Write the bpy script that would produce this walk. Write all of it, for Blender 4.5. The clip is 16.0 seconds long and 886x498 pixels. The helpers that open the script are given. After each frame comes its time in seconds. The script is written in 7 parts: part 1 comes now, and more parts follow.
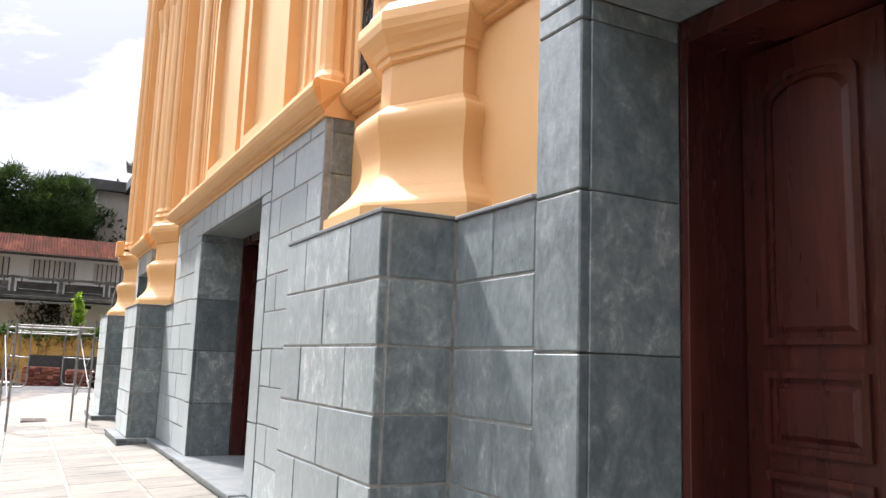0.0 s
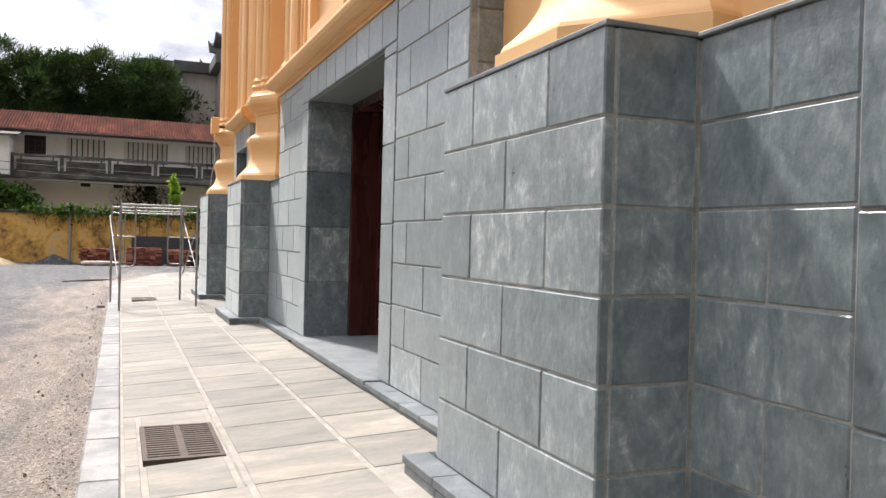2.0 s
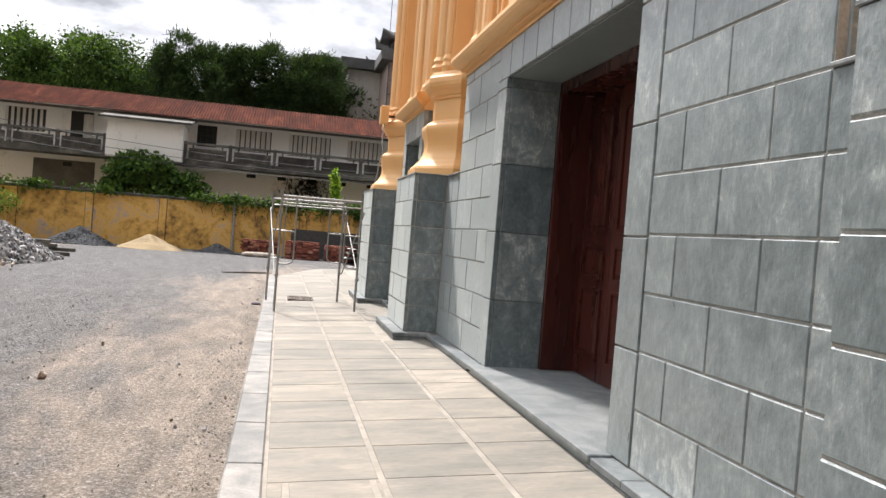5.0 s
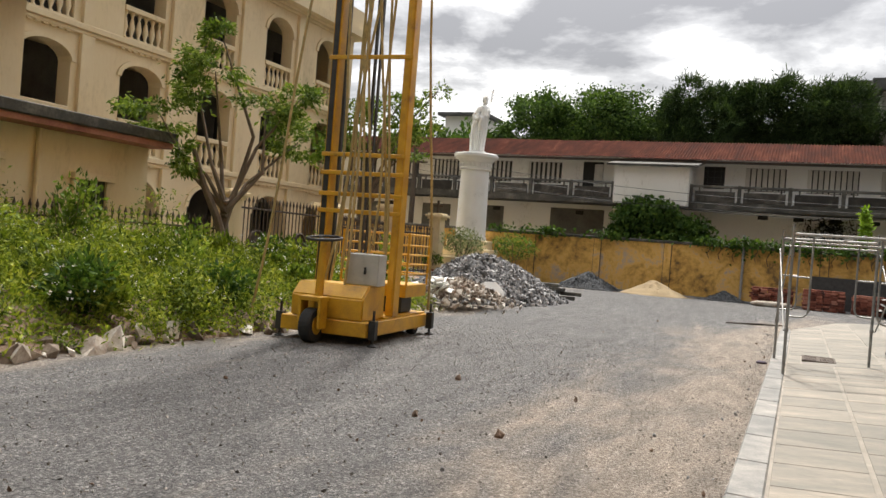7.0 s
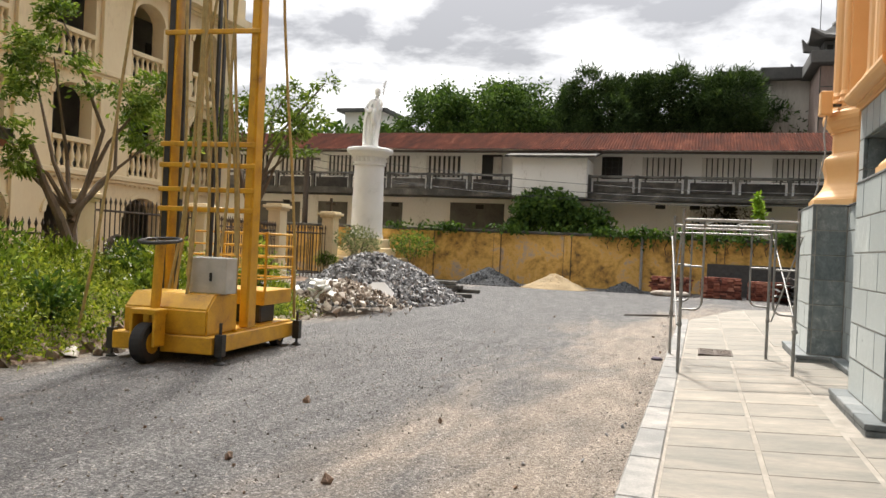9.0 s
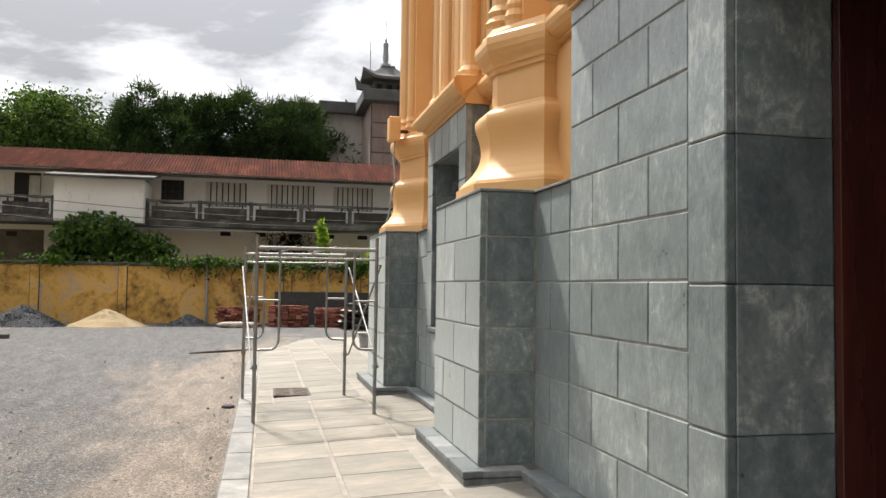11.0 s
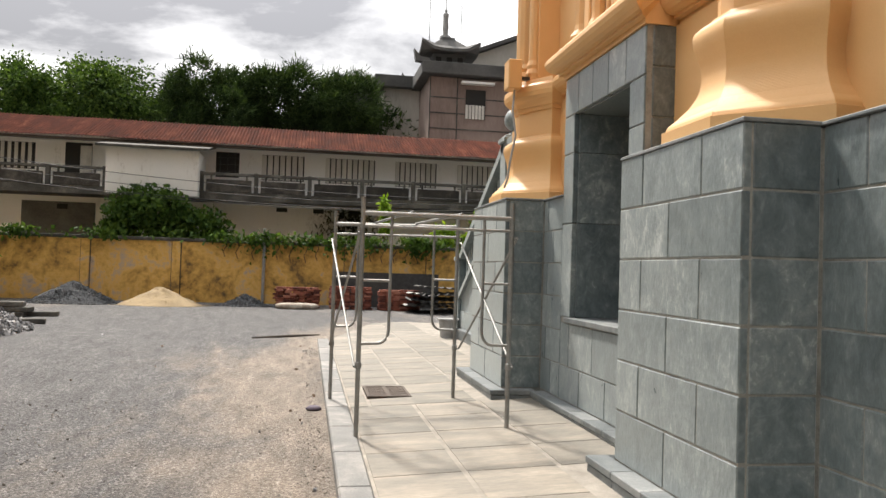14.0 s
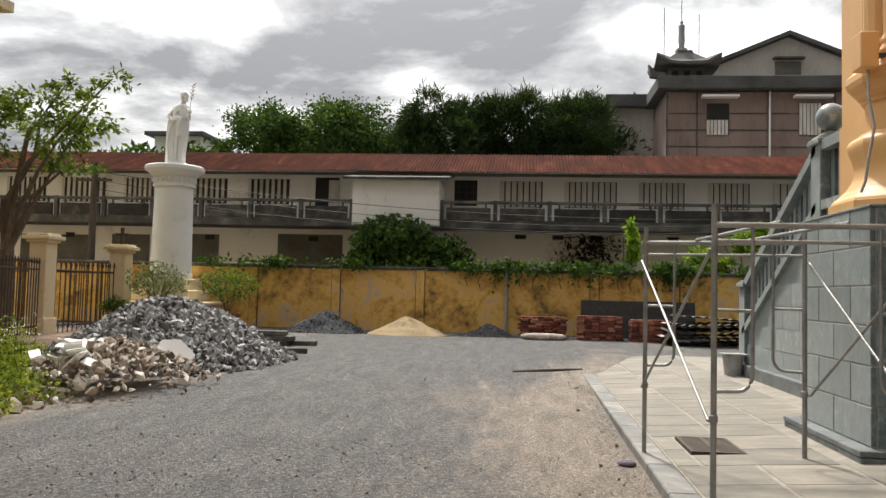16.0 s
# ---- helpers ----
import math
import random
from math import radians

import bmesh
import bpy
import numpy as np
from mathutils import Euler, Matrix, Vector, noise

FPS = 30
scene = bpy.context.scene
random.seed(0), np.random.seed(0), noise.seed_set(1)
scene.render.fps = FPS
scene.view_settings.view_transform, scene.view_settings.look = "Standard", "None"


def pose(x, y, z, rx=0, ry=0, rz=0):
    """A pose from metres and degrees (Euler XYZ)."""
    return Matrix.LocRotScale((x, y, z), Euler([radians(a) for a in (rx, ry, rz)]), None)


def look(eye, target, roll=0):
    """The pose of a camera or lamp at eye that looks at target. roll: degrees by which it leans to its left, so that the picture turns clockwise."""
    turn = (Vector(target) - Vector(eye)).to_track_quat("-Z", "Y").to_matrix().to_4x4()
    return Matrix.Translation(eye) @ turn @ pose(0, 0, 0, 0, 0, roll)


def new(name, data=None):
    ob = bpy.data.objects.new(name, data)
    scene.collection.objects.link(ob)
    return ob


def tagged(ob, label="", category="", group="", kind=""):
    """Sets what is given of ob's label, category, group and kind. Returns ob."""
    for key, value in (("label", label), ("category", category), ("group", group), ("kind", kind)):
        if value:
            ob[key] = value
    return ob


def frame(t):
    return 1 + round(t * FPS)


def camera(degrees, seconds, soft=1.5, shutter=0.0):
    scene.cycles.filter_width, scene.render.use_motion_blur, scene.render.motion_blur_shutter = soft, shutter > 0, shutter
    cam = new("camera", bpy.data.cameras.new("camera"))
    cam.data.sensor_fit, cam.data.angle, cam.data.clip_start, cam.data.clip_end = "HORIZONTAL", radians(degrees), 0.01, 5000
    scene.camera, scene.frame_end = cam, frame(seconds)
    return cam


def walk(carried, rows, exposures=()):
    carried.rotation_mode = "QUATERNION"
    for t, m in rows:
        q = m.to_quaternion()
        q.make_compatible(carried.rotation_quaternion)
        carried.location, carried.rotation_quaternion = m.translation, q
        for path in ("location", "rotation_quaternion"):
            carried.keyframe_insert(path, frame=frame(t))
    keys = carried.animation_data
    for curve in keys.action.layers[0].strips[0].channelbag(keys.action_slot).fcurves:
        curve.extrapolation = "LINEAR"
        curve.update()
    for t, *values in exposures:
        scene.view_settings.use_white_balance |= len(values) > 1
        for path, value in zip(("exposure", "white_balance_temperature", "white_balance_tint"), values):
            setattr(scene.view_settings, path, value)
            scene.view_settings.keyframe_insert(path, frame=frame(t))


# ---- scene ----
cam = camera(58.3, 16.0)
PATH = [
    (0, (-0.046, -0.031, 1.477), (0.87, 1.723, 1.764), 2.0),
    (0.5, (-0.094, 0.23, 1.481), (0.75, 2.023, 1.749), 1.9),
    (1, (-0.13, 0.478, 1.448), (0.709, 2.285, 1.629), 1.7),
    (1.5, (-0.128, 0.791, 1.439), (0.653, 2.631, 1.503), 1.0),
    (2, (-0.157, 1.114, 1.417), (0.598, 2.966, 1.395), 1.4),
    (2.5, (-0.2, 1.425, 1.424), (0.595, 3.258, 1.365), 1.0),
    (3, (-0.179, 1.763, 1.437), (0.595, 3.606, 1.386), 1.4),
    (3.2, (-0.178, 1.892, 1.437), (0.557, 3.751, 1.395), 1.9),
    (5.3, (-0.126, 3.373, 1.45), (0.148, 5.354, 1.415), 4.4),
    (5.5, (-0.12, 3.544, 1.447), (0.035, 5.538, 1.411), 4.0),
    (6, (-0.08, 3.979, 1.463), (-0.251, 5.972, 1.471), 4.4),
    (6.5, (-0.057, 4.371, 1.454), (-0.57, 6.304, 1.458), 5.2),
    (7, (-0.022, 4.718, 1.416), (-0.844, 6.541, 1.402), 4.5),
    (7.5, (0.025, 5.055, 1.448), (-0.993, 6.776, 1.431), 3.8),
    (8, (0.073, 5.361, 1.443), (-0.864, 7.128, 1.425), 3.1),
    (8.5, (0.07, 5.776, 1.435), (-0.662, 7.637, 1.425), 2.7),
    (9, (0.08, 6.14, 1.433), (-0.538, 8.042, 1.429), 2.6),
    (9.5, (-0.014, 6.508, 1.417), (-0.338, 8.481, 1.425), 2.3),
    (10, (-0.038, 6.835, 1.427), (0.021, 8.834, 1.48), 1.7),
    (10.2, (-0.043, 6.957, 1.445), (0.142, 8.947, 1.518), 1.4),
    (12.3, (-0.144, 8.603, 1.571), (0.37, 10.533, 1.674), 0.6),
    (12.5, (-0.177, 8.716, 1.577), (0.332, 10.648, 1.668), 0.6),
    (13, (-0.259, 9.036, 1.54), (0.182, 10.987, 1.57), 0.9),
    (13.5, (-0.393, 9.379, 1.493), (-0.019, 11.343, 1.484), 2.1),
    (14, (-0.602, 9.695, 1.452), (-0.266, 11.666, 1.504), 1.8),
    (14.5, (-0.791, 10.063, 1.439), (-0.641, 12.055, 1.545), 1.5),
    (15, (-1.011, 10.401, 1.408), (-1.024, 12.398, 1.514), 1.2),
    (15.5, (-1.212, 10.708, 1.412), (-1.291, 12.705, 1.493), 0.4),
    (16, (-1.417, 11.007, 1.415), (-1.623, 12.993, 1.524), 1.4),
]
EXPOSURES = [(0.0, 1.12, 6050, 15), (1.0, 1.02, 6100, 14), (1.5, 0.93, 6150, 14), (2.0, 0.82, 6150, 14), (3.0, 0.62, 6200, 14), (5.5, 0.76, 6350, 13), (6.5, 0.55, 6500, 12), (7.0, 0.41, 6550, 10), (7.5, 0.55, 6600, 10), (8.0, 0.76, 6700, 10),
             (9.0, 0.68, 6550, 10), (9.5, 0.54, 6500, 10), (10.0, 0.5, 6500, 10), (12.5, 0.8, 6500, 10), (13.0, 0.64, 6500, 10), (13.5, 0.56, 6550, 11), (14.5, 0.54, 6650, 11), (15.0, 0.35, 6700, 10), (15.5, 0.37, 6700, 10), (16.0, 0.22, 6600, 9)]
walk(cam, [(t, look(eye, target, roll)) for t, eye, target, roll in PATH], EXPOSURES)

# ---------------------------------------------------------------- light
SUN_AZ, SUN_EL = -16.5, 54.0
world = bpy.data.worlds.new("sky")
scene.world = world
world.use_nodes = True
wn, wl = world.node_tree.nodes, world.node_tree.links
wn.clear()


def node(tree, kind, **inputs):
    n = tree.nodes.new(kind)
    for key, value in inputs.items():
        n.inputs[key.replace("_", " ")].default_value = value
    return n


def ramp(tree, stops):
    n = tree.nodes.new("ShaderNodeValToRGB")
    el = n.color_ramp.elements
    while len(el) < len(stops):
        el.new(0.5)
    for e, (p, c) in zip(el, stops):
        e.position, e.color = p, (*c, 1) if len(c) == 3 else c
    return n


wt = world.node_tree
w_out = wn.new("ShaderNodeOutputWorld")
w_bg = wn.new("ShaderNodeBackground")
w_sky = wn.new("ShaderNodeTexSky")
w_sky.sky_type, w_sky.sun_disc = "NISHITA", False
w_sky.sun_elevation, w_sky.sun_rotation = radians(SUN_EL), radians(SUN_AZ)
w_sky.air_density, w_sky.dust_density = 1.0, 3.0
w_tc = wn.new("ShaderNodeTexCoord")
w_sep = wn.new("ShaderNodeSeparateXYZ")
w_add = wn.new("ShaderNodeMath")
w_add.operation, w_add.inputs[1].default_value = "ADD", 0.22
w_max = wn.new("ShaderNodeMath")
w_max.operation, w_max.inputs[1].default_value = "MAXIMUM", 0.12
w_dx, w_dy = wn.new("ShaderNodeMath"), wn.new("ShaderNodeMath")
w_dx.operation = w_dy.operation = "DIVIDE"
w_com = wn.new("ShaderNodeCombineXYZ")
wl.new(w_tc.outputs["Generated"], w_sep.inputs[0])
wl.new(w_sep.outputs["Z"], w_add.inputs[0])
wl.new(w_add.outputs[0], w_max.inputs[0])
for d, ax in ((w_dx, "X"), (w_dy, "Y")):
    wl.new(w_sep.outputs[ax], d.inputs[0])
    wl.new(w_max.outputs[0], d.inputs[1])
wl.new(w_dx.outputs[0], w_com.inputs["X"])
wl.new(w_dy.outputs[0], w_com.inputs["Y"])
w_noise = node(wt, "ShaderNodeTexNoise", Scale=1.5, Detail=9.0, Roughness=0.58, Distortion=0.35)
w_off = wn.new("ShaderNodeVectorMath")
w_off.operation, w_off.inputs[1].default_value = "ADD", (3.7, 1.9, 0.0)
wl.new(w_com.outputs[0], w_off.inputs[0])
wl.new(w_off.outputs[0], w_noise.inputs["Vector"])
w_ramp = ramp(wt, [(0.3, (0.84, 0.84, 0.83)), (0.39, (0.69, 0.69, 0.68)), (0.45, (0.48, 0.48, 0.475)), (0.515, (0.29, 0.29, 0.292)), (0.6, (0.14, 0.14, 0.145))])
wl.new(w_noise.outputs["Fac"], w_ramp.inputs[0])
w_scale = node(wt, "ShaderNodeVectorMath")
w_scale.operation = "SCALE"
w_scale.inputs["Scale"].default_value = 0.1
wl.new(w_sky.outputs[0], w_scale.inputs[0])
w_mix = wn.new("ShaderNodeMixRGB")
w_mix.inputs[0].default_value = 0.94
wl.new(w_scale.outputs[0], w_mix.inputs[1])
wl.new(w_ramp.outputs[0], w_mix.inputs[2])
# overcast sky: brighter overhead than at the horizon
w_el = wn.new("ShaderNodeMapRange")
w_el.inputs["From Min"].default_value, w_el.inputs["From Max"].default_value = 0.0, 0.9
w_el.inputs["To Min"].default_value, w_el.inputs["To Max"].default_value = 0.74, 2.7
wl.new(w_sep.outputs["Z"], w_el.inputs["Value"])
w_lift = node(wt, "ShaderNodeVectorMath")
w_lift.operation = "SCALE"
wl.new(w_mix.outputs[0], w_lift.inputs[0])
wl.new(w_el.outputs[0], w_lift.inputs["Scale"])
# thinner cloud to the north-west; thicker to the south-east
w_dot = wn.new("ShaderNodeVectorMath")
w_dot.operation = "DOT_PRODUCT"
w_dot.inputs[1].default_value = (-0.55, 0.62, 0.56)
wl.new(w_tc.outputs["Generated"], w_dot.inputs[0])
w_side = wn.new("ShaderNodeMapRange")
w_side.inputs["From Min"].default_value, w_side.inputs["From Max"].default_value = -0.3, 0.75
w_side.inputs["To Min"].default_value, w_side.inputs["To Max"].default_value = 0.44, 1.65
wl.new(w_dot.outputs["Value"], w_side.inputs["Value"])
w_thin = node(wt, "ShaderNodeVectorMath")
w_thin.operation = "SCALE"
wl.new(w_lift.outputs[0], w_thin.inputs[0])
wl.new(w_side.outputs[0], w_thin.inputs["Scale"])
wl.new(w_thin.outputs[0], w_bg.inputs[0])
w_bg.inputs[1].default_value = 1.0
wl.new(w_bg.outputs[0], w_out.inputs[0])

sun_data = bpy.data.lights.new("sun", "SUN")
sun_data.energy, sun_data.angle, sun_data.color = 3.9, radians(4.2), (1.0, 0.94, 0.85)
sun = new("sun", sun_data)
sd = Vector((math.sin(radians(SUN_AZ)) * math.cos(radians(SUN_EL)), math.cos(radians(SUN_AZ)) * math.cos(radians(SUN_EL)), math.sin(radians(SUN_EL))))
sun.matrix_world = look(sd * 60, (0, 0, 0))


# ---------------------------------------------------------------- materials
def material(name, colours, scale=3.0, rough=0.7, bump=0.2, grain=40.0, metal=0.0, per_object=0.0, island=0.0, detail=6.0, spec=0.5, stretch=(1, 1, 1), rough_var=0.12, bump_dist=0.01, distort=0.3, streak=0.0):
    """Two scales of noise drive colour, roughness and bump; colours is a ramp of stops."""
    m = bpy.data.materials.new(name)
    m.use_nodes = True
    t = m.node_tree
    b = t.nodes["Principled BSDF"]
    tc = t.nodes.new("ShaderNodeNewGeometry")
    mp = t.nodes.new("ShaderNodeMapping")
    mp.inputs["Scale"].default_value = stretch
    t.links.new(tc.outputs["Position"], mp.inputs["Vector"])
    n1 = node(t, "ShaderNodeTexNoise", Scale=scale, Detail=detail, Roughness=0.6, Distortion=distort)
    n2 = node(t, "ShaderNodeTexNoise", Scale=grain, Detail=4.0, Roughness=0.65)
    t.links.new(mp.outputs[0], n1.inputs["Vector"])
    t.links.new(mp.outputs[0], n2.inputs["Vector"])
    mixf = t.nodes.new("ShaderNodeMath")
    mixf.operation = "MULTIPLY_ADD"
    mixf.inputs[1].default_value = 0.35
    t.links.new(n2.outputs["Fac"], mixf.inputs[0])
    sub = t.nodes.new("ShaderNodeMath")
    sub.operation = "MULTIPLY_ADD"
    sub.inputs[1].default_value, sub.inputs[2].default_value = 0.9, -0.125
    t.links.new(n1.outputs["Fac"], sub.inputs[0])
    t.links.new(sub.outputs[0], mixf.inputs[2])
    fac = mixf.outputs[0]
    if streak:
        # pale brushed smears: a turned, drawn-out noise that only lightens
        sm_map = t.nodes.new("ShaderNodeMapping")
        sm_map.inputs["Rotation"].default_value = (0.6, 0.35, 0.5)
        sm_map.inputs["Scale"].default_value = (3.0, 9.0, 2.6)
        t.links.new(tc.outputs["Position"], sm_map.inputs["Vector"])
        n3 = node(t, "ShaderNodeTexNoise", Scale=1.9, Detail=10.0, Roughness=0.78, Distortion=2.2)
        t.links.new(sm_map.outputs[0], n3.inputs["Vector"])
        sm = t.nodes.new("ShaderNodeMapRange")
        sm.inputs["From Min"].default_value, sm.inputs["From Max"].default_value = 0.5, 0.74
        sm.inputs["To Min"].default_value, sm.inputs["To Max"].default_value = 0.0, streak
        t.links.new(n3.outputs["Fac"], sm.inputs["Value"])
        plus = t.nodes.new("ShaderNodeMath")
        t.links.new(fac, plus.inputs[0])
        t.links.new(sm.outputs[0], plus.inputs[1])
        fac = plus.outputs[0]
    if per_object or island:
        src = t.nodes.new("ShaderNodeObjectInfo" if per_object else "ShaderNodeNewGeometry")
        add = t.nodes.new("ShaderNodeMath")
        add.operation = "MULTIPLY_ADD"
        add.inputs[1].default_value = per_object or island
        t.links.new(src.outputs["Random" if per_object else "Random Per Island"], add.inputs[0])
        low = t.nodes.new("ShaderNodeMath")
        low.operation, low.inputs[1].default_value = "SUBTRACT", (per_object or island) / 2
        t.links.new(fac, low.inputs[0])
        t.links.new(low.outputs[0], add.inputs[2])
        fac = add.outputs[0]
    r = ramp(t, colours)
    t.links.new(fac, r.inputs[0])
    t.links.new(r.outputs[0], b.inputs["Base Color"])
    rr = t.nodes.new("ShaderNodeMath")
    rr.operation = "MULTIPLY_ADD"
    rr.inputs[1].default_value, rr.inputs[2].default_value = rough_var * 2, rough - rough_var
    t.links.new(n1.outputs["Fac"], rr.inputs[0])
    t.links.new(rr.outputs[0], b.inputs["Roughness"])
    b.inputs["Metallic"].default_value = metal
    b.inputs["Specular IOR Level"].default_value = spec
    if bump:
        bp = node(t, "ShaderNodeBump", Strength=bump, Distance=bump_dist)
        t.links.new(n2.outputs["Fac"], bp.inputs["Height"])
        t.links.new(bp.outputs[0], b.inputs["Normal"])
    return m


def tones(c, spread=0.35, lo=0.25, hi=0.75):
    """A dark, a middle and a light stop round one base colour."""
    return [(lo, tuple(v * (1 - spread) for v in c)), (0.5, c), (hi, tuple(min(1, v * (1 + spread)) for v in c))]


M_STONE = material("slate_block", [(0.2, (0.05, 0.069, 0.074)), (0.40, (0.096, 0.123, 0.13)), (0.54, (0.138, 0.169, 0.175)), (0.68, (0.205, 0.236, 0.237)), (0.86, (0.42, 0.445, 0.432))], 8.5, 0.36, 0.22, 38, per_object=0.26, stretch=(1, 1, 0.7), rough_var=0.2, detail=10, distort=0.6, spec=0.9, streak=0.26)
sb_ = M_STONE.node_tree.nodes["Principled BSDF"]
# sheen added to brighten the slate where sun and view graze it
sb_.inputs["Sheen Weight"].default_value, sb_.inputs["Sheen Roughness"].default_value = 0.31, 0.45
sb_.inputs["Sheen Tint"].default_value = (0.84, 0.89, 0.87, 1)
M_MORTAR = material("mortar", tones((0.27, 0.262, 0.235), 0.5), 6, 0.9, 0.4, 80)
M_LEDGE = material("slate_ledge", [(0.25, (0.075, 0.087, 0.092)), (0.5, (0.15, 0.166, 0.17)), (0.7, (0.24, 0.25, 0.248)), (0.85, (0.36, 0.365, 0.355))], 3, 0.5, 0.2, 50, per_object=0.2, distort=1.2)
M_YELLOW = material("ochre_paint", [(0.25, (0.65, 0.375, 0.15)), (0.5, (0.70, 0.415, 0.178)), (0.75, (0.75, 0.46, 0.21))], 1.2, 0.5, 0.05, 90, spec=0.4, rough_var=0.06)
M_DOOR = material("red_door_wood", [(0.25, (0.02, 0.006, 0.005)), (0.5, (0.05, 0.012, 0.009)), (0.75, (0.11, 0.028, 0.019))], 2.2, 0.28, 0.1, 30, stretch=(1, 1, 0.12), rough_var=0.12)
M_PAVE = material("paving_slab", [(0.22, (0.108, 0.103, 0.086)), (0.40, (0.16, 0.148, 0.124)), (0.56, (0.212, 0.190, 0.157)), (0.7, (0.285, 0.248, 0.20)), (0.82, (0.37, 0.325, 0.27))], 2.6, 0.72, 0.25, 24, per_object=0.2, stretch=(0.6, 1.6, 1))
M_JOINT = material("paving_joint", tones((0.275, 0.25, 0.215), 0.35), 5, 0.95, 0.3, 90)
M_KERB = material("kerb_stone", [(0.25, (0.11, 0.112, 0.11)), (0.48, (0.175, 0.173, 0.166)), (0.75, (0.33, 0.31, 0.285))], 3.5, 0.7, 0.25, 60, per_object=0.15)
M_IRON = material("cast_iron", tones((0.085, 0.065, 0.052), 0.5), 9, 0.75, 0.5, 70, 0.4)
M_GALV = material("galvanised_tube", tones((0.3, 0.3, 0.29), 0.35), 7, 0.5, 0.2, 60, 0.75)
M_WHITE = material("white_plaster", [(0.22, (0.55, 0.55, 0.52)), (0.4, (0.80, 0.80, 0.78)), (0.7, (0.86, 0.86, 0.85))], 1.3, 0.7, 0.15, 40)
M_OLDWHITE = material("old_white_render", [(0.2, (0.22, 0.21, 0.19)), (0.33, (0.58, 0.56, 0.52)), (0.42, (0.82, 0.81, 0.78)), (0.75, (0.88, 0.87, 0.84))], 0.55, 0.85, 0.2, 14, stretch=(1, 1, 0.45))
M_CONC = material("mouldy_concrete", [(0.25, (0.022, 0.021, 0.019)), (0.5, (0.072, 0.069, 0.062)), (0.75, (0.21, 0.2, 0.175))], 1.4, 0.9, 0.3, 18)
M_MOULD = material("black_mould_concrete", [(0.25, (0.012, 0.011, 0.010)), (0.5, (0.04, 0.036, 0.032)), (0.75, (0.13, 0.12, 0.105))], 2.6, 0.92, 0.3, 18, per_object=0.25)
# near-black: the unlit depth of openings is put into this colour
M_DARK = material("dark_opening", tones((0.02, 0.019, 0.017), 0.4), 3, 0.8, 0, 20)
# darkened render: the shade of recessed places is put into its colour
M_NICHE_SHADE = material("shaded_render", tones((0.13, 0.125, 0.11), 0.5), 1.2, 0.9, 0.2, 20)
M_SHUTTER = material("grey_shutter", tones((0.62, 0.60, 0.55), 0.3), 3, 0.7, 0.2, 40, stretch=(1, 1, 0.3), per_object=0.15)
M_RUST = material("rusty_sheet", [(0.25, (0.022, 0.008, 0.006)), (0.42, (0.055, 0.016, 0.010)), (0.58, (0.092, 0.027, 0.016)), (0.78, (0.19, 0.08, 0.05))], 0.9, 0.95, 0.2, 12, 0.0, spec=0.05, stretch=(2.5, 0.6, 0.6), detail=9)
M_SALMON = material("faded_red_paint", [(0.25, (0.16, 0.06, 0.045)), (0.5, (0.36, 0.16, 0.12)), (0.75, (0.46, 0.24, 0.18))], 1.5, 0.85, 0.2, 20)
M_YWALL = material("weathered_yellow_wall", [(0.28, (0.05, 0.04, 0.028)), (0.36, (0.20, 0.125, 0.05)), (0.435, (0.47, 0.28, 0.072)), (0.515, (0.66, 0.405, 0.112)), (0.57, (0.72, 0.46, 0.15)), (0.60, (0.60, 0.42, 0.22)), (0.65, (0.50, 0.40, 0.30)), (0.72, (0.36, 0.30, 0.25))], 0.9, 0.9, 0.25, 6, detail=10, distort=0.8)
M_CREAM = material("cream_facade", [(0.22, (0.36, 0.29, 0.18)), (0.34, (0.62, 0.51, 0.32)), (0.46, (0.74, 0.615, 0.40)), (0.75, (0.80, 0.69, 0.48))], 0.6, 0.85, 0.15, 12, stretch=(1, 1, 0.4))
M_MACH = material("machine_yellow", [(0.24, (0.16, 0.075, 0.02)), (0.38, (0.46, 0.25, 0.018)), (0.55, (0.58, 0.325, 0.018)), (0.75, (0.68, 0.40, 0.03))], 3.5, 0.42, 0.12, 50)
M_RUBBER = material("tyre_rubber", tones((0.022, 0.022, 0.022), 0.4), 8, 0.85, 0.3, 60)
M_STEEL = material("dark_steel", tones((0.05, 0.05, 0.05), 0.4), 8, 0.5, 0.2, 60, 0.6)
M_BOX = material("grey_enamel", tones((0.42, 0.43, 0.40), 0.2), 5, 0.45, 0.08, 60)
M_ROPE = material("cable_sleeve", tones((0.36, 0.28, 0.12), 0.35), 14, 0.8, 0.3, 70)
M_ROCK = material("crushed_rock", [(0.25, (0.07, 0.07, 0.072)), (0.5, (0.2, 0.2, 0.205)), (0.75, (0.42, 0.42, 0.42))], 6, 0.85, 0.3, 50, island=0.7)
M_DEBRIS = material("pale_rubble", [(0.2, (0.10, 0.075, 0.055)), (0.45, (0.27, 0.215, 0.17)), (0.65, (0.45, 0.40, 0.34)), (0.85, (0.74, 0.71, 0.66))], 5, 0.85, 0.3, 40, island=0.7)
M_DARKCHIP = material("blue_chip", [(0.2, (0.03, 0.032, 0.036)), (0.5, (0.085, 0.09, 0.098)), (0.8, (0.24, 0.25, 0.26))], 6, 0.85, 0.3, 50, island=0.7)
M_CHIP = material("road_chip", [(0.2, (0.10, 0.092, 0.084)), (0.5, (0.16, 0.145, 0.13)), (0.8, (0.36, 0.33, 0.3))], 6, 0.9, 0.3, 50, island=0.7)
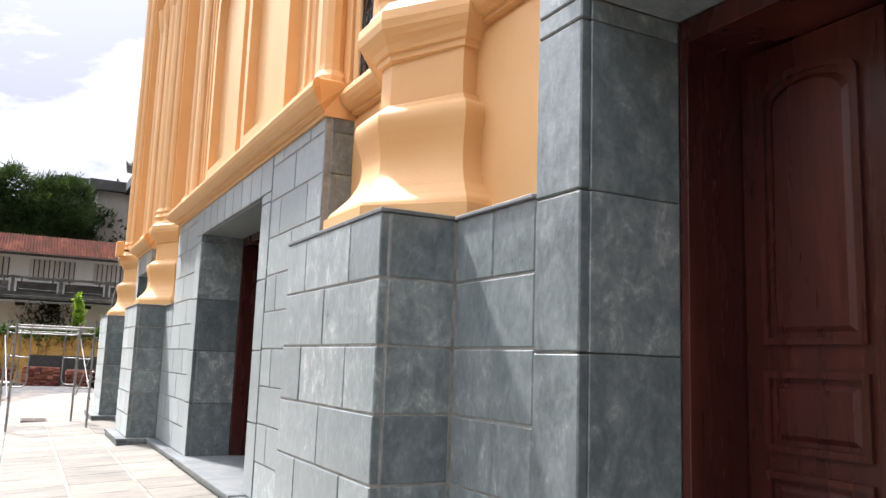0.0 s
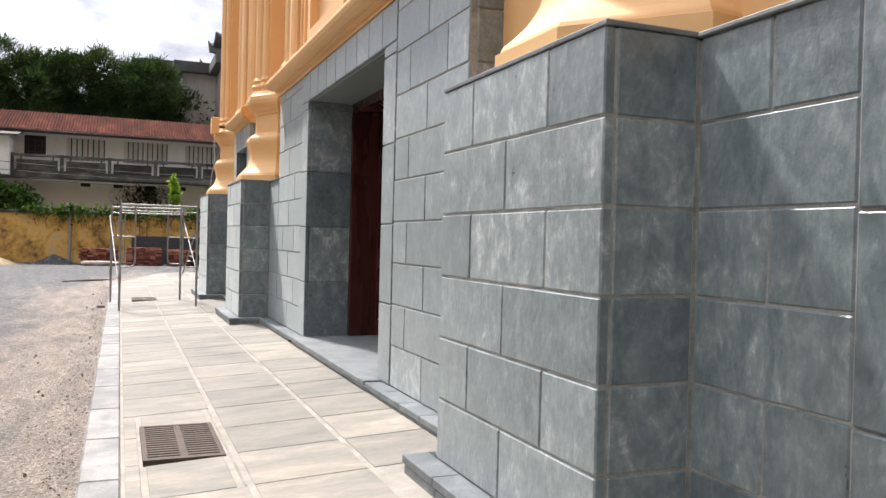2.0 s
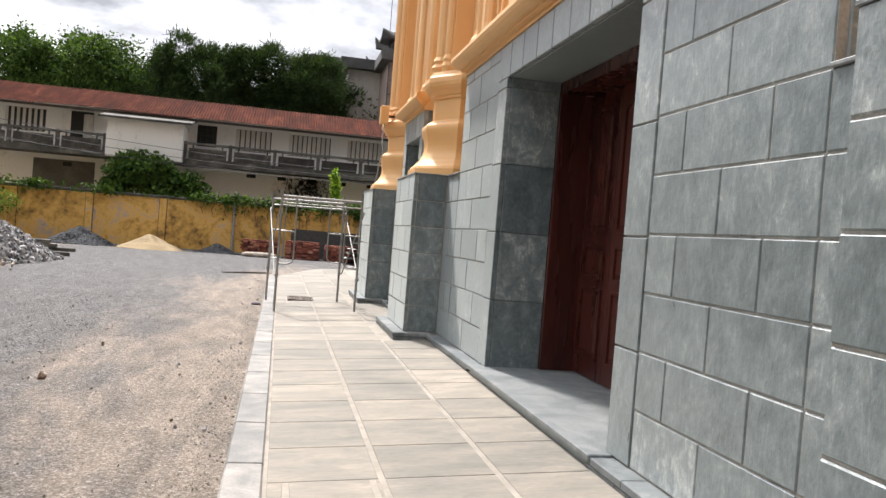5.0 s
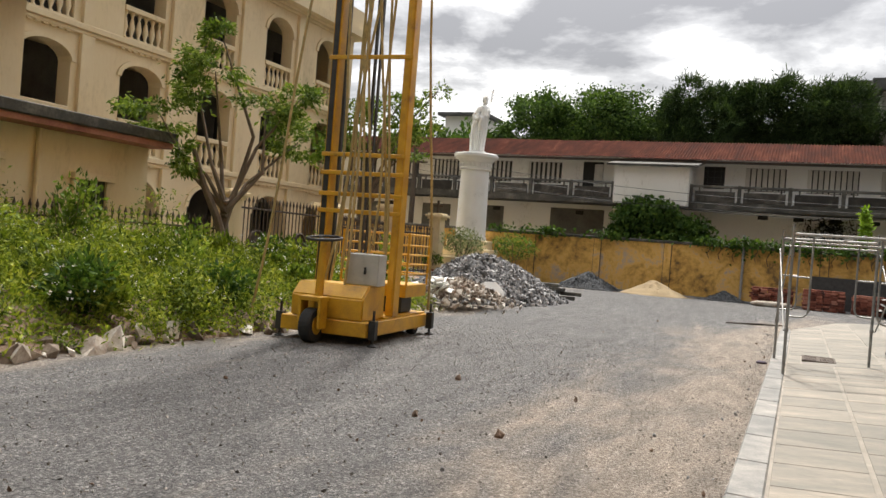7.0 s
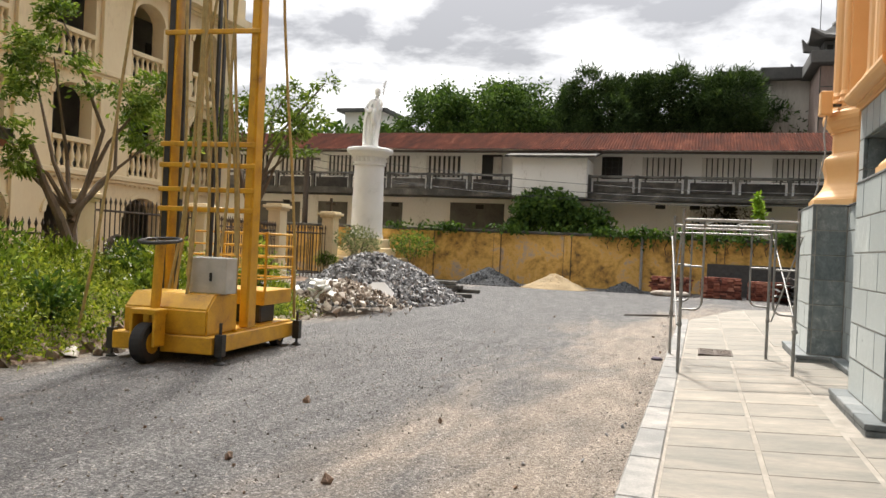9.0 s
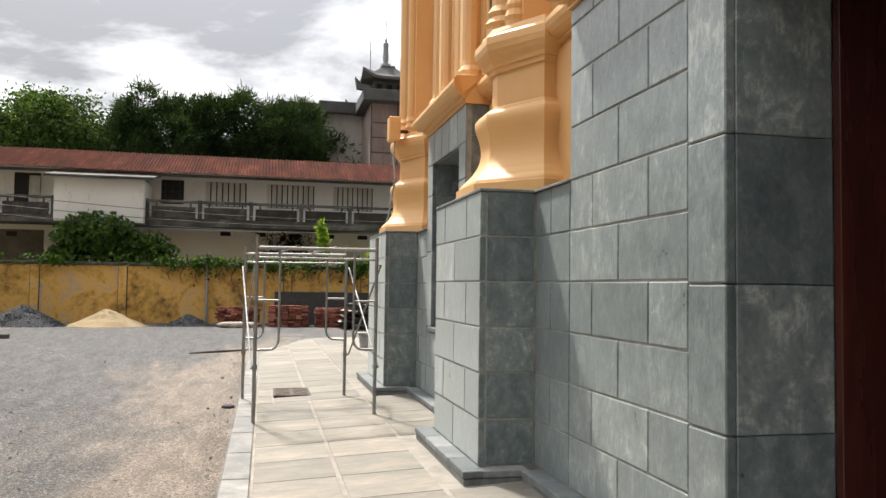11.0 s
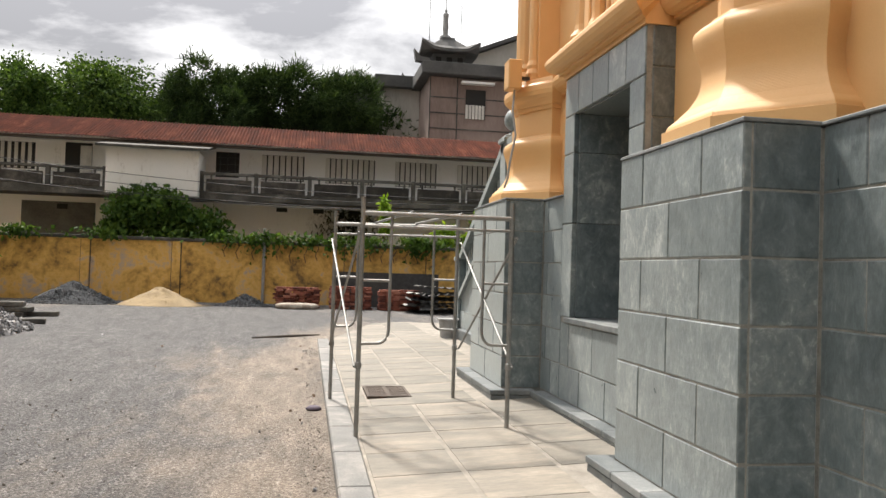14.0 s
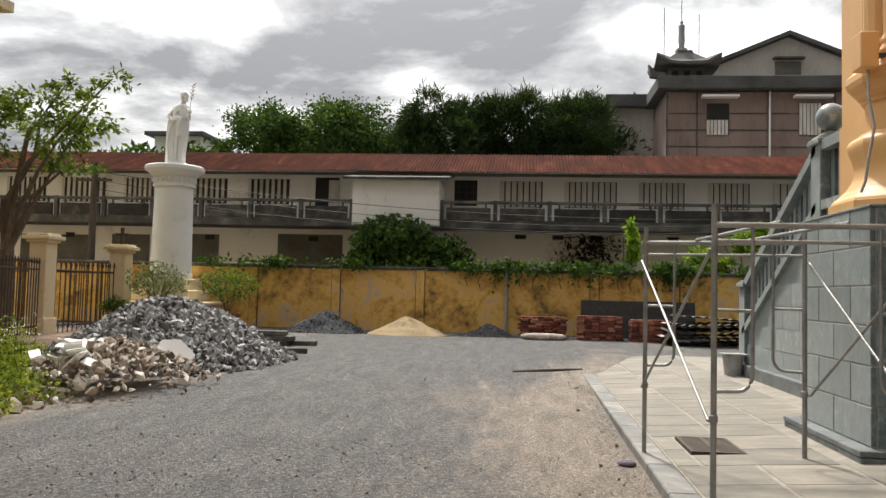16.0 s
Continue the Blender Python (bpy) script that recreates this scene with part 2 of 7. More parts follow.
M_BRICK = material("red_brick", [(0.2, (0.075, 0.022, 0.016)), (0.45, (0.19, 0.056, 0.036)), (0.65, (0.29, 0.1, 0.065)), (0.85, (0.42, 0.2, 0.14))], 5, 0.9, 0.3, 50, per_object=0.7)
M_SAND = material("sand_heap", tones((0.42, 0.32, 0.19), 0.2), 3, 0.95, 0.5, 60)
M_GRAVEL = material("blue_gravel", tones((0.06, 0.064, 0.07), 0.6), 14, 0.9, 0.8, 50, bump_dist=0.04)
M_EARTH = material("bank_earth", [(0.25, (0.08, 0.055, 0.038)), (0.5, (0.2, 0.135, 0.095)), (0.75, (0.36, 0.26, 0.2))], 3, 0.95, 0.6, 30, bump_dist=0.04)
M_BARK = material("bark", tones((0.14, 0.105, 0.075), 0.5), 9, 0.9, 0.6, 50, stretch=(1, 1, 0.3))
M_PINK = material("pinkish_render", [(0.25, (0.13, 0.095, 0.08)), (0.5, (0.24, 0.18, 0.155)), (0.75, (0.32, 0.25, 0.22))], 0.5, 0.9, 0.15, 8, stretch=(1, 1, 0.3))
M_GREYB = material("grey_concrete_roof", tones((0.09, 0.09, 0.088), 0.5), 0.7, 0.9, 0.2, 10)
M_GABLE = material("stained_gable", [(0.22, (0.16, 0.15, 0.13)), (0.5, (0.42, 0.4, 0.36)), (0.75, (0.52, 0.5, 0.46))], 0.5, 0.9, 0.15, 8, stretch=(1, 1, 0.3))
M_WOOD = material("grey_old_wood", tones((0.07, 0.055, 0.045), 0.5), 6, 0.85, 0.3, 50, stretch=(1, 1, 0.2))
M_BLUEGREY = material("cement_grey", tones((0.3, 0.3, 0.295), 0.3), 6, 0.85, 0.3, 50)
M_PURPLE = material("mauve_cloth", tones((0.12, 0.1, 0.13), 0.4), 9, 0.9, 0.3, 60)


def leaf_material(name, dark, mid, light):
    m = material(name, [(0.2, dark), (0.5, mid), (0.8, light)], 1.5, 0.7, 0, 30, island=0.5, spec=0.18)
    b = m.node_tree.nodes["Principled BSDF"]
    t = m.node_tree
    colour = b.inputs["Base Color"].links[0].from_socket
    glow = t.nodes.new("ShaderNodeMixRGB")
    glow.blend_type, glow.inputs[0].default_value, glow.inputs[2].default_value = "MULTIPLY", 1.0, (1.25, 1.2, 0.6, 1)
    t.links.new(colour, glow.inputs[1])
    back = t.nodes.new("ShaderNodeBsdfTranslucent")
    t.links.new(glow.outputs[0], back.inputs["Color"])
    both = t.nodes.new("ShaderNodeMixShader")
    both.inputs[0].default_value = 0.28
    t.links.new(b.outputs[0], both.inputs[1])
    t.links.new(back.outputs[0], both.inputs[2])
    t.links.new(both.outputs[0], t.nodes["Material Output"].inputs["Surface"])
    return m


M_LEAF_FAR = leaf_material("far_leaves", (0.014, 0.034, 0.008), (0.05, 0.1, 0.02), (0.14, 0.23, 0.05))
M_LEAF_FEATHER = leaf_material("feathery_leaves", (0.012, 0.026, 0.009), (0.033, 0.062, 0.02), (0.075, 0.12, 0.04))
M_LEAF = leaf_material("leaves", (0.032, 0.066, 0.010), (0.11, 0.178, 0.028), (0.28, 0.37, 0.085))
M_WEED = leaf_material("weeds", (0.03, 0.056, 0.008), (0.155, 0.222, 0.026), (0.40, 0.45, 0.08))
M_IVY = leaf_material("ivy", (0.02, 0.05, 0.01), (0.055, 0.11, 0.022), (0.12, 0.2, 0.04))
M_FRESH = leaf_material("fresh_leaves", (0.06, 0.12, 0.01), (0.2, 0.34, 0.03), (0.42, 0.58, 0.09))
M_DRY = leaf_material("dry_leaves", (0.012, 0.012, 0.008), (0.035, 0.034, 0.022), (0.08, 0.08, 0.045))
M_FLOWER = leaf_material("pale_foliage", (0.1, 0.14, 0.06), (0.24, 0.3, 0.14), (0.5, 0.52, 0.36))

# road: grey stone chippings, with pale trodden sand towards the kerb and in tracks
M_ROAD = bpy.data.materials.new("gravel_road")
M_ROAD.use_nodes = True
rt = M_ROAD.node_tree
rb = rt.nodes["Principled BSDF"]
rg = rt.nodes.new("ShaderNodeNewGeometry")
rs = rt.nodes.new("ShaderNodeSeparateXYZ")
rt.links.new(rg.outputs["Position"], rs.inputs[0])
r_big = node(rt, "ShaderNodeTexNoise", Scale=0.5, Detail=9.0, Roughness=0.68, Distortion=0.5)
r_mp = rt.nodes.new("ShaderNodeMapping")
r_mp.inputs["Scale"].default_value = (1.6, 0.55, 1)
rt.links.new(rg.outputs["Position"], r_mp.inputs[0])
rt.links.new(r_mp.outputs[0], r_big.inputs["Vector"])
r_stone = node(rt, "ShaderNodeTexVoronoi", Scale=78.0)
rt.links.new(rg.outputs["Position"], r_stone.inputs["Vector"])
r_fine = node(rt, "ShaderNodeTexNoise", Scale=22.0, Detail=9.0, Roughness=0.82)
rt.links.new(rg.outputs["Position"], r_fine.inputs["Vector"])
r_band = rt.nodes.new("ShaderNodeMapRange")
r_band.inputs["From Min"].default_value, r_band.inputs["From Max"].default_value = -3.6, -0.5
r_band.inputs["To Min"].default_value, r_band.inputs["To Max"].default_value = -0.12, 0.30
rt.links.new(rs.outputs["X"], r_band.inputs["Value"])
r_far = rt.nodes.new("ShaderNodeMapRange")
r_far.inputs["From Min"].default_value, r_far.inputs["From Max"].default_value = 23.0, 30.0
r_far.inputs["To Min"].default_value, r_far.inputs["To Max"].default_value = 0.0, -0.28
rt.links.new(rs.outputs["Y"], r_far.inputs["Value"])
r_s1, r_s2 = rt.nodes.new("ShaderNodeMath"), rt.nodes.new("ShaderNodeMath")
rt.links.new(r_band.outputs[0], r_s1.inputs[0])
rt.links.new(r_far.outputs[0], r_s1.inputs[1])
rt.links.new(r_s1.outputs[0], r_s2.inputs[0])
rt.links.new(r_big.outputs["Fac"], r_s2.inputs[1])
r_sand = ramp(rt, [(0.5, (0, 0, 0)), (0.60, (0.3, 0.3, 0.3)), (0.72, (0.85, 0.85, 0.85)), (0.85, (1, 1, 1))])
r_west = rt.nodes.new("ShaderNodeMapRange")
r_west.inputs["From Min"].default_value, r_west.inputs["From Max"].default_value = -6.0, -7.3
r_west.inputs["To Min"].default_value, r_west.inputs["To Max"].default_value = 0.0, 0.42
rt.links.new(rs.outputs["X"], r_west.inputs["Value"])
r_s3 = rt.nodes.new("ShaderNodeMath")
rt.links.new(r_s2.outputs[0], r_s3.inputs[0])
rt.links.new(r_west.outputs[0], r_s3.inputs[1])
rt.links.new(r_s3.outputs[0], r_sand.inputs[0])
r_grey = ramp(rt, [(0.33, (0.022, 0.022, 0.024)), (0.46, (0.068, 0.067, 0.068)), (0.57, (0.145, 0.142, 0.141)), (0.7, (0.40, 0.39, 0.385))])
r_buff = ramp(rt, [(0.3, (0.076, 0.06, 0.048)), (0.44, (0.182, 0.150, 0.121)), (0.56, (0.278, 0.236, 0.194)), (0.7, (0.50, 0.45, 0.39))])
r_sum = rt.nodes.new("ShaderNodeMixRGB")
r_sum.blend_type, r_sum.inputs[0].default_value = "MIX", 0.72
rt.links.new(r_stone.outputs["Color"], r_sum.inputs[1])
rt.links.new(r_fine.outputs["Fac"], r_sum.inputs[2])
rt.links.new(r_sum.outputs[0], r_grey.inputs[0])
rt.links.new(r_sum.outputs[0], r_buff.inputs[0])
r_mix = rt.nodes.new("ShaderNodeMixRGB")
rt.links.new(r_sand.outputs[0], r_mix.inputs[0])
rt.links.new(r_grey.outputs[0], r_mix.inputs[1])
rt.links.new(r_buff.outputs[0], r_mix.inputs[2])
# patches and wheel tracks, drawn out along the yard
r_track = node(rt, "ShaderNodeTexNoise", Scale=1.0, Detail=7.0, Roughness=0.62, Distortion=0.6)
r_tm = rt.nodes.new("ShaderNodeMapping")
r_tm.inputs["Scale"].default_value = (4.2, 1.1, 1)
r_tm.inputs["Rotation"].default_value = (0, 0, 0.22)
rt.links.new(rg.outputs["Position"], r_tm.inputs[0])
rt.links.new(r_tm.outputs[0], r_track.inputs["Vector"])
r_tr = ramp(rt, [(0.3, (0.7, 0.7, 0.7)), (0.5, (0.97, 0.97, 0.97)), (0.7, (1.28, 1.26, 1.23))])
rt.links.new(r_track.outputs["Fac"], r_tr.inputs[0])
r_mul = rt.nodes.new("ShaderNodeMixRGB")
r_mul.blend_type, r_mul.inputs[0].default_value = "MULTIPLY", 1.0
rt.links.new(r_mix.outputs[0], r_mul.inputs[1])
rt.links.new(r_tr.outputs[0], r_mul.inputs[2])
rt.links.new(r_mul.outputs[0], rb.inputs["Base Color"])
rb.inputs["Roughness"].default_value = 0.92
r_bump = node(rt, "ShaderNodeBump", Strength=1.0, Distance=0.03)
rt.links.new(r_sum.outputs[0], r_bump.inputs["Height"])
rt.links.new(r_bump.outputs[0], rb.inputs["Normal"])


# ---------------------------------------------------------------- mesh helpers
def finish(name, bm, mat, parent=None, smooth=False):
    bmesh.ops.recalc_face_normals(bm, faces=bm.faces)
    me = bpy.data.meshes.new(name)
    bm.to_mesh(me)
    bm.free()
    me.materials.append(mat)
    if smooth:
        for p in me.polygons:
            p.use_smooth = True
    ob = new(name, me)
    ob.parent = parent
    return ob


def part(name, bm, mat, parent, label="", smooth=False):
    ob = finish(name, bm, mat, parent, smooth)
    return tagged(ob, label) if label else ob


def thing(name, label, category, at=(0, 0, 0), rz=0.0, group="", kind=""):
    ob = new(name)
    ob.matrix_basis = pose(*at, 0, 0, rz)
    return tagged(ob, label, category, group, kind)


def box(bm, a, b, bevel=0.0):
    """An upright box from corner a to corner b."""
    x0, y0, z0 = (min(p, q) for p, q in zip(a, b))
    x1, y1, z1 = (max(p, q) for p, q in zip(a, b))
    v = [bm.verts.new((x, y, z)) for x in (x0, x1) for y in (y0, y1) for z in (z0, z1)]
    faces = [bm.faces.new([v[i] for i in q]) for q in ((0, 1, 3, 2), (4, 6, 7, 5), (0, 4, 5, 1), (2, 3, 7, 6), (0, 2, 6, 4), (1, 5, 7, 3))]
    if bevel:
        edges = {e for f in faces for e in f.edges}
        bmesh.ops.bevel(bm, geom=list(edges), offset=bevel, segments=1, affect="EDGES")
    return bm


def boxed(*boxes, bevel=0.0):
    bm = bmesh.new()
    for a, b in boxes:
        box(bm, a, b, bevel)
    return bm


def tube(bm, p, q, r, r2=None, n=8):
    """A round bar from p to q, with closed ends."""
    p, q = Vector(p), Vector(q)
    d = (q - p).normalized()
    u = d.orthogonal().normalized()
    w = d.cross(u)
    rings = []
    for c, rad in ((p, r), (q, r if r2 is None else r2)):
        rings.append([bm.verts.new(c + (u * math.cos(a) + w * math.sin(a)) * rad) for a in (2 * math.pi * i / n for i in range(n))])
    for i in range(n):
        bm.faces.new((rings[0][i], rings[0][(i + 1) % n], rings[1][(i + 1) % n], rings[1][i]))
    bm.faces.new(rings[0][::-1])
    bm.faces.new(rings[1])
    return bm


def bent(bm, points, r, n=7):
    """A round bar along a line of points."""
    pts = [Vector(p) for p in points]
    rings = []
    for i, c in enumerate(pts):
        d = (pts[min(i + 1, len(pts) - 1)] - pts[max(i - 1, 0)]).normalized()
        ref = Vector((0, 0, 1)) if abs(d.z) < 0.9 else Vector((1, 0, 0))
        u = d.cross(ref).normalized()
        w = d.cross(u)
        rad = r(i / (len(pts) - 1)) if callable(r) else r
        rings.append([bm.verts.new(c + (u * math.cos(a) + w * math.sin(a)) * rad) for a in (2 * math.pi * k / n for k in range(n))])
    for a, b in zip(rings, rings[1:]):
        for k in range(n):
            bm.faces.new((a[k], a[(k + 1) % n], b[(k + 1) % n], b[k]))
    bm.faces.new(rings[0][::-1])
    bm.faces.new(rings[-1])
    return bm


def lathe(bm, profile, n=20, at=(0, 0, 0), turn=0.0):
    """A turned shape: profile rows are radius and height."""
    rings = []
    for r, z in profile:
        rings.append([bm.verts.new((at[0] + r * math.cos(a), at[1] + r * math.sin(a), at[2] + z)) for a in (turn + 2 * math.pi * k / n for k in range(n))])
    for a, b in zip(rings, rings[1:]):
        for k in range(n):
            bm.faces.new((a[k], a[(k + 1) % n], b[(k + 1) % n], b[k]))
    bm.faces.new(rings[0][::-1])
    bm.faces.new(rings[-1])
    return bm


def loft(bm, sections):
    """Closed sections with equal counts of points, skinned and capped."""
    rings = [[bm.verts.new(p) for p in s] for s in sections]
    n = len(rings[0])
    for a, b in zip(rings, rings[1:]):
        for k in range(n):
            bm.faces.new((a[k], a[(k + 1) % n], b[(k + 1) % n], b[k]))
    bm.faces.new(rings[0][::-1])
    bm.faces.new(rings[-1])
    return bm


def prism(bm, outline, axis, lo, hi):
    """A flat outline pushed along an axis from lo to hi."""
    def put(p, v):
        return {"x": (v, *p), "y": (p[0], v, p[1]), "z": (*p, v)}[axis]
    return loft(bm, [[put(p, lo) for p in outline], [put(p, hi) for p in outline]])


def arch_outline(y0, y1, z0, z1, rise, n=10):
    """An opening's outline in two coordinates, with a round or flat-arched head."""
    mid, half = (y0 + y1) / 2, (y1 - y0) / 2
    pts = [(y0, z0), (y1, z0)]
    for i in range(n + 1):
        a = math.pi * i / n
        pts.append((mid + half * math.cos(a), z1 - rise + rise * math.sin(a)))
    return pts


def mesh_from(name, verts, faces, mat, parent=None, smooth=False):
    me = bpy.data.meshes.new(name)
    me.from_pydata(verts, [], faces)
    me.update()
    me.materials.append(mat)
    if smooth:
        for p in me.polygons:
            p.use_smooth = True
    ob = new(name, me)
    ob.parent = parent
    return ob


def leaf_mesh(name, points, size, mat, parent=None, seed=1, droop=0.3, narrow=0.45, outward=None):
    """Many small folded leaves, one round each point."""
    rng = np.random.default_rng(seed)
    n = len(points)
    d = rng.normal(size=(n, 3))
    if outward is not None:
        d = d * 0.7 + outward
    d[:, 2] -= droop
    d /= np.linalg.norm(d, axis=1)[:, None]
    s = np.cross(d, rng.normal(size=(n, 3)))
    s /= np.linalg.norm(s, axis=1)[:, None] + 1e-6
    k = np.cross(d, s)
    ln = size * rng.uniform(0.6, 1.35, (n, 1))
    a = points
    b = a + d * ln * 0.5 + s * ln * narrow * 0.5 + k * ln * 0.07
    c = a + d * ln
    e = a + d * ln * 0.5 - s * ln * narrow * 0.5 + k * ln * 0.07
    v = np.stack([a, b, c, e], 1).reshape(-1, 3)
    i = np.arange(n) * 4
    f = np.concatenate([np.stack([i, i + 1, i + 2], 1), np.stack([i, i + 2, i + 3], 1)])
    me = bpy.data.meshes.new(name)
    me.from_pydata(v.tolist(), [], f.tolist())
    me.materials.append(mat)
    ob = new(name, me)
    ob.parent = parent
    return ob


def heap(name, centre, rx, ry, h, mat, label, category, seed=1, kind=""):
    """A low heap with an uneven outline."""
    rng = np.random.default_rng(seed)
    off = rng.uniform(0, 50, 2)
    verts, faces, nr, na = [(0, 0, h)], [], 10, 36
    for i in range(1, nr + 1):
        u = i / nr
        for k in range(na):
            a = 2 * math.pi * k / na
            j = 1 + 0.16 * noise.noise((math.cos(a) * 1.3 + off[0], math.sin(a) * 1.3, off[1]))
            z = h * (1 - u) ** 1.05 * (1 + 0.15 * noise.noise((u * 5, a * 1.5, off[0]))) + (0.03 * h * noise.noise((math.cos(a) * 6 * u, math.sin(a) * 6 * u, off[1])))
            verts.append((rx * u * j * math.cos(a), ry * u * j * math.sin(a), max(z, 0) if i < nr else -0.06))
    for k in range(na):
        faces.append((0, 1 + k, 1 + (k + 1) % na))
    for i in range(nr - 1):
        for k in range(na):
            p, q = 1 + i * na + k, 1 + i * na + (k + 1) % na
            faces.append((p, p + na, q + na, q))
    ob = mesh_from(name, verts, faces, mat, smooth=True)
    ob.location = centre
    return tagged(ob, label, category, kind=kind)


def stones_mesh(name, points, sizes, mat, parent=None, seed=1, flat=0.7):
    """Angular lumps joined in one mesh."""
    rng = np.random.default_rng(seed)
    base = np.array([(1, 0, 0), (-1, 0, 0), (0, 1, 0), (0, -1, 0), (0, 0, 1), (0, 0, -1), (.6, .6, .55), (-.6, .6, -.5), (.55, -.6, -.6), (-.6, -.55, .6)], float)
    tri = [(0, 6, 4), (0, 2, 6), (2, 4, 6), (2, 1, 4), (2, 7, 1), (1, 9, 4), (1, 3, 9), (3, 4, 9), (3, 0, 4), (0, 8, 2), (2, 8, 5), (2, 5, 7), (7, 5, 1), (1, 5, 3), (3, 5, 8), (3, 8, 0)]
    verts, faces = [], []
    for p, s in zip(points, sizes):
        w = base * (1 + rng.uniform(-0.35, 0.35, base.shape)) * s * np.array([1, rng.uniform(0.55, 1), rng.uniform(0.4, flat)])
        q = Euler(rng.uniform(-3.14, 3.14, 3)).to_matrix()
        w = w @ np.array(q).T + p
        o = len(verts)
        verts += w.tolist()
        faces += [tuple(o + i for i in t) for t in tri]
    return mesh_from(name, verts, faces, mat, parent)


# ---------------------------------------------------------------- ground
def ground_z(y):
    return -0.09 + 0.26 * min(max((y - 20) / 16, 0), 1)


gb = bmesh.new()
xs = [-900, -200, -60, -30, -16, -8, -3, -0.34, 3, 10, 30, 80, 300, 900]
ys = [-900, -200, -40, -8, 0, 6, 12, 18, 20, 22, 25, 28, 31, 34, 36, 40, 60, 120, 400, 900]
grid = [[gb.verts.new((x, y, ground_z(y))) for x in xs] for y in ys]
for r0, r1 in zip(grid, grid[1:]):
    for k in range(len(xs) - 1):
        gb.faces.new((r0[k], r0[k + 1], r1[k + 1], r1[k]))
tagged(finish("ground", gb, M_ROAD), "grey stone-chip yard with pale trodden sand", "ground", kind="structure")

# ---------------------------------------------------------------- church: plan numbers
FACE, PIER, BACK = 1.958, 1.519, 2.20        # bay stone face, pier stone face, painted wall
LEDGE_Z, COURSE = 0.19, 0.3425
PLINTH = LEDGE_Z + 6 * COURSE
STONE_TOP = 3.43
PIERS = [(-6.0, -4.4), (3.655, 5.255), (13.33, 14.90), (18.13, 19.80)]
DOORS = [(-0.40, 2.579), (7.755, 10.76)]
DOOR_TOP = 3.08
BAYS = [(-3.2, 2.913), (5.93, 12.64), (15.53, 17.48)]
WIN = (15.83, 17.18, 1.02, 3.035)


def pave_z(x):
    return 0.055 * max(x + 0.1, 0)


# solid walls behind the cladding, with the openings left free
def wall_piece(name, y0, y1, z0, z1, x0=FACE + 0.009, x1=3.4, mat=M_MORTAR, label="grey mortar wall behind slate cladding"):
    return tagged(finish(name, boxed(((x0, y0, z0), (x1, y1, z1))), mat), label, "wall", kind="structure")


wall_piece("wall_west_1", -14, DOORS[0][0] - 0.03, -0.1, PLINTH - 0.02)
wall_piece("wall_west_2", DOORS[0][1] + 0.03, DOORS[1][0] - 0.03, -0.1, PLINTH - 0.02)
wall_piece("wall_west_3", DOORS[1][1] + 0.03, WIN[0] - 0.03, -0.1, PLINTH - 0.02)
wall_piece("wall_west_4", WIN[1] + 0.03, 20.6, -0.1, PLINTH - 0.02)
wall_piece("wall_west_5", WIN[0] - 0.03, WIN[1] + 0.03, -0.1, WIN[2] - 0.03)
for i, (b0, b1) in enumerate(BAYS):
    o0, o1, ztop = (*DOORS[i], DOOR_TOP) if i < 2 else (WIN[0], WIN[1], WIN[3])
    wall_piece(f"wall_west_{6 + 3 * i}", b0, o0 - 0.03, PLINTH - 0.02, STONE_TOP)
    wall_piece(f"wall_west_{7 + 3 * i}", o1 + 0.03, b1, PLINTH - 0.02, STONE_TOP)
    wall_piece(f"wall_west_{8 + 3 * i}", o0 - 0.03, o1 + 0.03, ztop + 0.03, STONE_TOP)
PAINT = "smooth ochre painted church wall"
gaps = [(-14, BAYS[0][0]), (BAYS[0][1], BAYS[1][0]), (BAYS[1][1], BAYS[2][0]), (BAYS[2][1], 20.6)]
for i, (y0, y1) in enumerate(gaps):
    wall_piece(f"wall_painted_{i + 1}", y0, y1, PLINTH - 0.02, STONE_TOP, BACK, 3.4, M_YELLOW, PAINT)

# unseen plain wall added behind the start: closes the yard, blocks southern sky light
tagged(finish("wall_south", boxed(((-30, -13.4, -0.2), (3.4, -13.0, 9.0))), M_CONC), "added unseen plain wall that blocks southern sky light", "wall", kind="structure")

# piers: backing cores
for i, (y0, y1) in enumerate(PIERS):
    tagged(finish(f"wall_pier_{i + 1}", boxed(((PIER + 0.008, y0 + 0.006, -0.1), (FACE + 0.02, y1 - 0.006, PLINTH - 0.012))), M_MORTAR), "mortar core of a slate-clad pier", "wall", kind="structure")


# ---------------------------------------------------------------- painted mouldings
def pedestal_plan(y0, y1, out):
    """A narrow front, and sides that widen a little towards the wall."""
    c, xf, b = (y0 + y1) / 2, 1.60 - out, 0.30 + 0.9 * out
    xs_ = 2.02 - 0.3 * out
    return [(xf, c - b), (xs_, c - b - 0.49), (2.24, c - b - 0.46), (2.24, c + b + 0.46), (xs_, c + b + 0.49), (xf, c + b)]


def eased(rows, n=4):
    """Extra rows between, on a smooth curve."""
    out = [rows[0]]
    for i in range(len(rows) - 1):
        p0, p1, p2, p3 = rows[max(i - 1, 0)], rows[i], rows[i + 1], rows[min(i + 2, len(rows) - 1)]
        for k in range(1, n + 1):
            t = k / n
            o = 0.5 * (2 * p1[1] + (p2[1] - p0[1]) * t + (2 * p0[1] - 5 * p1[1] + 4 * p2[1] - p3[1]) * t * t + (3 * p1[1] - p0[1] - 3 * p2[1] + p3[1]) * t ** 3)
            out.append((p1[0] + (p2[0] - p1[0]) * t, o))
    return out


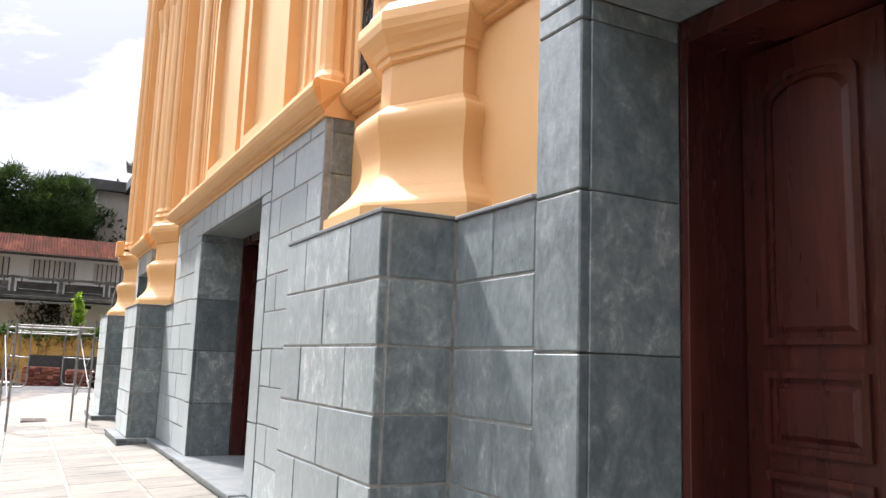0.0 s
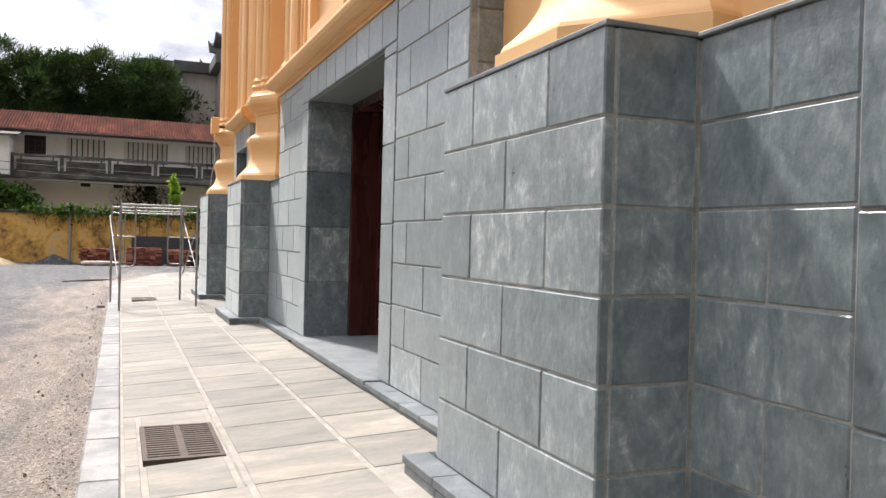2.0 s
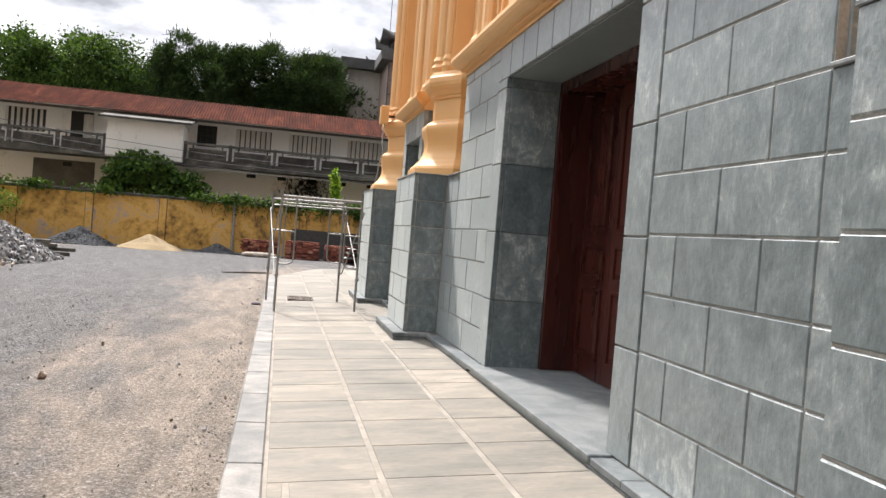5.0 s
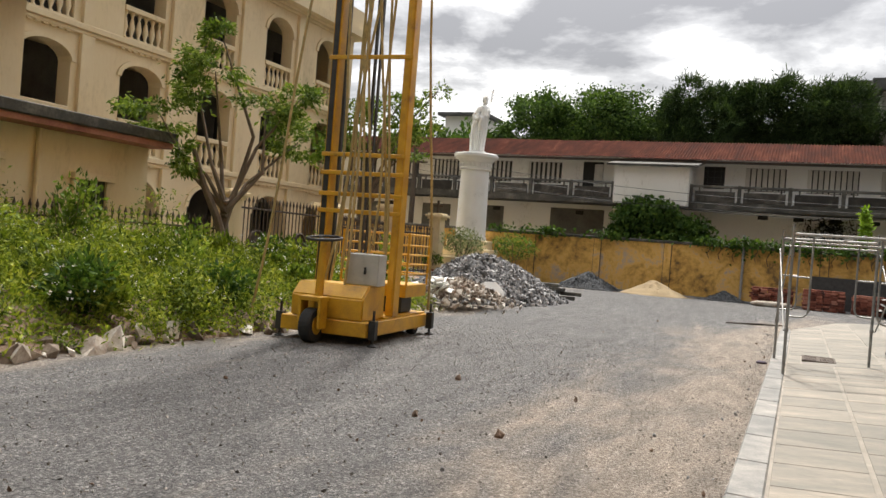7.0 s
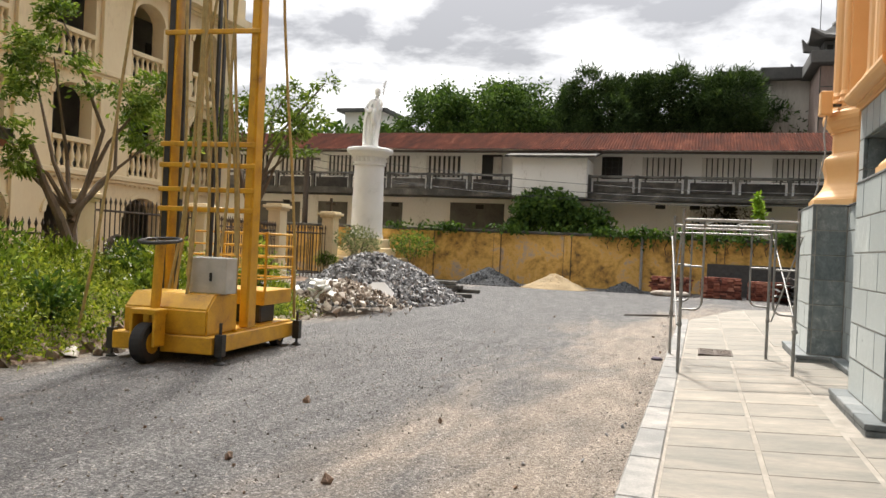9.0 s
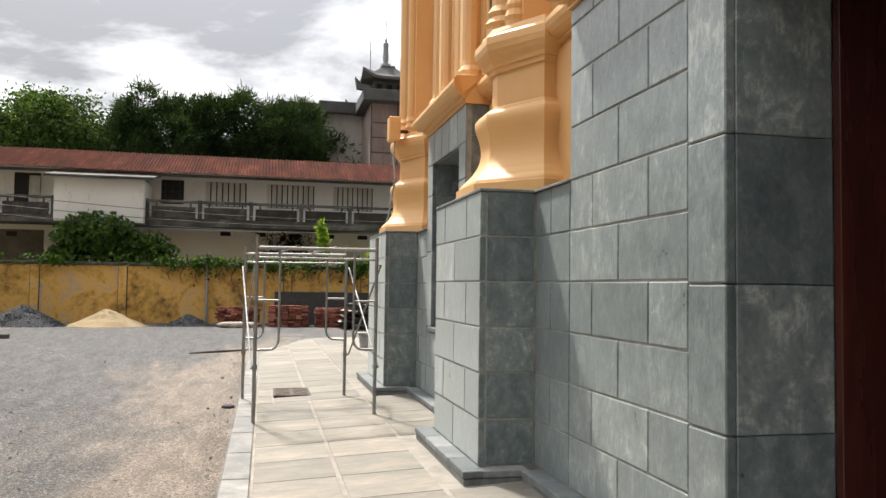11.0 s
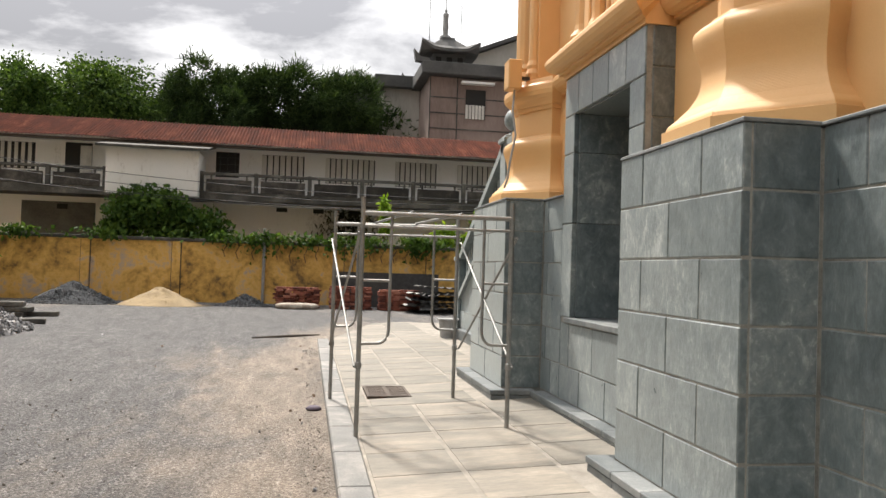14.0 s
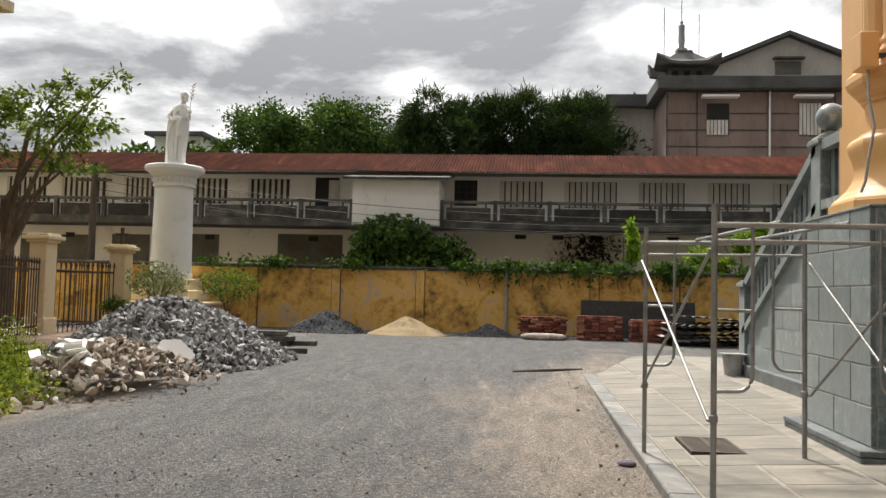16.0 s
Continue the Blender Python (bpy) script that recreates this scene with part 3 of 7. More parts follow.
PED = [(0.0, 0.01), (0.105, 0.01), (0.11, -0.008), (0.13, -0.015), (0.17, -0.055), (0.23, -0.11), (0.31, -0.155), (0.39, -0.17), (0.46, -0.165), (0.52, -0.15),
       (0.58, -0.132), (0.63, -0.125), (0.67, -0.135), (0.70, -0.165), (0.71, -0.20), (0.74, -0.215), (0.745, -0.25), (0.93, -0.25), (0.935, -0.225), (0.965, -0.22),
       (0.97, -0.20), (1.0, -0.185), (1.03, -0.15), (1.06, -0.125), (1.10, -0.115), (1.15, -0.12), (1.18, -0.16), (1.22, -0.18)]


def raised(z):
    """Height above the slate of a row of the profile."""
    if z <= 0.745:
        return PLINTH + 1.08 * z
    if z <= 0.93:
        return PLINTH + 0.805 + (z - 0.745) * 1.55
    return PLINTH + 1.092 + (z - 0.93) * 1.25


def pedestal(y0, y1):
    th = thing("pilaster", "ochre painted pilaster on a bell-shaped pedestal", "pilaster", group="church pilasters")
    def at(rows):
        bm = bmesh.new()
        loft(bm, [[(x, y, raised(z)) for x, y in pedestal_plan(y0, y1, o)] for z, o in rows])
        return bm
    part("plinth_slab", at(PED[:4]), M_YELLOW, th)
    part("bell", at(eased(PED[3:14], 9) + PED[14:16]), M_YELLOW, th)
    part("die", at(PED[15:20]), M_YELLOW, th)
    part("cap_moulding", at(PED[19:]), M_YELLOW, th)
    z0 = PLINTH + 1.44
    m = (y0 + y1) / 2
    # clustered shafts
    shaft = bmesh.new()
    box(shaft, (1.98, m - 0.34, z0), (2.24, m + 0.34, 11.0), 0.01)
    part("shaft_core", shaft, M_YELLOW, th)
    for dy, r, x in ((-0.24, 0.07, 1.96), (0.0, 0.115, 1.93), (0.24, 0.07, 1.96)):
        bm = bmesh.new()
        lathe(bm, [(r * 1.35, 0), (r * 1.35, 0.06), (r * 1.5, 0.10), (r * 1.15, 0.16), (r * 1.3, 0.2), (r, 0.26), (r * 0.97, 7.4)], 12, (x, m + dy, z0))
        part("colonnette", bm, M_YELLOW, th, smooth=False)
    for dy in (-0.145, 0.145):
        part("fillet", boxed(((1.93, m + dy - 0.02, z0), (2.0, m + dy + 0.02, 11.0)), bevel=0.008), M_YELLOW, th)
    return th


for y0, y1 in PIERS:
    pedestal(y0, y1)

CORNICE = [(0.0, 0.0), (0.0, 0.045), (-0.05, 0.05), (-0.05, 0.075), (-0.085, 0.08), (-0.12, 0.10), (-0.15, 0.135), (-0.165, 0.175), (-0.16, 0.215), (-0.13, 0.25), (-0.085, 0.265), (-0.05, 0.29), (0.2, 0.30), (0.2, 0.0)]


def cornice_run(name, y0, y1, x, z, ends=True):
    bm = bmesh.new()
    d0 = 0.16 if ends else 0.0
    secs = []
    for y, s in ((y0, -1), (y1, 1)):
        secs.append([(x + dx, y + (s * -dx if ends and dx < 0 else 0), z + dz) for dx, dz in CORNICE])
    loft(bm, secs)
    return tagged(finish(name, bm, M_YELLOW), "ochre moulded string course above the slate", "cornice", kind="structure")


for i, (b0, b1) in enumerate(BAYS):
    cornice_run(f"trim_cornice_{i + 1}", b0 - 0.02, b1 + 0.02, FACE - 0.02, STONE_TOP)
links = [(BAYS[0][1] + 0.03, PIERS[1][0] + 0.3), (PIERS[1][1] - 0.3, BAYS[1][0] - 0.03), (BAYS[1][1] + 0.03, PIERS[2][0] + 0.3), (PIERS[2][1] - 0.3, BAYS[2][0] - 0.03), (BAYS[2][1] + 0.03, PIERS[3][0] + 0.3)]
for i, (y0, y1) in enumerate(links):
    cornice_run(f"trim_link_{i + 1}", y0, y1, BACK + 0.018, STONE_TOP - 0.004, ends=False)


# upper storey walls, with lancet windows and colonnettes
def upper_bay(i, b0, b1):
    z0, z1 = STONE_TOP + 0.29, 11.0
    mid = (b0 + b1) / 2
    w = tagged(finish(f"wall_upper_{i + 1}", boxed(((FACE + 0.181, b0, STONE_TOP + 0.001), (3.4, b1, z1))), M_YELLOW), PAINT, "wall", kind="structure")
    th = thing("window_surround", "ochre moulded arched window surround with colonnettes", "window surround", group="church upper windows")
    for k, s in enumerate((-1, 1)):
        ye = b0 if s < 0 else b1
        for off, r in ((0.22, 0.10), (0.62, 0.075)):
            bm = bmesh.new()
            lathe(bm, [(r * 1.5, 0), (r * 1.5, 0.1), (r * 1.1, 0.16), (r, 0.22), (r, 4.6), (r * 1.2, 4.65), (r * 1.7, 5.0), (r * 1.7, 5.06)], 10, (FACE + 0.10, ye - s * off, z0 - 0.002))
            part("colonnette", bm, M_YELLOW, th)
        for a, b, x in ((0.36, 0.50, FACE + 0.04), (0.78, 0.84, FACE + 0.1), (0.98, 1.04, FACE + 0.1)):
            part("rib", boxed(((x, ye - s * a, z0), (FACE + 0.2, ye - s * b, 9.0)), bevel=0.012), M_YELLOW, th)
        rel = bmesh.new()
        for q in range(7):
            a = 2 * math.pi * q / 7
            lathe(rel, [(0.012, -0.03), (0.035, 0), (0.012, 0.03)], 6, (FACE + 0.165, ye - s * 1.22 + 0.05 * math.cos(a), z0 + 0.24 + 0.09 * math.sin(a)))
        tube(rel, (FACE + 0.165, ye - s * 1.22, z0 + 0.05), (FACE + 0.165, ye - s * 1.22, z0 + 0.42), 0.02)
        part("rosette", rel, M_YELLOW, th)
    # arched niches between the ribs
    span = b1 - b0 - 2.7
    if span > 1:
        n = 2
        for k in range(n):
            y0 = b0 + 1.35 + span * k / n + 0.12
            y1 = b0 + 1.35 + span * (k + 1) / n - 0.12
            inner, outer = arch_outline(y0 + 0.14, y1 - 0.14, z0 + 0.3, z0 + 3.3, 0.8, 14), arch_outline(y0, y1, z0 + 0.16, z0 + 3.45, 0.95, 14)
            bm = bmesh.new()
            rings = [[bm.verts.new((x, y, z)) for y, z in o] for o, x in ((outer, FACE + 0.18), (outer, FACE + 0.05), (inner, FACE + 0.05), (inner, FACE + 0.17))]
            for p, q in zip(rings, rings[1:]):
                for j in range(len(p)):
                    bm.faces.new((p[j], p[(j + 1) % len(p)], q[(j + 1) % len(q)], q[j]))
            part("arch_frame", bm, M_YELLOW, th)
            bm = bmesh.new()
            prism(bm, arch_outline(y0 + 0.14, y1 - 0.14, z0 + 0.3, z0 + 3.3, 0.8, 14), "x", FACE + 0.165, FACE + 0.175)
            part("blind_panel", bm, M_YELLOW, th)


for i, (b0, b1) in enumerate(BAYS):
    upper_bay(i, b0, b1)
for i, (y0, y1) in enumerate(gaps):
    wall_piece(f"wall_recess_{i + 1}", y0, y1, STONE_TOP, 11.0, BACK + 0.03, 3.4, M_YELLOW, PAINT)
wall_piece("wall_attic", -14, 20.6, 11.0, 13.0, 1.7, 3.4, M_YELLOW, PAINT)
tagged(finish("roof_church", boxed(((1.5, -14, 13.0), (14, 20.6, 13.3)), ((3.4, -14, -0.1), (13.8, -13.6, 13.0)), ((3.4, 20.2, -0.1), (13.8, 20.6, 13.0)), ((13.4, -14, -0.1), (13.8, 20.6, 13.0))), M_GREYB), "plain grey church roof and end walls", "roof", kind="structure")


# slot windows with wrought scrolls, beside the bays
def scroll_window(y0, y1):
    th = thing("slot_window", "dark slot window with wrought-iron scroll grille", "window", group="church slot windows")
    part("opening", boxed(((BACK + 0.022, y0, 3.66), (BACK + 0.05, y1, 6.6))), M_DARK, th)
    for y in (y0, y1):
        part("window_frame", boxed(((BACK - 0.05, y - 0.05, 3.62), (BACK + 0.06, y + 0.05, 6.7)), bevel=0.01), M_YELLOW, th)
    bm = bmesh.new()
    m, z = (y0 + y1) / 2, 3.75
    while z < 6.4:
        for s in (-1, 1):
            pts = [(BACK - 0.02, m + s * (0.02 + 0.085 * math.sin(math.pi * u) * (1 - 0.3 * u)) , z + 0.02 + 0.3 * u) for u in np.linspace(0, 1, 9)]
            bent(bm, pts, 0.009, 5)
            pts = [(BACK - 0.02, m + s * (0.06 + 0.035 * math.cos(a)), z + 0.16 + 0.05 * math.sin(a)) for a in np.linspace(0, 5.2, 10)]
            bent(bm, pts, 0.008, 5)
        z += 0.32
    for y in (y0 + 0.06, y1 - 0.06):
        tube(bm, (BACK - 0.02, y, 3.66), (BACK - 0.02, y, 6.6), 0.009, n=6)
    part("grille", bm, M_STEEL, th, "black wrought-iron scrolls")


scroll_window(5.46, 5.84)
scroll_window(15.0, 15.48)


# ---------------------------------------------------------------- doors and window
def panelled_leaf(parent, y0, y1, x):
    """A leaf with a tall arched panel over a small and a middling one."""
    z0, z1 = 0.21, 2.96
    leaf = part("door_leaf", boxed(((x, y0 + 0.004, z0), (x + 0.045, y1 - 0.004, z1)), bevel=0.004), M_DOOR, parent)
    a, b = y0 + 0.115, y1 - 0.115
    for lo, hi, rise in ((0.40, 1.08, 0), (1.16, 1.50, 0), (1.61, 2.82, 0.09)):
        o = arch_outline(a, b, lo, hi, rise or 0.004, 8 if rise else 2)
        q = arch_outline(a + 0.028, b - 0.028, lo + 0.028, hi - 0.028, rise or 0.004, 8 if rise else 2)
        bm = bmesh.new()
        rings = [[bm.verts.new((xx, yy, zz)) for yy, zz in s] for s, xx in ((o, x + 0.001), (o, x - 0.022), (q, x - 0.022), (q, x + 0.001))]
        for p, w in zip(rings, rings[1:]):
            for j in range(len(p)):
                bm.faces.new((p[j], p[(j + 1) % len(p)], w[(j + 1) % len(w)], w[j]))
        part("moulding", bm, M_DOOR, leaf)
        f = 0.075
        bm = bmesh.new()
        o = arch_outline(a + 0.05, b - 0.05, lo + 0.05, hi - 0.05, rise or 0.004, 8 if rise else 2)
        q = arch_outline(a + f, b - f, lo + f, hi - f, rise or 0.004, 8 if rise else 2)
        loft(bm, [[(x + 0.001, yy, zz) for yy, zz in o], [(x - 0.016, yy, zz) for yy, zz in q]])
        part("panel", bm, M_DOOR, leaf)


def church_door(i, y0, y1):
    d = thing(f"door_{i}", "tall varnished red-brown panelled double door, shut", "door", kind="structure")
    for y, s in ((y0, 1), (y1, -1)):
        part("door_jamb", boxed(((2.51, y + 0.002 * s, 0.2), (2.90, y + s * 0.05, DOOR_TOP - 0.002)), bevel=0.003), M_DOOR, d)
    part("door_head", boxed(((2.51, y0 + 0.05, 2.97), (2.90, y1 - 0.05, DOOR_TOP - 0.002)), bevel=0.003), M_DOOR, d)
    part("door_backing", boxed(((2.90, y0, 0.15), (2.99, y1, DOOR_TOP + 0.03))), M_DOOR, d)
    n = 4
    for k in range(n):
        a = y0 + 0.05 + (y1 - y0 - 0.1) * k / n
        b = y0 + 0.05 + (y1 - y0 - 0.1) * (k + 1) / n
        panelled_leaf(d, a, b, 2.85)
    part("threshold", boxed(((FACE - 0.16, y0 - 0.1, LEDGE_Z - 0.035), (2.99, y1 + 0.1, LEDGE_Z + 0.008)), bevel=0.006), M_LEDGE, d, "dark slate threshold slab")
    part("riser", boxed(((FACE - 0.13, y0 - 0.09, 0.0), (2.4, y1 + 0.09, LEDGE_Z - 0.036))), M_STONE, d)


for i, (y0, y1) in enumerate(DOORS):
    church_door(i + 1, y0, y1)

win = thing("window_1", "deep slate-lined window, dark inside", "window", kind="structure")
part("window_back", boxed(((2.62, WIN[0] - 0.03, WIN[2] - 0.03), (2.7, WIN[1] + 0.03, WIN[3] + 0.03))), M_DARK, win, "dark window pane")
for y in (WIN[0] + 0.03, (WIN[0] + WIN[1]) / 2, WIN[1] - 0.03):
    part("window_frame", boxed(((2.56, y - 0.03, WIN[2]), (2.62, y + 0.03, WIN[3])), bevel=0.004), M_DOOR, win)


# ---------------------------------------------------------------- pavement, kerb, ledges, drains
PY0, PY1 = -12.0, 29.6
pb = bmesh.new()
prism(pb, [(-0.125, -0.3), (2.05, -0.3), (2.05, pave_z(2.05) - 0.003), (-0.125, -0.003)], "y", PY0, PY1)
pavement = tagged(finish("pavement", pb, M_JOINT), "pale stone slab pavement with sandy joints", "pavement", kind="structure")
pb = bmesh.new()
box(pb, (2.05, 20.6, -0.3), (8, PY1, 0.1))
tagged(finish("pavement_2", pb, M_JOINT), "pale paved apron beyond the church steps", "pavement", kind="structure")

DRAINS = [(0.0, 0.49, 6.22, 7.14), (0.10, 0.59, 18.43, 19.20), (0.12, 0.62, 28.5, 29.2)]


def grate(x0, x1, y0, y1):
    th = thing("drain_grate", "rusty cast-iron drain grate set in the pavement", "drain grate", group="pavement drains")
    zc = pave_z((x0 + x1) / 2) + 0.008
    rimb = boxed(((x0, y0, zc - 0.05), (x0 + 0.03, y1, zc + 0.012)), ((x1 - 0.03, y0, zc - 0.05), (x1, y1, zc + 0.012)), ((x0 + 0.03, y0, zc - 0.05), (x1 - 0.03, y0 + 0.03, zc + 0.012)), ((x0 + 0.03, y1 - 0.03, zc - 0.05), (x1 - 0.03, y1, zc + 0.012)))
    part("frame", rimb, M_IRON, th)
    part("pit", boxed(((x0 + 0.03, y0 + 0.03, zc - 0.05), (x1 - 0.03, y1 - 0.03, zc - 0.02))), M_DARK, th)
    n = 15
    m = (x0 + x1) / 2
    for k in range(n):
        y = y0 + 0.03 + (y1 - y0 - 0.06) * (k + 0.5) / n
        part("bar", boxed(((x0 + 0.03, y - 0.016, zc - 0.02), (x1 - 0.03, y + 0.016, zc + 0.008))), M_IRON, th)
    part("spine", boxed(((m - 0.022, y0 + 0.03, zc - 0.02), (m + 0.022, y1 - 0.03, zc + 0.010))), M_IRON, th)


for d in DRAINS:
    grate(*d)


# ---------------------------------------------------------------- far steps
def church_steps():
    th = thing("stone_steps", "grey stone steps with a sloping parapet and ball finial", "steps")
    x0, x1 = 2.47, 2.77
    ya, yb, za, zb = 22.0, 25.6, 2.62, 0.78
    bm = bmesh.new()
    prism(bm, [(20.6, 0.0), (yb, 0.0), (yb, zb), (ya, za), (20.6, za)], "x", x0 + 0.02, x1)
    part("side_wall", bm, M_STONE, th)
    part("foot_ledge", boxed(((x0 - 0.12, 20.6, 0.0), (x0 + 0.019, yb + 0.2, 0.3)), bevel=0.01), M_LEDGE, th)
    slope = (zb - za) / (yb - ya)
    for k in range(12):
        for j in range(7):
            y0 = 20.62 + 0.72 * j + (0.36 if k % 2 else 0)
            y1 = min(y0 + 0.71, yb)
            top = za if y1 < ya else za + slope * (y1 - ya)
            if 0.3 + 0.3425 * (k + 1) < top and y1 > y0 + 0.1:
                part("slate_block", boxed(((x0, y0, 0.305 + 0.3425 * k), (x0 + 0.02, y1, 0.64 + 0.3425 * k))), M_STONE, th)
    for lo, hi in ((0.0, 0.12), (0.78, 0.92)):
        bm = bmesh.new()
        prism(bm, [(yb, zb + lo), (yb, zb + hi), (ya, za + hi), (ya, za + lo)], "x", x0 - 0.05, x1 + 0.05)
        part("rail", bm, M_STONE, th)
        part("rail", boxed(((x0 - 0.05, 20.6, za + lo), (x1 + 0.05, ya - 0.2, za + hi))), M_STONE, th)
    n = 15
    for k in range(n):
        y = ya + 0.3 + (yb - ya - 0.5) * k / n
        z = za + slope * (y - ya)
        part("baluster", boxed(((x0 + 0.07, y, z + 0.08), (x1 - 0.07, y + 0.12, z + 0.76))), M_STONE, th)
    for k in range(5):
        part("baluster", boxed(((x0 + 0.07, 20.7 + 0.24 * k, za + 0.11), (x1 - 0.07, 20.82 + 0.24 * k, za + 0.79))), M_STONE, th)
    for y, z in ((ya, za + 1.0), (yb, zb + 0.98)):
        part("newel", boxed(((x0 - 0.05, y - 0.18, 0.0), (x1 + 0.05, y + 0.18, z)), ((x0 - 0.09, y - 0.22, z - 0.12), (x1 + 0.09, y + 0.22, z - 0.04)), bevel=0.015), M_STONE, th)
        if z > 2:
            bm = bmesh.new()
            lathe(bm, [(0.11, 0), (0.11, 0.05), (0.06, 0.07), (0.06, 0.09)] + [(max(0.19 * math.sin(a), 0.004), 0.26 - 0.19 * math.cos(a)) for a in np.linspace(0.35, 3.14, 12)], 18, ((x0 + x1) / 2, y, z))
            part("ball", bm, M_STONE, th, smooth=True)
    part("landing", boxed(((x1, 20.6, 0.0), (12, ya, za))), M_STONE, th)
    for k in range(14):
        part("step", boxed(((x1, ya + k * 0.33, 0.0), (12, ya + (k + 1) * 0.33, za - (k + 1) * 0.175))), M_STONE, th)


church_steps()


# ---------------------------------------------------------------- scaffold
def scaffold():
    th = thing("scaffold", "single-bay galvanised walk-through scaffold on the pavement", "scaffold")
    frames = [((-0.14, 16.55), (1.185, 16.55)), ((-0.305, 18.5), (1.01, 18.22))]
    for (xa, ya), (xb, yb) in frames:
        za, zb = pave_z(xa), pave_z(xb)
        top = 1.94
        def on(u, z):
            return (xa + (xb - xa) * u, ya + (yb - ya) * u, z)
        bm = bmesh.new()
        tube(bm, on(0, za), on(0, top + 0.12), 0.021, n=10)
        part("leg", bm, M_GALV, th)
        bm = bmesh.new()
        tube(bm, on(1, zb), on(1, top + 0.12), 0.021, n=10)
        part("leg", bm, M_GALV, th)
        bm = bmesh.new()
        tube(bm, on(0, top - 0.02), on(1, top - 0.02), 0.021, n=10)
        part("top_bar", bm, M_GALV, th)
        bm = bmesh.new()
        tube(bm, on(0.0, top - 0.13), on(1.0, top - 0.13), 0.013, n=8)
        part("lower_bar", bm, M_GALV, th)
        for s in (0, 1):
            u = (lambda v: v) if s == 0 else (lambda v: 1 - v)
            pts = [on(u(0.19), top - 0.02), on(u(0.19), 0.92)] + [on(u(0.19 - 0.07 * (1 - math.cos(a))), 0.92 - 0.12 * math.sin(a)) for a in np.linspace(0.2, 1.57, 6)] + [on(u(0.0), 0.795)]
            bm = bmesh.new()
            bent(bm, pts, 0.014, 8)
            part("inner_bow", bm, M_GALV, th)
            for z in (1.34,):
                bm = bmesh.new()
                tube(bm, on(u(0.0), z), on(u(0.19), z), 0.012)
                part("rung", bm, M_GALV, th)
            for z in (0.6, 1.75):
                bm = bmesh.new()
                tube(bm, on(u(0.0), z), on(u(-0.03), z - 0.002), 0.009)
                part("brace_pin", bm, M_GALV, th)
    for k in (0, 1):
        (xa, ya), (xb, yb) = frames[0][k], frames[1][k]
        s = -0.035 if k == 0 else 0.035
        for z0, z1, d in ((0.6, 1.75, 0), (1.75, 0.6, 0.014)):
            bm = bmesh.new()
            tube(bm, (xa + s + d, ya, z0), (xb + s + d, yb, z1), 0.0115)
            part("cross_brace", bm, M_GALV, th)
    for k in (0, 1):
        for f in frames:
            bm = bmesh.new()
            lathe(bm, [(0.022, -0.03), (0.028, -0.022), (0.03, 0.0), (0.028, 0.022), (0.022, 0.03)], 10, (f[k][0], f[k][1], 0.61))
            part("coupler", bm, M_GALV, th)
    for u in (0.33, 0.66):
        (a0, b0), (a1, b1) = frames
        p = [a0[i] + (b0[i] - a0[i]) * u for i in (0, 1)]
        q = [a1[i] + (b1[i] - a1[i]) * u for i in (0, 1)]
        bm = bmesh.new()
        tube(bm, (p[0], p[1], 1.945), (q[0], q[1], 1.945), 0.014)
        part("plank_bearer", bm, M_GALV, th)


scaffold()


# ---------------------------------------------------------------- boundary wall
WALL_Y = 36.0
bw = tagged(finish("wall_boundary", boxed(((-30, WALL_Y, -0.2), (16, WALL_Y + 0.25, 2.09))), M_YWALL), "weathered yellow boundary wall with peeling patches", "wall", kind="structure")
tagged(finish("trim_coping", boxed(((-30, WALL_Y - 0.06, 2.09), (16, WALL_Y + 0.31, 2.2)), bevel=0.02), M_CONC), "blackened wall coping", "coping", kind="structure")
for k in range(-8, 6):
    x = -4.7 + 2.72 * k
    if k == 1:
        bm = bmesh.new()
        tube(bm, (x, WALL_Y - 0.08, 0), (x, WALL_Y - 0.08, 2.6), 0.05, n=10)
        tagged(finish("drain_pipe", bm, M_BLUEGREY), "grey pipe fixed to the yellow wall", "pipe")
    else:
        part("pier", boxed(((x - 0.13, WALL_Y - 0.07, -0.1), (x + 0.13, WALL_Y, 2.09)), bevel=0.01), M_YWALL, bw)
        for s in (-0.155, 0.13):
            part("mouldy_joint", boxed(((x + s, WALL_Y - 0.012, -0.1), (x + s + 0.025, WALL_Y + 0.01, 2.085))), M_CONC, bw)


# ---------------------------------------------------------------- long house
hs = thing("long_house", "long two-storey white house, mouldy balcony, rusty roof", "house", (-4.0, 40.0, 0.0))
X0, X1 = -22.0, 16.5


def hp(bm_boxes, name, mat, label="", bevel=0.0):
    return part(name, boxed(*bm_boxes, bevel=bevel), mat, hs, label)


hw = hp([((X0, 0.0, -0.1), (X1, 0.3, 5.95))], "wall", M_OLDWHITE)
hp([((X0, -1.5, 3.66), (X1, 0.0, 3.86))], "balcony_slab", M_CONC)
hp([((X0, 0.3, -0.1), (X0 + 0.3, 5, 5.9)), ((X1 - 0.3, 0.3, -0.1), (X1, 5, 5.9)), ((X0, 5, -0.1), (X1, 5.3, 5.9))], "rear_wall", M_OLDWHITE)
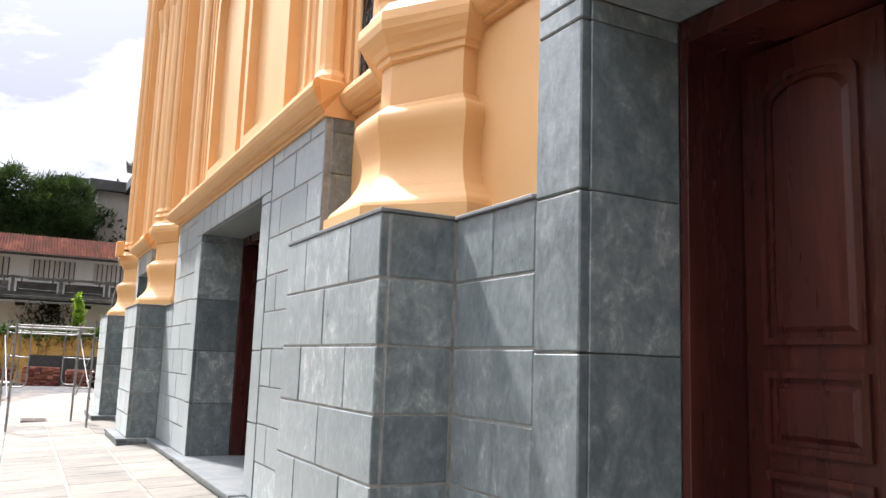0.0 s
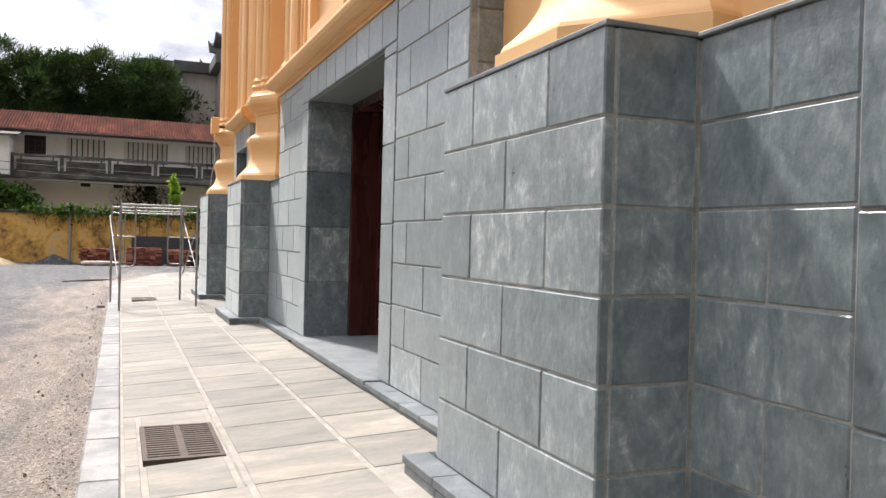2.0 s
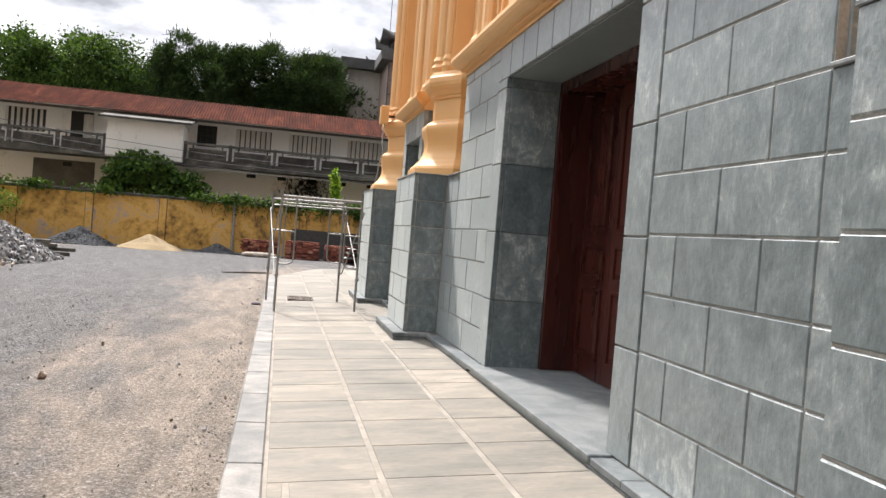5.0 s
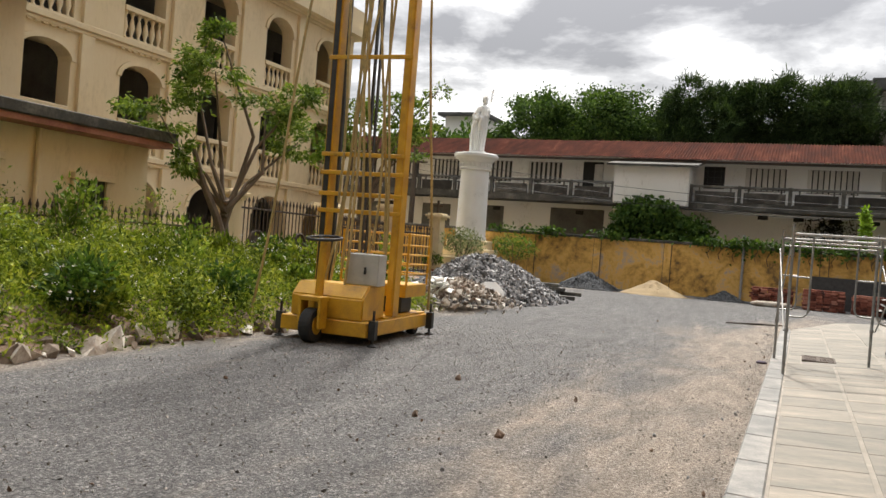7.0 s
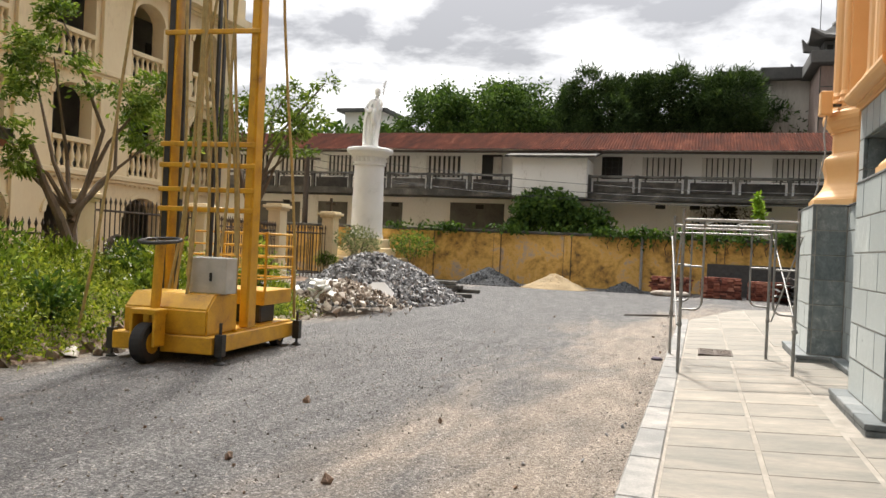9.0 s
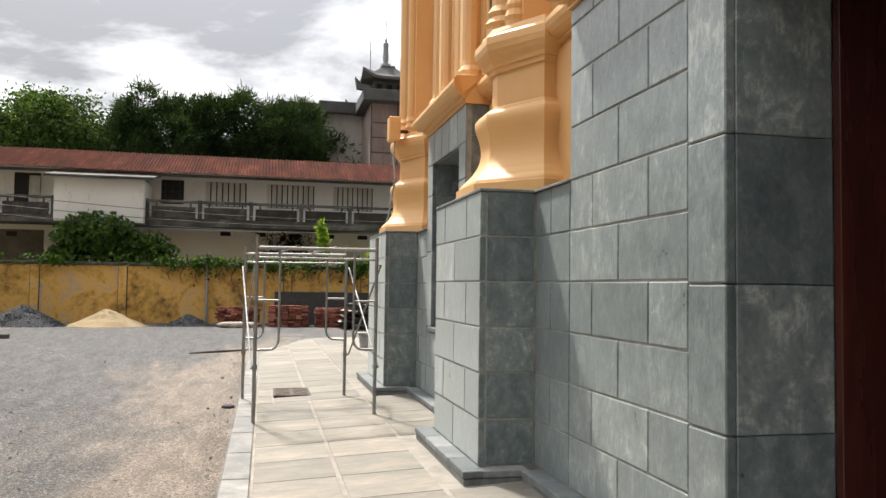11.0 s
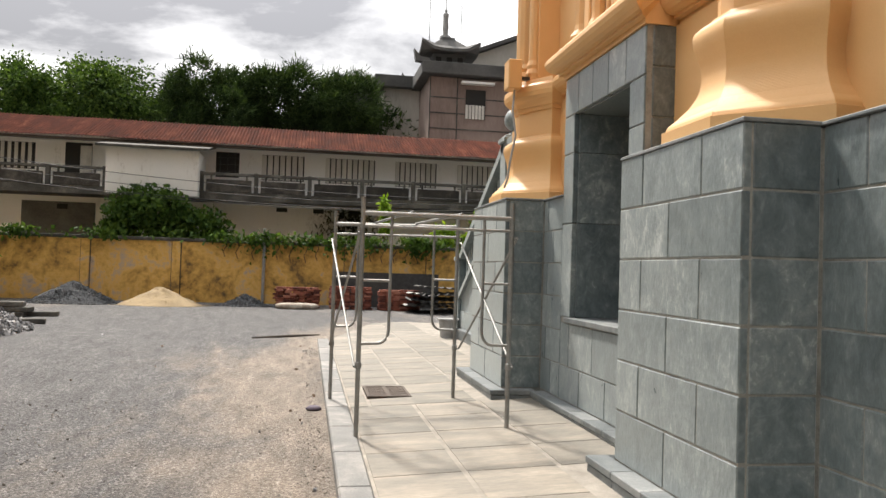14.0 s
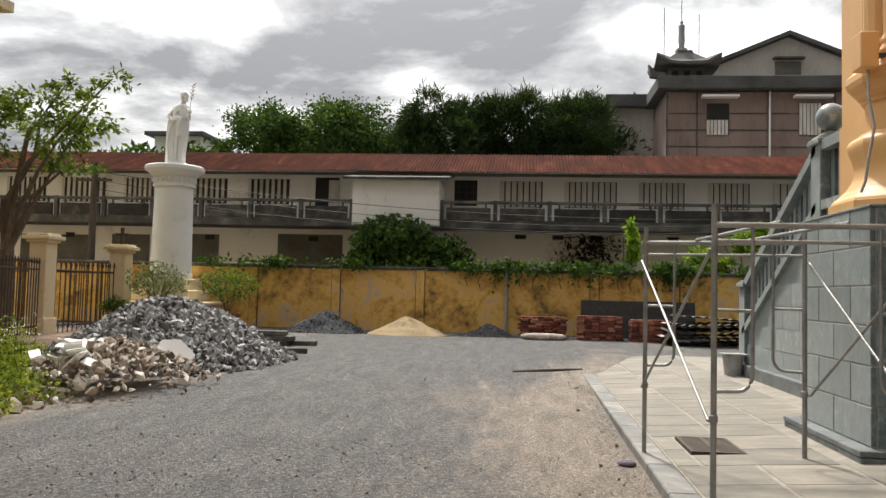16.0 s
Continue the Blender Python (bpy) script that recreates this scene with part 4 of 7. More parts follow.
# corrugated roof with an uneven eave
rv, rf = [], []
nx = 1600
for i in range(nx + 1):
    x = X0 - 0.3 + (X1 - X0 + 0.6) * i / nx
    c = 0.028 * math.sin(i * math.pi / 2.5)
    sag = 0.05 * noise.noise((x * 0.35, 3.1, 0))
    rv += [(x, -1.0 + 0.05 * noise.noise((round(x / 0.8) * 3.7, 0, 0)), 5.72 + c + sag), (x, 2.0, 6.86 + c + sag * 0.5), (x, 5.6, 5.6 + c)]
for i in range(nx):
    a = i * 3
    rf += [(a, a + 3, a + 4, a + 1), (a + 1, a + 4, a + 5, a + 2)]
rf_ob = mesh_from("roof", rv, rf, M_RUST, hs)
tagged(rf_ob, "rust-red corrugated sheet roof")
# dark strip standing in for the shadow under the roof edge
hp([((X0, -0.9, 5.58), (X1, -0.82, 5.68))], "eave_board", M_WOOD)
# jutting room with its own lean-to roof
hp([((-3.42, -2.0, 3.70), (-0.40, 0.0, 5.25))], "jutting_room", M_OLDWHITE)
bm = bmesh.new()
prism(bm, [(-2.35, 5.24), (0.0, 5.66), (0.0, 5.74), (-2.35, 5.32)], "x", -3.7, -0.05)
part("lean_to_roof", bm, M_CONC, hs)


def rail_stretch(a, b):
    hp([((a, -1.52, 4.52), (b, -1.40, 4.62))], "hand_rail", M_CONC, bevel=0.01)
    x = a
    while x < b + 0.01:
        hp([((x - 0.07, -1.54, 3.86), (x + 0.07, -1.38, 4.64))], "rail_post", M_CONC, bevel=0.01)
        step = (b - a) / max(1, round((b - a) / 1.83))
        if x + step < b + 0.01:
            hp([((x + 0.16, -1.5, 3.95), (x + step - 0.16, -1.42, 4.38))], "parapet_panel", M_MOULD, bevel=0.01)
            hp([((x + 0.07, -1.49, 3.861), (x + step - 0.07, -1.43, 3.95)), ((x + 0.3, -1.49, 4.38), (x + 0.36, -1.43, 4.52)), ((x + step - 0.36, -1.49, 4.38), (x + step - 0.3, -1.43, 4.52))], "panel_support", M_CONC)
        x += step


rail_stretch(X0, -3.55)
rail_stretch(-0.35, X1)
for a, b in ((-7.88, -6.29), (-10.02, -8.71), (-12.82, -11.2), (-15.33, -13.57), (-17.6, -16.0), (-20, -18.4), (1.61, 3.17), (3.96, 5.83), (6.61, 8.21), (9.04, 10.46), (11.3, 12.7), (13.5, 14.9)):
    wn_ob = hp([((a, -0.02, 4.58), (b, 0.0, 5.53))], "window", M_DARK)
    n = max(6, int((b - a) / 0.2))
    for k in range(n):
        x = a + (b - a) * k / n
        part("shutter_slat", boxed(((x, -0.05, 4.6), (x + (b - a) / n * (0.76 if a > 0 else 0.5), -0.02, 5.52))), M_SHUTTER, wn_ob)
    part("window_sill", boxed(((a - 0.08, -0.08, 4.5), (b + 0.08, -0.0005, 4.549))), M_OLDWHITE, wn_ob)
dk = hp([((-0.05, -0.02, 4.62), (0.79, 0.0, 5.55))], "window", M_DARK, "dark window with black grille")
for x in (0.1, 0.37, 0.64):
    part("window_bar", boxed(((x - 0.015, -0.05, 4.62), (x + 0.015, -0.021, 5.55))), M_STEEL, dk)
for z in (4.85, 5.1, 5.35):
    part("window_bar", boxed(((-0.05, -0.045, z - 0.012), (0.79, -0.022, z + 0.012))), M_STEEL, dk)
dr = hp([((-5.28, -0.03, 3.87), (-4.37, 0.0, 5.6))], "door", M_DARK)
part("door_leaf", boxed(((-4.75, -0.09, 3.87), (-4.37, -0.032, 5.5))), M_SHUTTER, dr)
# flat dark plates on the wall, coloured like the shade in recesses
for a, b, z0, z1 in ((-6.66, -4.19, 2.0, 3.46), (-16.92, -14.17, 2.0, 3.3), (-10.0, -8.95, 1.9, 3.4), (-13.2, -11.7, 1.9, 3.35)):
    hp([((a, -0.03, z0), (b, 0.0, z1))], "recess", M_NICHE_SHADE)
for k in range(9):
    x = 2.4 + 1.355 * k
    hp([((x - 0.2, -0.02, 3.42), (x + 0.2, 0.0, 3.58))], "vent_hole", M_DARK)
for x in (-5.3, -14.9, -9.3):
    hp([((x - 0.18, -0.05, 3.2), (x + 0.18, -0.031, 3.38))], "vent_hole", M_DARK)

# ---------------------------------------------------------------- trees and planting
def crown_points(rng, centre, radii, n, shell=0.55):
    d = rng.normal(size=(n, 3))
    d /= np.linalg.norm(d, axis=1)[:, None]
    r = rng.uniform(shell, 1.0, (n, 1)) ** 0.6
    return d * r * np.array(radii) + np.array(centre)


def tree(name, at, trunk_h, trunk_r, blobs, leaf, size, mat, label, seed, narrow=0.45, limbs=True, droop=0.3, per=900):
    th = thing(name, label, "tree", at)
    rng = np.random.default_rng(seed)
    bm = bmesh.new()
    top = Vector((rng.uniform(-0.2, 0.2), rng.uniform(-0.2, 0.2), trunk_h))
    bent(bm, [(0, 0, -0.2), (0.08, -0.05, trunk_h * 0.35), (-0.05, 0.06, trunk_h * 0.7), top], lambda u: trunk_r * (1.25 - 0.6 * u), 9)
    part("trunk", bm, M_BARK, th)
    if limbs:
        for (cx, cy, cz, *_r) in blobs:
            bm = bmesh.new()
            c = Vector((cx, cy, cz))
            s = top * rng.uniform(0.55, 1.0)
            mid = s.lerp(c, 0.5) + Vector(rng.uniform(-0.15, 0.15, 3)) * (c - s).length
            bent(bm, [s, s.lerp(mid, 0.5), mid, mid.lerp(c, 0.6), c], lambda u: trunk_r * (0.5 - 0.4 * u), 6)
            part("limb", bm, M_BARK, th)
    pts, out = [], []
    for (cx, cy, cz, rx, ry, rz) in blobs:
        n = int(per * rx * ry ** 0.5 * rz ** 0.5)
        subs = crown_points(rng, (cx, cy, cz), (rx, ry, rz), max(5, int(10 * rx)), 0.35)
        for s in subs:
            k = max(6, n // len(subs))
            p = s + rng.normal(size=(k, 3)) * np.array([rx, ry, rz]) * 0.2
            pts.append(p)
            o = p - np.array((cx, cy, cz))
            out.append(o / (np.linalg.norm(o, axis=1)[:, None] + 1e-6))
    leaf_mesh("crown", np.concatenate(pts), size, mat, th, seed, droop, narrow, np.concatenate(out) * 0.8)
    return th


def blobs_over(x0, x1, z_lo, tops, depth, seed, r=1.5):
    rng = np.random.default_rng(seed)
    out = []
    n = int((x1 - x0) / 0.9)
    for i in range(n):
        u = (i + 0.5) / n
        x = x0 + (x1 - x0) * u
        top = np.interp(u, np.linspace(0, 1, len(tops)), tops)
        z = top - r * 0.75
        while z > z_lo:
            rr = r * rng.uniform(0.7, 1.15)
            out.append((x + rng.uniform(-0.5, 0.5), rng.uniform(-depth, depth), z + rng.uniform(-0.3, 0.2), rr, rr, rr * 0.8))
            z -= r * 1.1
    return out


tree("broad_tree", (-13.3, 53, 0), 6.0, 0.4, blobs_over(-4.6, 4.6, 5.0, [9.6, 11.1, 11.2, 10.6, 11.3, 11.3, 10.6, 9.4], 1.6, 3, 1.7), 0, 0.21, M_LEAF_FAR, "large dark green broadleaf tree behind the house", 21, 0.5, True, 0.3, 1500)
tree("feathery_tree", (-3.6, 55, 0), 6.0, 0.4, blobs_over(-6.2, 6.3, 5.0, [10.4, 11.3, 12.1, 12.6, 12.1, 12.4, 12.2, 11.6, 10.6], 1.6, 4), 0, 0.4, M_LEAF_FEATHER, "tall dark feathery tree behind the house", 22, 0.13, False, -0.2, 1500)
tree("broad_tree", (-24.0, 54, 0), 5.0, 0.4, blobs_over(-5, 6.0, 4.5, [8.6, 9.2, 9.0, 9.2, 8.6], 1.5, 5), 0, 0.42, M_LEAF_FAR, "dark green tree behind the house roof", 23, 0.5, True, 0.3, 300)
tree("broad_tree", (3.4, 57, 0), 5.0, 0.3, blobs_over(-2.4, 2.0, 5.0, [10.5, 10.8, 9.6], 1.0, 6), 0, 0.4, M_LEAF_FEATHER, "dark tree beside the grey concrete building", 24, 0.3, True, 0.2, 300)

tree("garden_tree", (-11.6, 18.6, 0.5), 1.5, 0.13, [(-1.0, -1.1, 3.2, 0.85, 0.8, 0.35), (-0.1, -0.5, 4.2, 0.75, 0.75, 0.45), (0.3, 0.8, 3.5, 0.85, 0.8, 0.4), (0.6, 1.7, 3.0, 0.75, 0.75, 0.4), (-0.3, -0.1, 5.0, 0.5, 0.5, 0.4), (-0.6, -0.9, 2.3, 0.55, 0.5, 0.28), (1.0, 1.1, 3.9, 0.6, 0.6, 0.35), (-0.7, -0.3, 3.8, 0.5, 0.5, 0.3)], 0, 0.12, M_LEAF, "crooked small-leaved garden tree among the weeds", 31, 0.4, True, 0.5, 3000)
bm = bmesh.new()
bent(bm, [(0.0, 0.0, -0.2), (0.25, -0.2, 0.5), (0.1, -0.35, 1.1), (-0.2, -0.5, 1.8), (-0.35, -0.75, 2.6)], lambda u: 0.13 - 0.08 * u, 8)
part("stem", bm, M_BARK, bpy.data.objects["garden_tree"])
tree("garden_tree", (-15.6, 31.5, 0.1), 3.6, 0.2, [(-0.8, -0.8, 5.2, 1.2, 1.0, 0.7), (0.6, 0.3, 6.2, 1.2, 0.9, 0.7), (1.8, -0.6, 5.3, 1.0, 0.8, 0.55), (-1.4, 0.5, 6.3, 1.0, 0.8, 0.6), (1.2, 0.8, 4.7, 0.8, 0.7, 0.4), (2.2, 0.0, 6.0, 0.9, 0.8, 0.55), (2.7, 0.2, 7.0, 0.45, 0.4, 0.3), (1.4, 0.2, 6.9, 0.5, 0.5, 0.35)], 0, 0.19, M_LEAF, "open-branched garden tree beside the railings", 32, 0.4, True, 0.5, 800)
tree("garden_tree", (-11.9, 11.1, 0.6), 2.4, 0.16, [(0.0, 0.6, 3.4, 0.8, 0.8, 0.5), (-0.3, -0.3, 4.3, 0.9, 0.9, 0.6), (0.2, 0.9, 4.9, 0.7, 0.7, 0.5), (0.6, 1.0, 2.6, 0.5, 0.5, 0.35), (0.2, 0.7, 5.8, 0.7, 0.6, 0.5)], 0, 0.2, M_LEAF, "leaning garden tree with sparse pale leaves", 33, 0.4, True, 0.5, 700)

# bank of earth with weeds
bank_edge = [(2.0, -7.6), (8.0, -7.2), (10.1, -7.15), (12.35, -7.12), (14.3, -7.05), (18.0, -7.1), (20.5, -7.3), (23.0, -8.6), (30.0, -11.0)]


def edge_x(y):
    return float(np.interp(y, [p[0] for p in bank_edge], [p[1] for p in bank_edge]))


def bank_z(x, y):
    d = edge_x(y) - x
    if d <= 0:
        return -0.12
    return -0.09 + 0.75 * (1 - math.exp(-d / 1.9)) * (1 if y < 17 else max(0.35, 1 - (y - 17) / 9)) + 0.12 * noise.noise((x * 0.9, y * 0.9, 2)) * min(1, d)


verts, faces = [], []
nxb, nyb = 26, 84
for j in range(nyb + 1):
    y = -12.0 + 44.0 * j / nyb
    for i in range(nxb + 1):
        x = edge_x(y) + 0.35 * noise.noise((y * 1.3, 7, 0)) - 8.5 * (i / nxb) ** 1.4
        verts.append((x, y, bank_z(x, y) if i else -0.14))
for j in range(nyb):
    for i in range(nxb):
        a = j * (nxb + 1) + i
        faces.append((a, a + nxb + 1, a + nxb + 2, a + 1))
tagged(mesh_from("earth_bank", verts, faces, M_EARTH, smooth=True), "raised bank of brown earth under weeds", "bank", kind="structure")


def weed_points(rng, n, y0, y1, d0, d1):
    y = rng.uniform(y0, y1, n)
    d = rng.uniform(d0, d1, n)
    x = np.array([edge_x(v) for v in y]) - d
    z = np.array([bank_z(a, b) for a, b in zip(x, y)])
    return np.stack([x, y, z], 1)


rw = np.random.default_rng(8)
clumps = np.concatenate([weed_points(rw, 1650, 6.0, 21.5, 0.0, 5.6), weed_points(rw, 170, 20.8, 25.0, 0.5, 3.0), weed_points(rw, 260, 17.6, 21.0, 0.1, 2.2)])
wp, wo = [], []
for c in clumps:
    h = 0.10 + 0.85 * max(0.05, 0.5 + 0.9 * noise.noise((c[0] * 0.75, c[1] * 0.75, 4))) * rw.uniform(0.6, 1.3) + (0.45 if rw.random() < 0.05 else 0)
    h *= min(1.0, 0.5 + 0.6 * (edge_x(c[1]) - c[0]))
    if c[1] > 16:
        h *= 0.75
    if noise.noise((c[0] * 1.1, c[1] * 1.1, 9)) < -0.28:
        h *= 0.35
    k = int(30 + 150 * h)
    u = rw.uniform(0, 1, (k, 1))
    p = c + np.concatenate([rw.normal(size=(k, 2)) * (0.1 + 0.16 * h) * (1.15 - 0.6 * u), u * h], 1)
    wp.append(p)
    wo.append(np.concatenate([rw.normal(size=(k, 2)) * 0.5, rw.uniform(0, 1.0, (k, 1))], 1))
bush_rng = np.random.default_rng(77)
for k in range(26):
    by = bush_rng.uniform(8.5, 20.5)
    bx = edge_x(by) - bush_rng.uniform(0.25, 4.6)
    r = bush_rng.uniform(0.3, 0.6)
    tall = 2.2 if k in (3, 11) else 1.0
    if k == 3:
        bx, by, r = -11.2, 14.2, 0.5
    th = thing("bush", "leafy green bush among the weeds", "bush", (bx, by, bank_z(bx, by) - 0.05), group="bank bushes")
    for s in range(5):
        a = bush_rng.uniform(0, 6.28)
        bm = bmesh.new()
        bent(bm, [(0, 0, 0), (0.3 * r * math.cos(a), 0.3 * r * math.sin(a), 0.5 * r * tall), (0.6 * r * math.cos(a), 0.6 * r * math.sin(a), 1.1 * r * tall)], 0.01, 4)
        part("stem", bm, M_BARK, th)
    pts = np.concatenate([crown_points(bush_rng, bush_rng.normal(size=3) * 0.35 * r + np.array([0, 0, 0.75 * r * tall]), (0.55 * r, 0.55 * r, 0.6 * r * tall), 150, 0.2) for _ in range(5)])
    leaf_mesh("foliage", pts, 0.12, M_LEAF if k % 3 == 0 else M_IVY if k % 3 == 1 else M_WEED, th, 300 + k, 0.1, 0.45, pts / (np.linalg.norm(pts, axis=1)[:, None] + 0.01))
tagged(leaf_mesh("weeds", np.concatenate(wp), 0.075, M_WEED, None, 9, 0.0, 0.38, np.concatenate(wo)), "thick tangle of green weeds on the bank", "weeds", kind="stuff")
fl = clumps[rw.random(len(clumps)) < 0.3]
fp = fl + np.stack([rw.normal(size=len(fl)) * 0.15, rw.normal(size=len(fl)) * 0.15, rw.uniform(0.4, 0.8, len(fl))], 1)
tagged(leaf_mesh("weed_flowers", np.repeat(fp, 4, 0) + rw.normal(size=(len(fp) * 4, 3)) * 0.02, 0.03, M_WHITE, None, 10, 0, 0.8), "tiny white weed flowers", "flowers", kind="stuff")
ep = weed_points(rw, 420, 5, 24, -0.15, 0.5)
ep[:, 2] = np.maximum(ep[:, 2], -0.08) + 0.03
tagged(stones_mesh("bank_stones", ep, 0.02 + 0.2 * rw.uniform(0, 1, len(ep)) ** 3, M_DEBRIS, None, 3), "broken stones and brickbats along the bank", "stones", kind="stuff")


def ivy(name, x0, x1, y, z_top, hang, n, seed, label, size=0.17):
    rng = np.random.default_rng(seed)
    x = rng.uniform(x0, x1, n)
    dens = np.array([0.5 + 0.5 * noise.noise((v * 0.8, seed, 0)) for v in x])
    h = np.abs(rng.normal(size=n)) * hang * (0.35 + dens)
    keep = rng.random(n) < np.clip((dens - 0.42) * 3.2, 0.06, 1)
    p = np.stack([x, y - 0.1 - np.abs(rng.normal(size=n)) * 0.12, z_top + 0.22 * dens - h + rng.uniform(-0.05, 0.12, n)], 1)[keep]
    return tagged(leaf_mesh(name, p, size, M_IVY, None, seed, 0.2, 0.6), label, "ivy", kind="stuff")


ivy("ivy", -12, 6.5, 36.0, 2.2, 0.12, 4200, 41, "green creeper along the wall coping")
ivy("ivy", -3.4, 4.0, 36.0, 2.25, 0.3, 2600, 42, "green creeper hanging over the yellow wall")
sh = np.random.default_rng(14)
sp = np.concatenate([crown_points(sh, c, r, n, 0.2) for c, r, n in (((-5.9, 37.6, 3.1), (1.5, 0.7, 0.95), 3200), ((-4.4, 37.7, 2.6), (1.3, 0.6, 0.8), 1800), ((-6.9, 37.6, 2.4), (0.7, 0.5, 0.6), 900))])
tagged(leaf_mesh("wall_shrub", sp, 0.2, M_IVY, None, 15, 0.3, 0.55), "dense green shrub growing behind the yellow wall", "shrub", kind="stuff")
for gx, gz, gr, gn in ((1.9, 3.1, (0.28, 0.25, 0.8), 520), (5.5, 3.15, (1.0, 0.5, 0.6), 1100), (4.5, 2.6, (0.7, 0.4, 0.45), 600)):
    th = thing("sapling", "fresh yellow-green sapling growing behind the yellow wall", "plant", (gx, 36.75, 0.0), group="wall saplings")
    for q in range(4):
        bm = bmesh.new()
        bent(bm, [(0, 0, -0.1), (0.1 * (q - 1.5), 0.02, gz * 0.6), (gr[0] * (q - 1.5) * 0.5, 0.03, gz + 0.2)], 0.02, 5)
        part("stem", bm, M_BARK, th)
    pts = np.concatenate([crown_points(sh, (sh.normal() * gr[0] * 0.5, sh.normal() * 0.1, gz + sh.normal() * gr[2] * 0.45), tuple(0.45 * v for v in gr), gn // 6, 0.1) for _ in range(6)])
    leaf_mesh("foliage", pts, 0.2, M_FRESH, th, 71, 0.2, 0.42)
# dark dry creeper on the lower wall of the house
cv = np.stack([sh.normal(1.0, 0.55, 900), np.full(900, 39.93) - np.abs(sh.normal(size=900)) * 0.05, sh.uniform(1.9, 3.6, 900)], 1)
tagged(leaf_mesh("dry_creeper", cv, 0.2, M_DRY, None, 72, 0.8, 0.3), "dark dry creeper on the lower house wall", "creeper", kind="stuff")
# hanging roots
for k in range(16):
    x = -3.2 + 0.42 * k + 0.2 * noise.noise((k * 2.7, 0, 0))
    bm = bmesh.new()
    L = 0.35 + 0.6 * abs(noise.noise((k * 1.9, 4, 0)))
    bent(bm, [(x, 35.9, 2.15), (x + 0.05, 35.88, 2.0), (x - 0.06 + 0.1 * noise.noise((k, 1, 1)), 35.93, 2.0 - L * 0.5), (x + 0.1 * noise.noise((k, 2, 2)), 35.96, 2.0 - L)], 0.014, 5)
    tagged(finish("hanging_root", bm, M_WOOD), "thin brown root hanging down the yellow wall", "root", group="hanging roots")

# ---------------------------------------------------------------- statue on its column
SX, SY = -12.5, 35.0
col = thing("statue_column", "white round column with capital on a stepped pedestal", "column", (SX, SY, 0.2))
part("pedestal_base", boxed(((-1.35, -1.1, 0), (1.35, 1.1, 0.62)), ((-1.45, -1.2, 0.62), (1.45, 1.2, 0.74)), bevel=0.03), M_CREAM, col)
part("pedestal_step", boxed(((-0.95, -0.85, 0.74), (0.95, 0.85, 1.1)), ((-0.75, -0.7, 1.1), (0.75, 0.7, 1.45)), bevel=0.03), M_CREAM, col)
bm = bmesh.new()
lathe(bm, [(0.66, 1.45), (0.66, 1.55), (0.635, 1.6), (0.62, 1.7), (0.585, 4.15), (0.58, 4.3)], 32)
part("shaft", bm, M_WHITE, col, smooth=True)
bm = bmesh.new()
lathe(bm, [(0.58, 4.3), (0.65, 4.33), (0.65, 4.38), (0.60, 4.42), (0.62, 4.62), (0.70, 4.66), (0.76, 4.74), (0.87, 4.80), (0.91, 4.84), (0.91, 4.94), (0.86, 4.98)], 32)
part("capital", bm, M_WHITE, col)
for k in range(22):
    a = 2 * math.pi * k / 22
    bm = bmesh.new()
    lathe(bm, [(0.01, -0.1), (0.05, -0.04), (0.055, 0.02), (0.02, 0.08)], 7, (0.635 * math.cos(a), 0.635 * math.sin(a), 4.53))
    part("capital_leaf", bm, M_WHITE, col)

sb = bmesh.new()
# rows of half width, half depth, height and lean: hem, knees, hips, waist, chest, shoulders, neck
robe = [(0.25, 0.24, 0.0, 0.0), (0.27, 0.26, 0.07, 0.0), (0.26, 0.25, 0.3, 0.01), (0.28, 0.25, 0.6, 0.03), (0.31, 0.26, 0.95, 0.05), (0.30, 0.25, 1.2, 0.07), (0.27, 0.23, 1.4, 0.10), (0.285, 0.21, 1.6, 0.12), (0.27, 0.19, 1.74, 0.13), (0.2, 0.15, 1.83, 0.14), (0.085, 0.085, 1.88, 0.16), (0.075, 0.08, 1.96, 0.18)]
secs = []
for (rx, ry, z, dx), (rx2, ry2, z2, dx2) in zip(robe, robe[1:]):
    for k in range(3):
        u = k / 3
        w, d, h, l = rx + (rx2 - rx) * u, ry + (ry2 - ry) * u, z + (z2 - z) * u, dx + (dx2 - dx) * u
        fold = 0.09 * max(0.0, 1.7 - h) / 1.7 + 0.015
        secs.append([(l + w * math.cos(a) * (1 + fold * math.sin(7 * a + 1.6 * h)), d * math.sin(a) * (1 + fold * math.cos(9 * a - 1.1 * h)), h) for a in (2 * math.pi * q / 36 for q in range(36))])
loft(sb, secs)
# head with beard and hair, turned aside
lathe(sb, [(0.02, 0), (0.075, 0.03), (0.105, 0.10), (0.118, 0.18), (0.112, 0.25), (0.075, 0.31), (0.02, 0.335)], 16, (0.205, -0.02, 1.93))
lathe(sb, [(0.01, 0), (0.05, 0.04), (0.06, 0.1), (0.02, 0.15)], 10, (0.275, -0.06, 1.9))
tube(sb, (0.29, -0.06, 2.07), (0.335, -0.075, 2.05), 0.025, 0.008, 6)
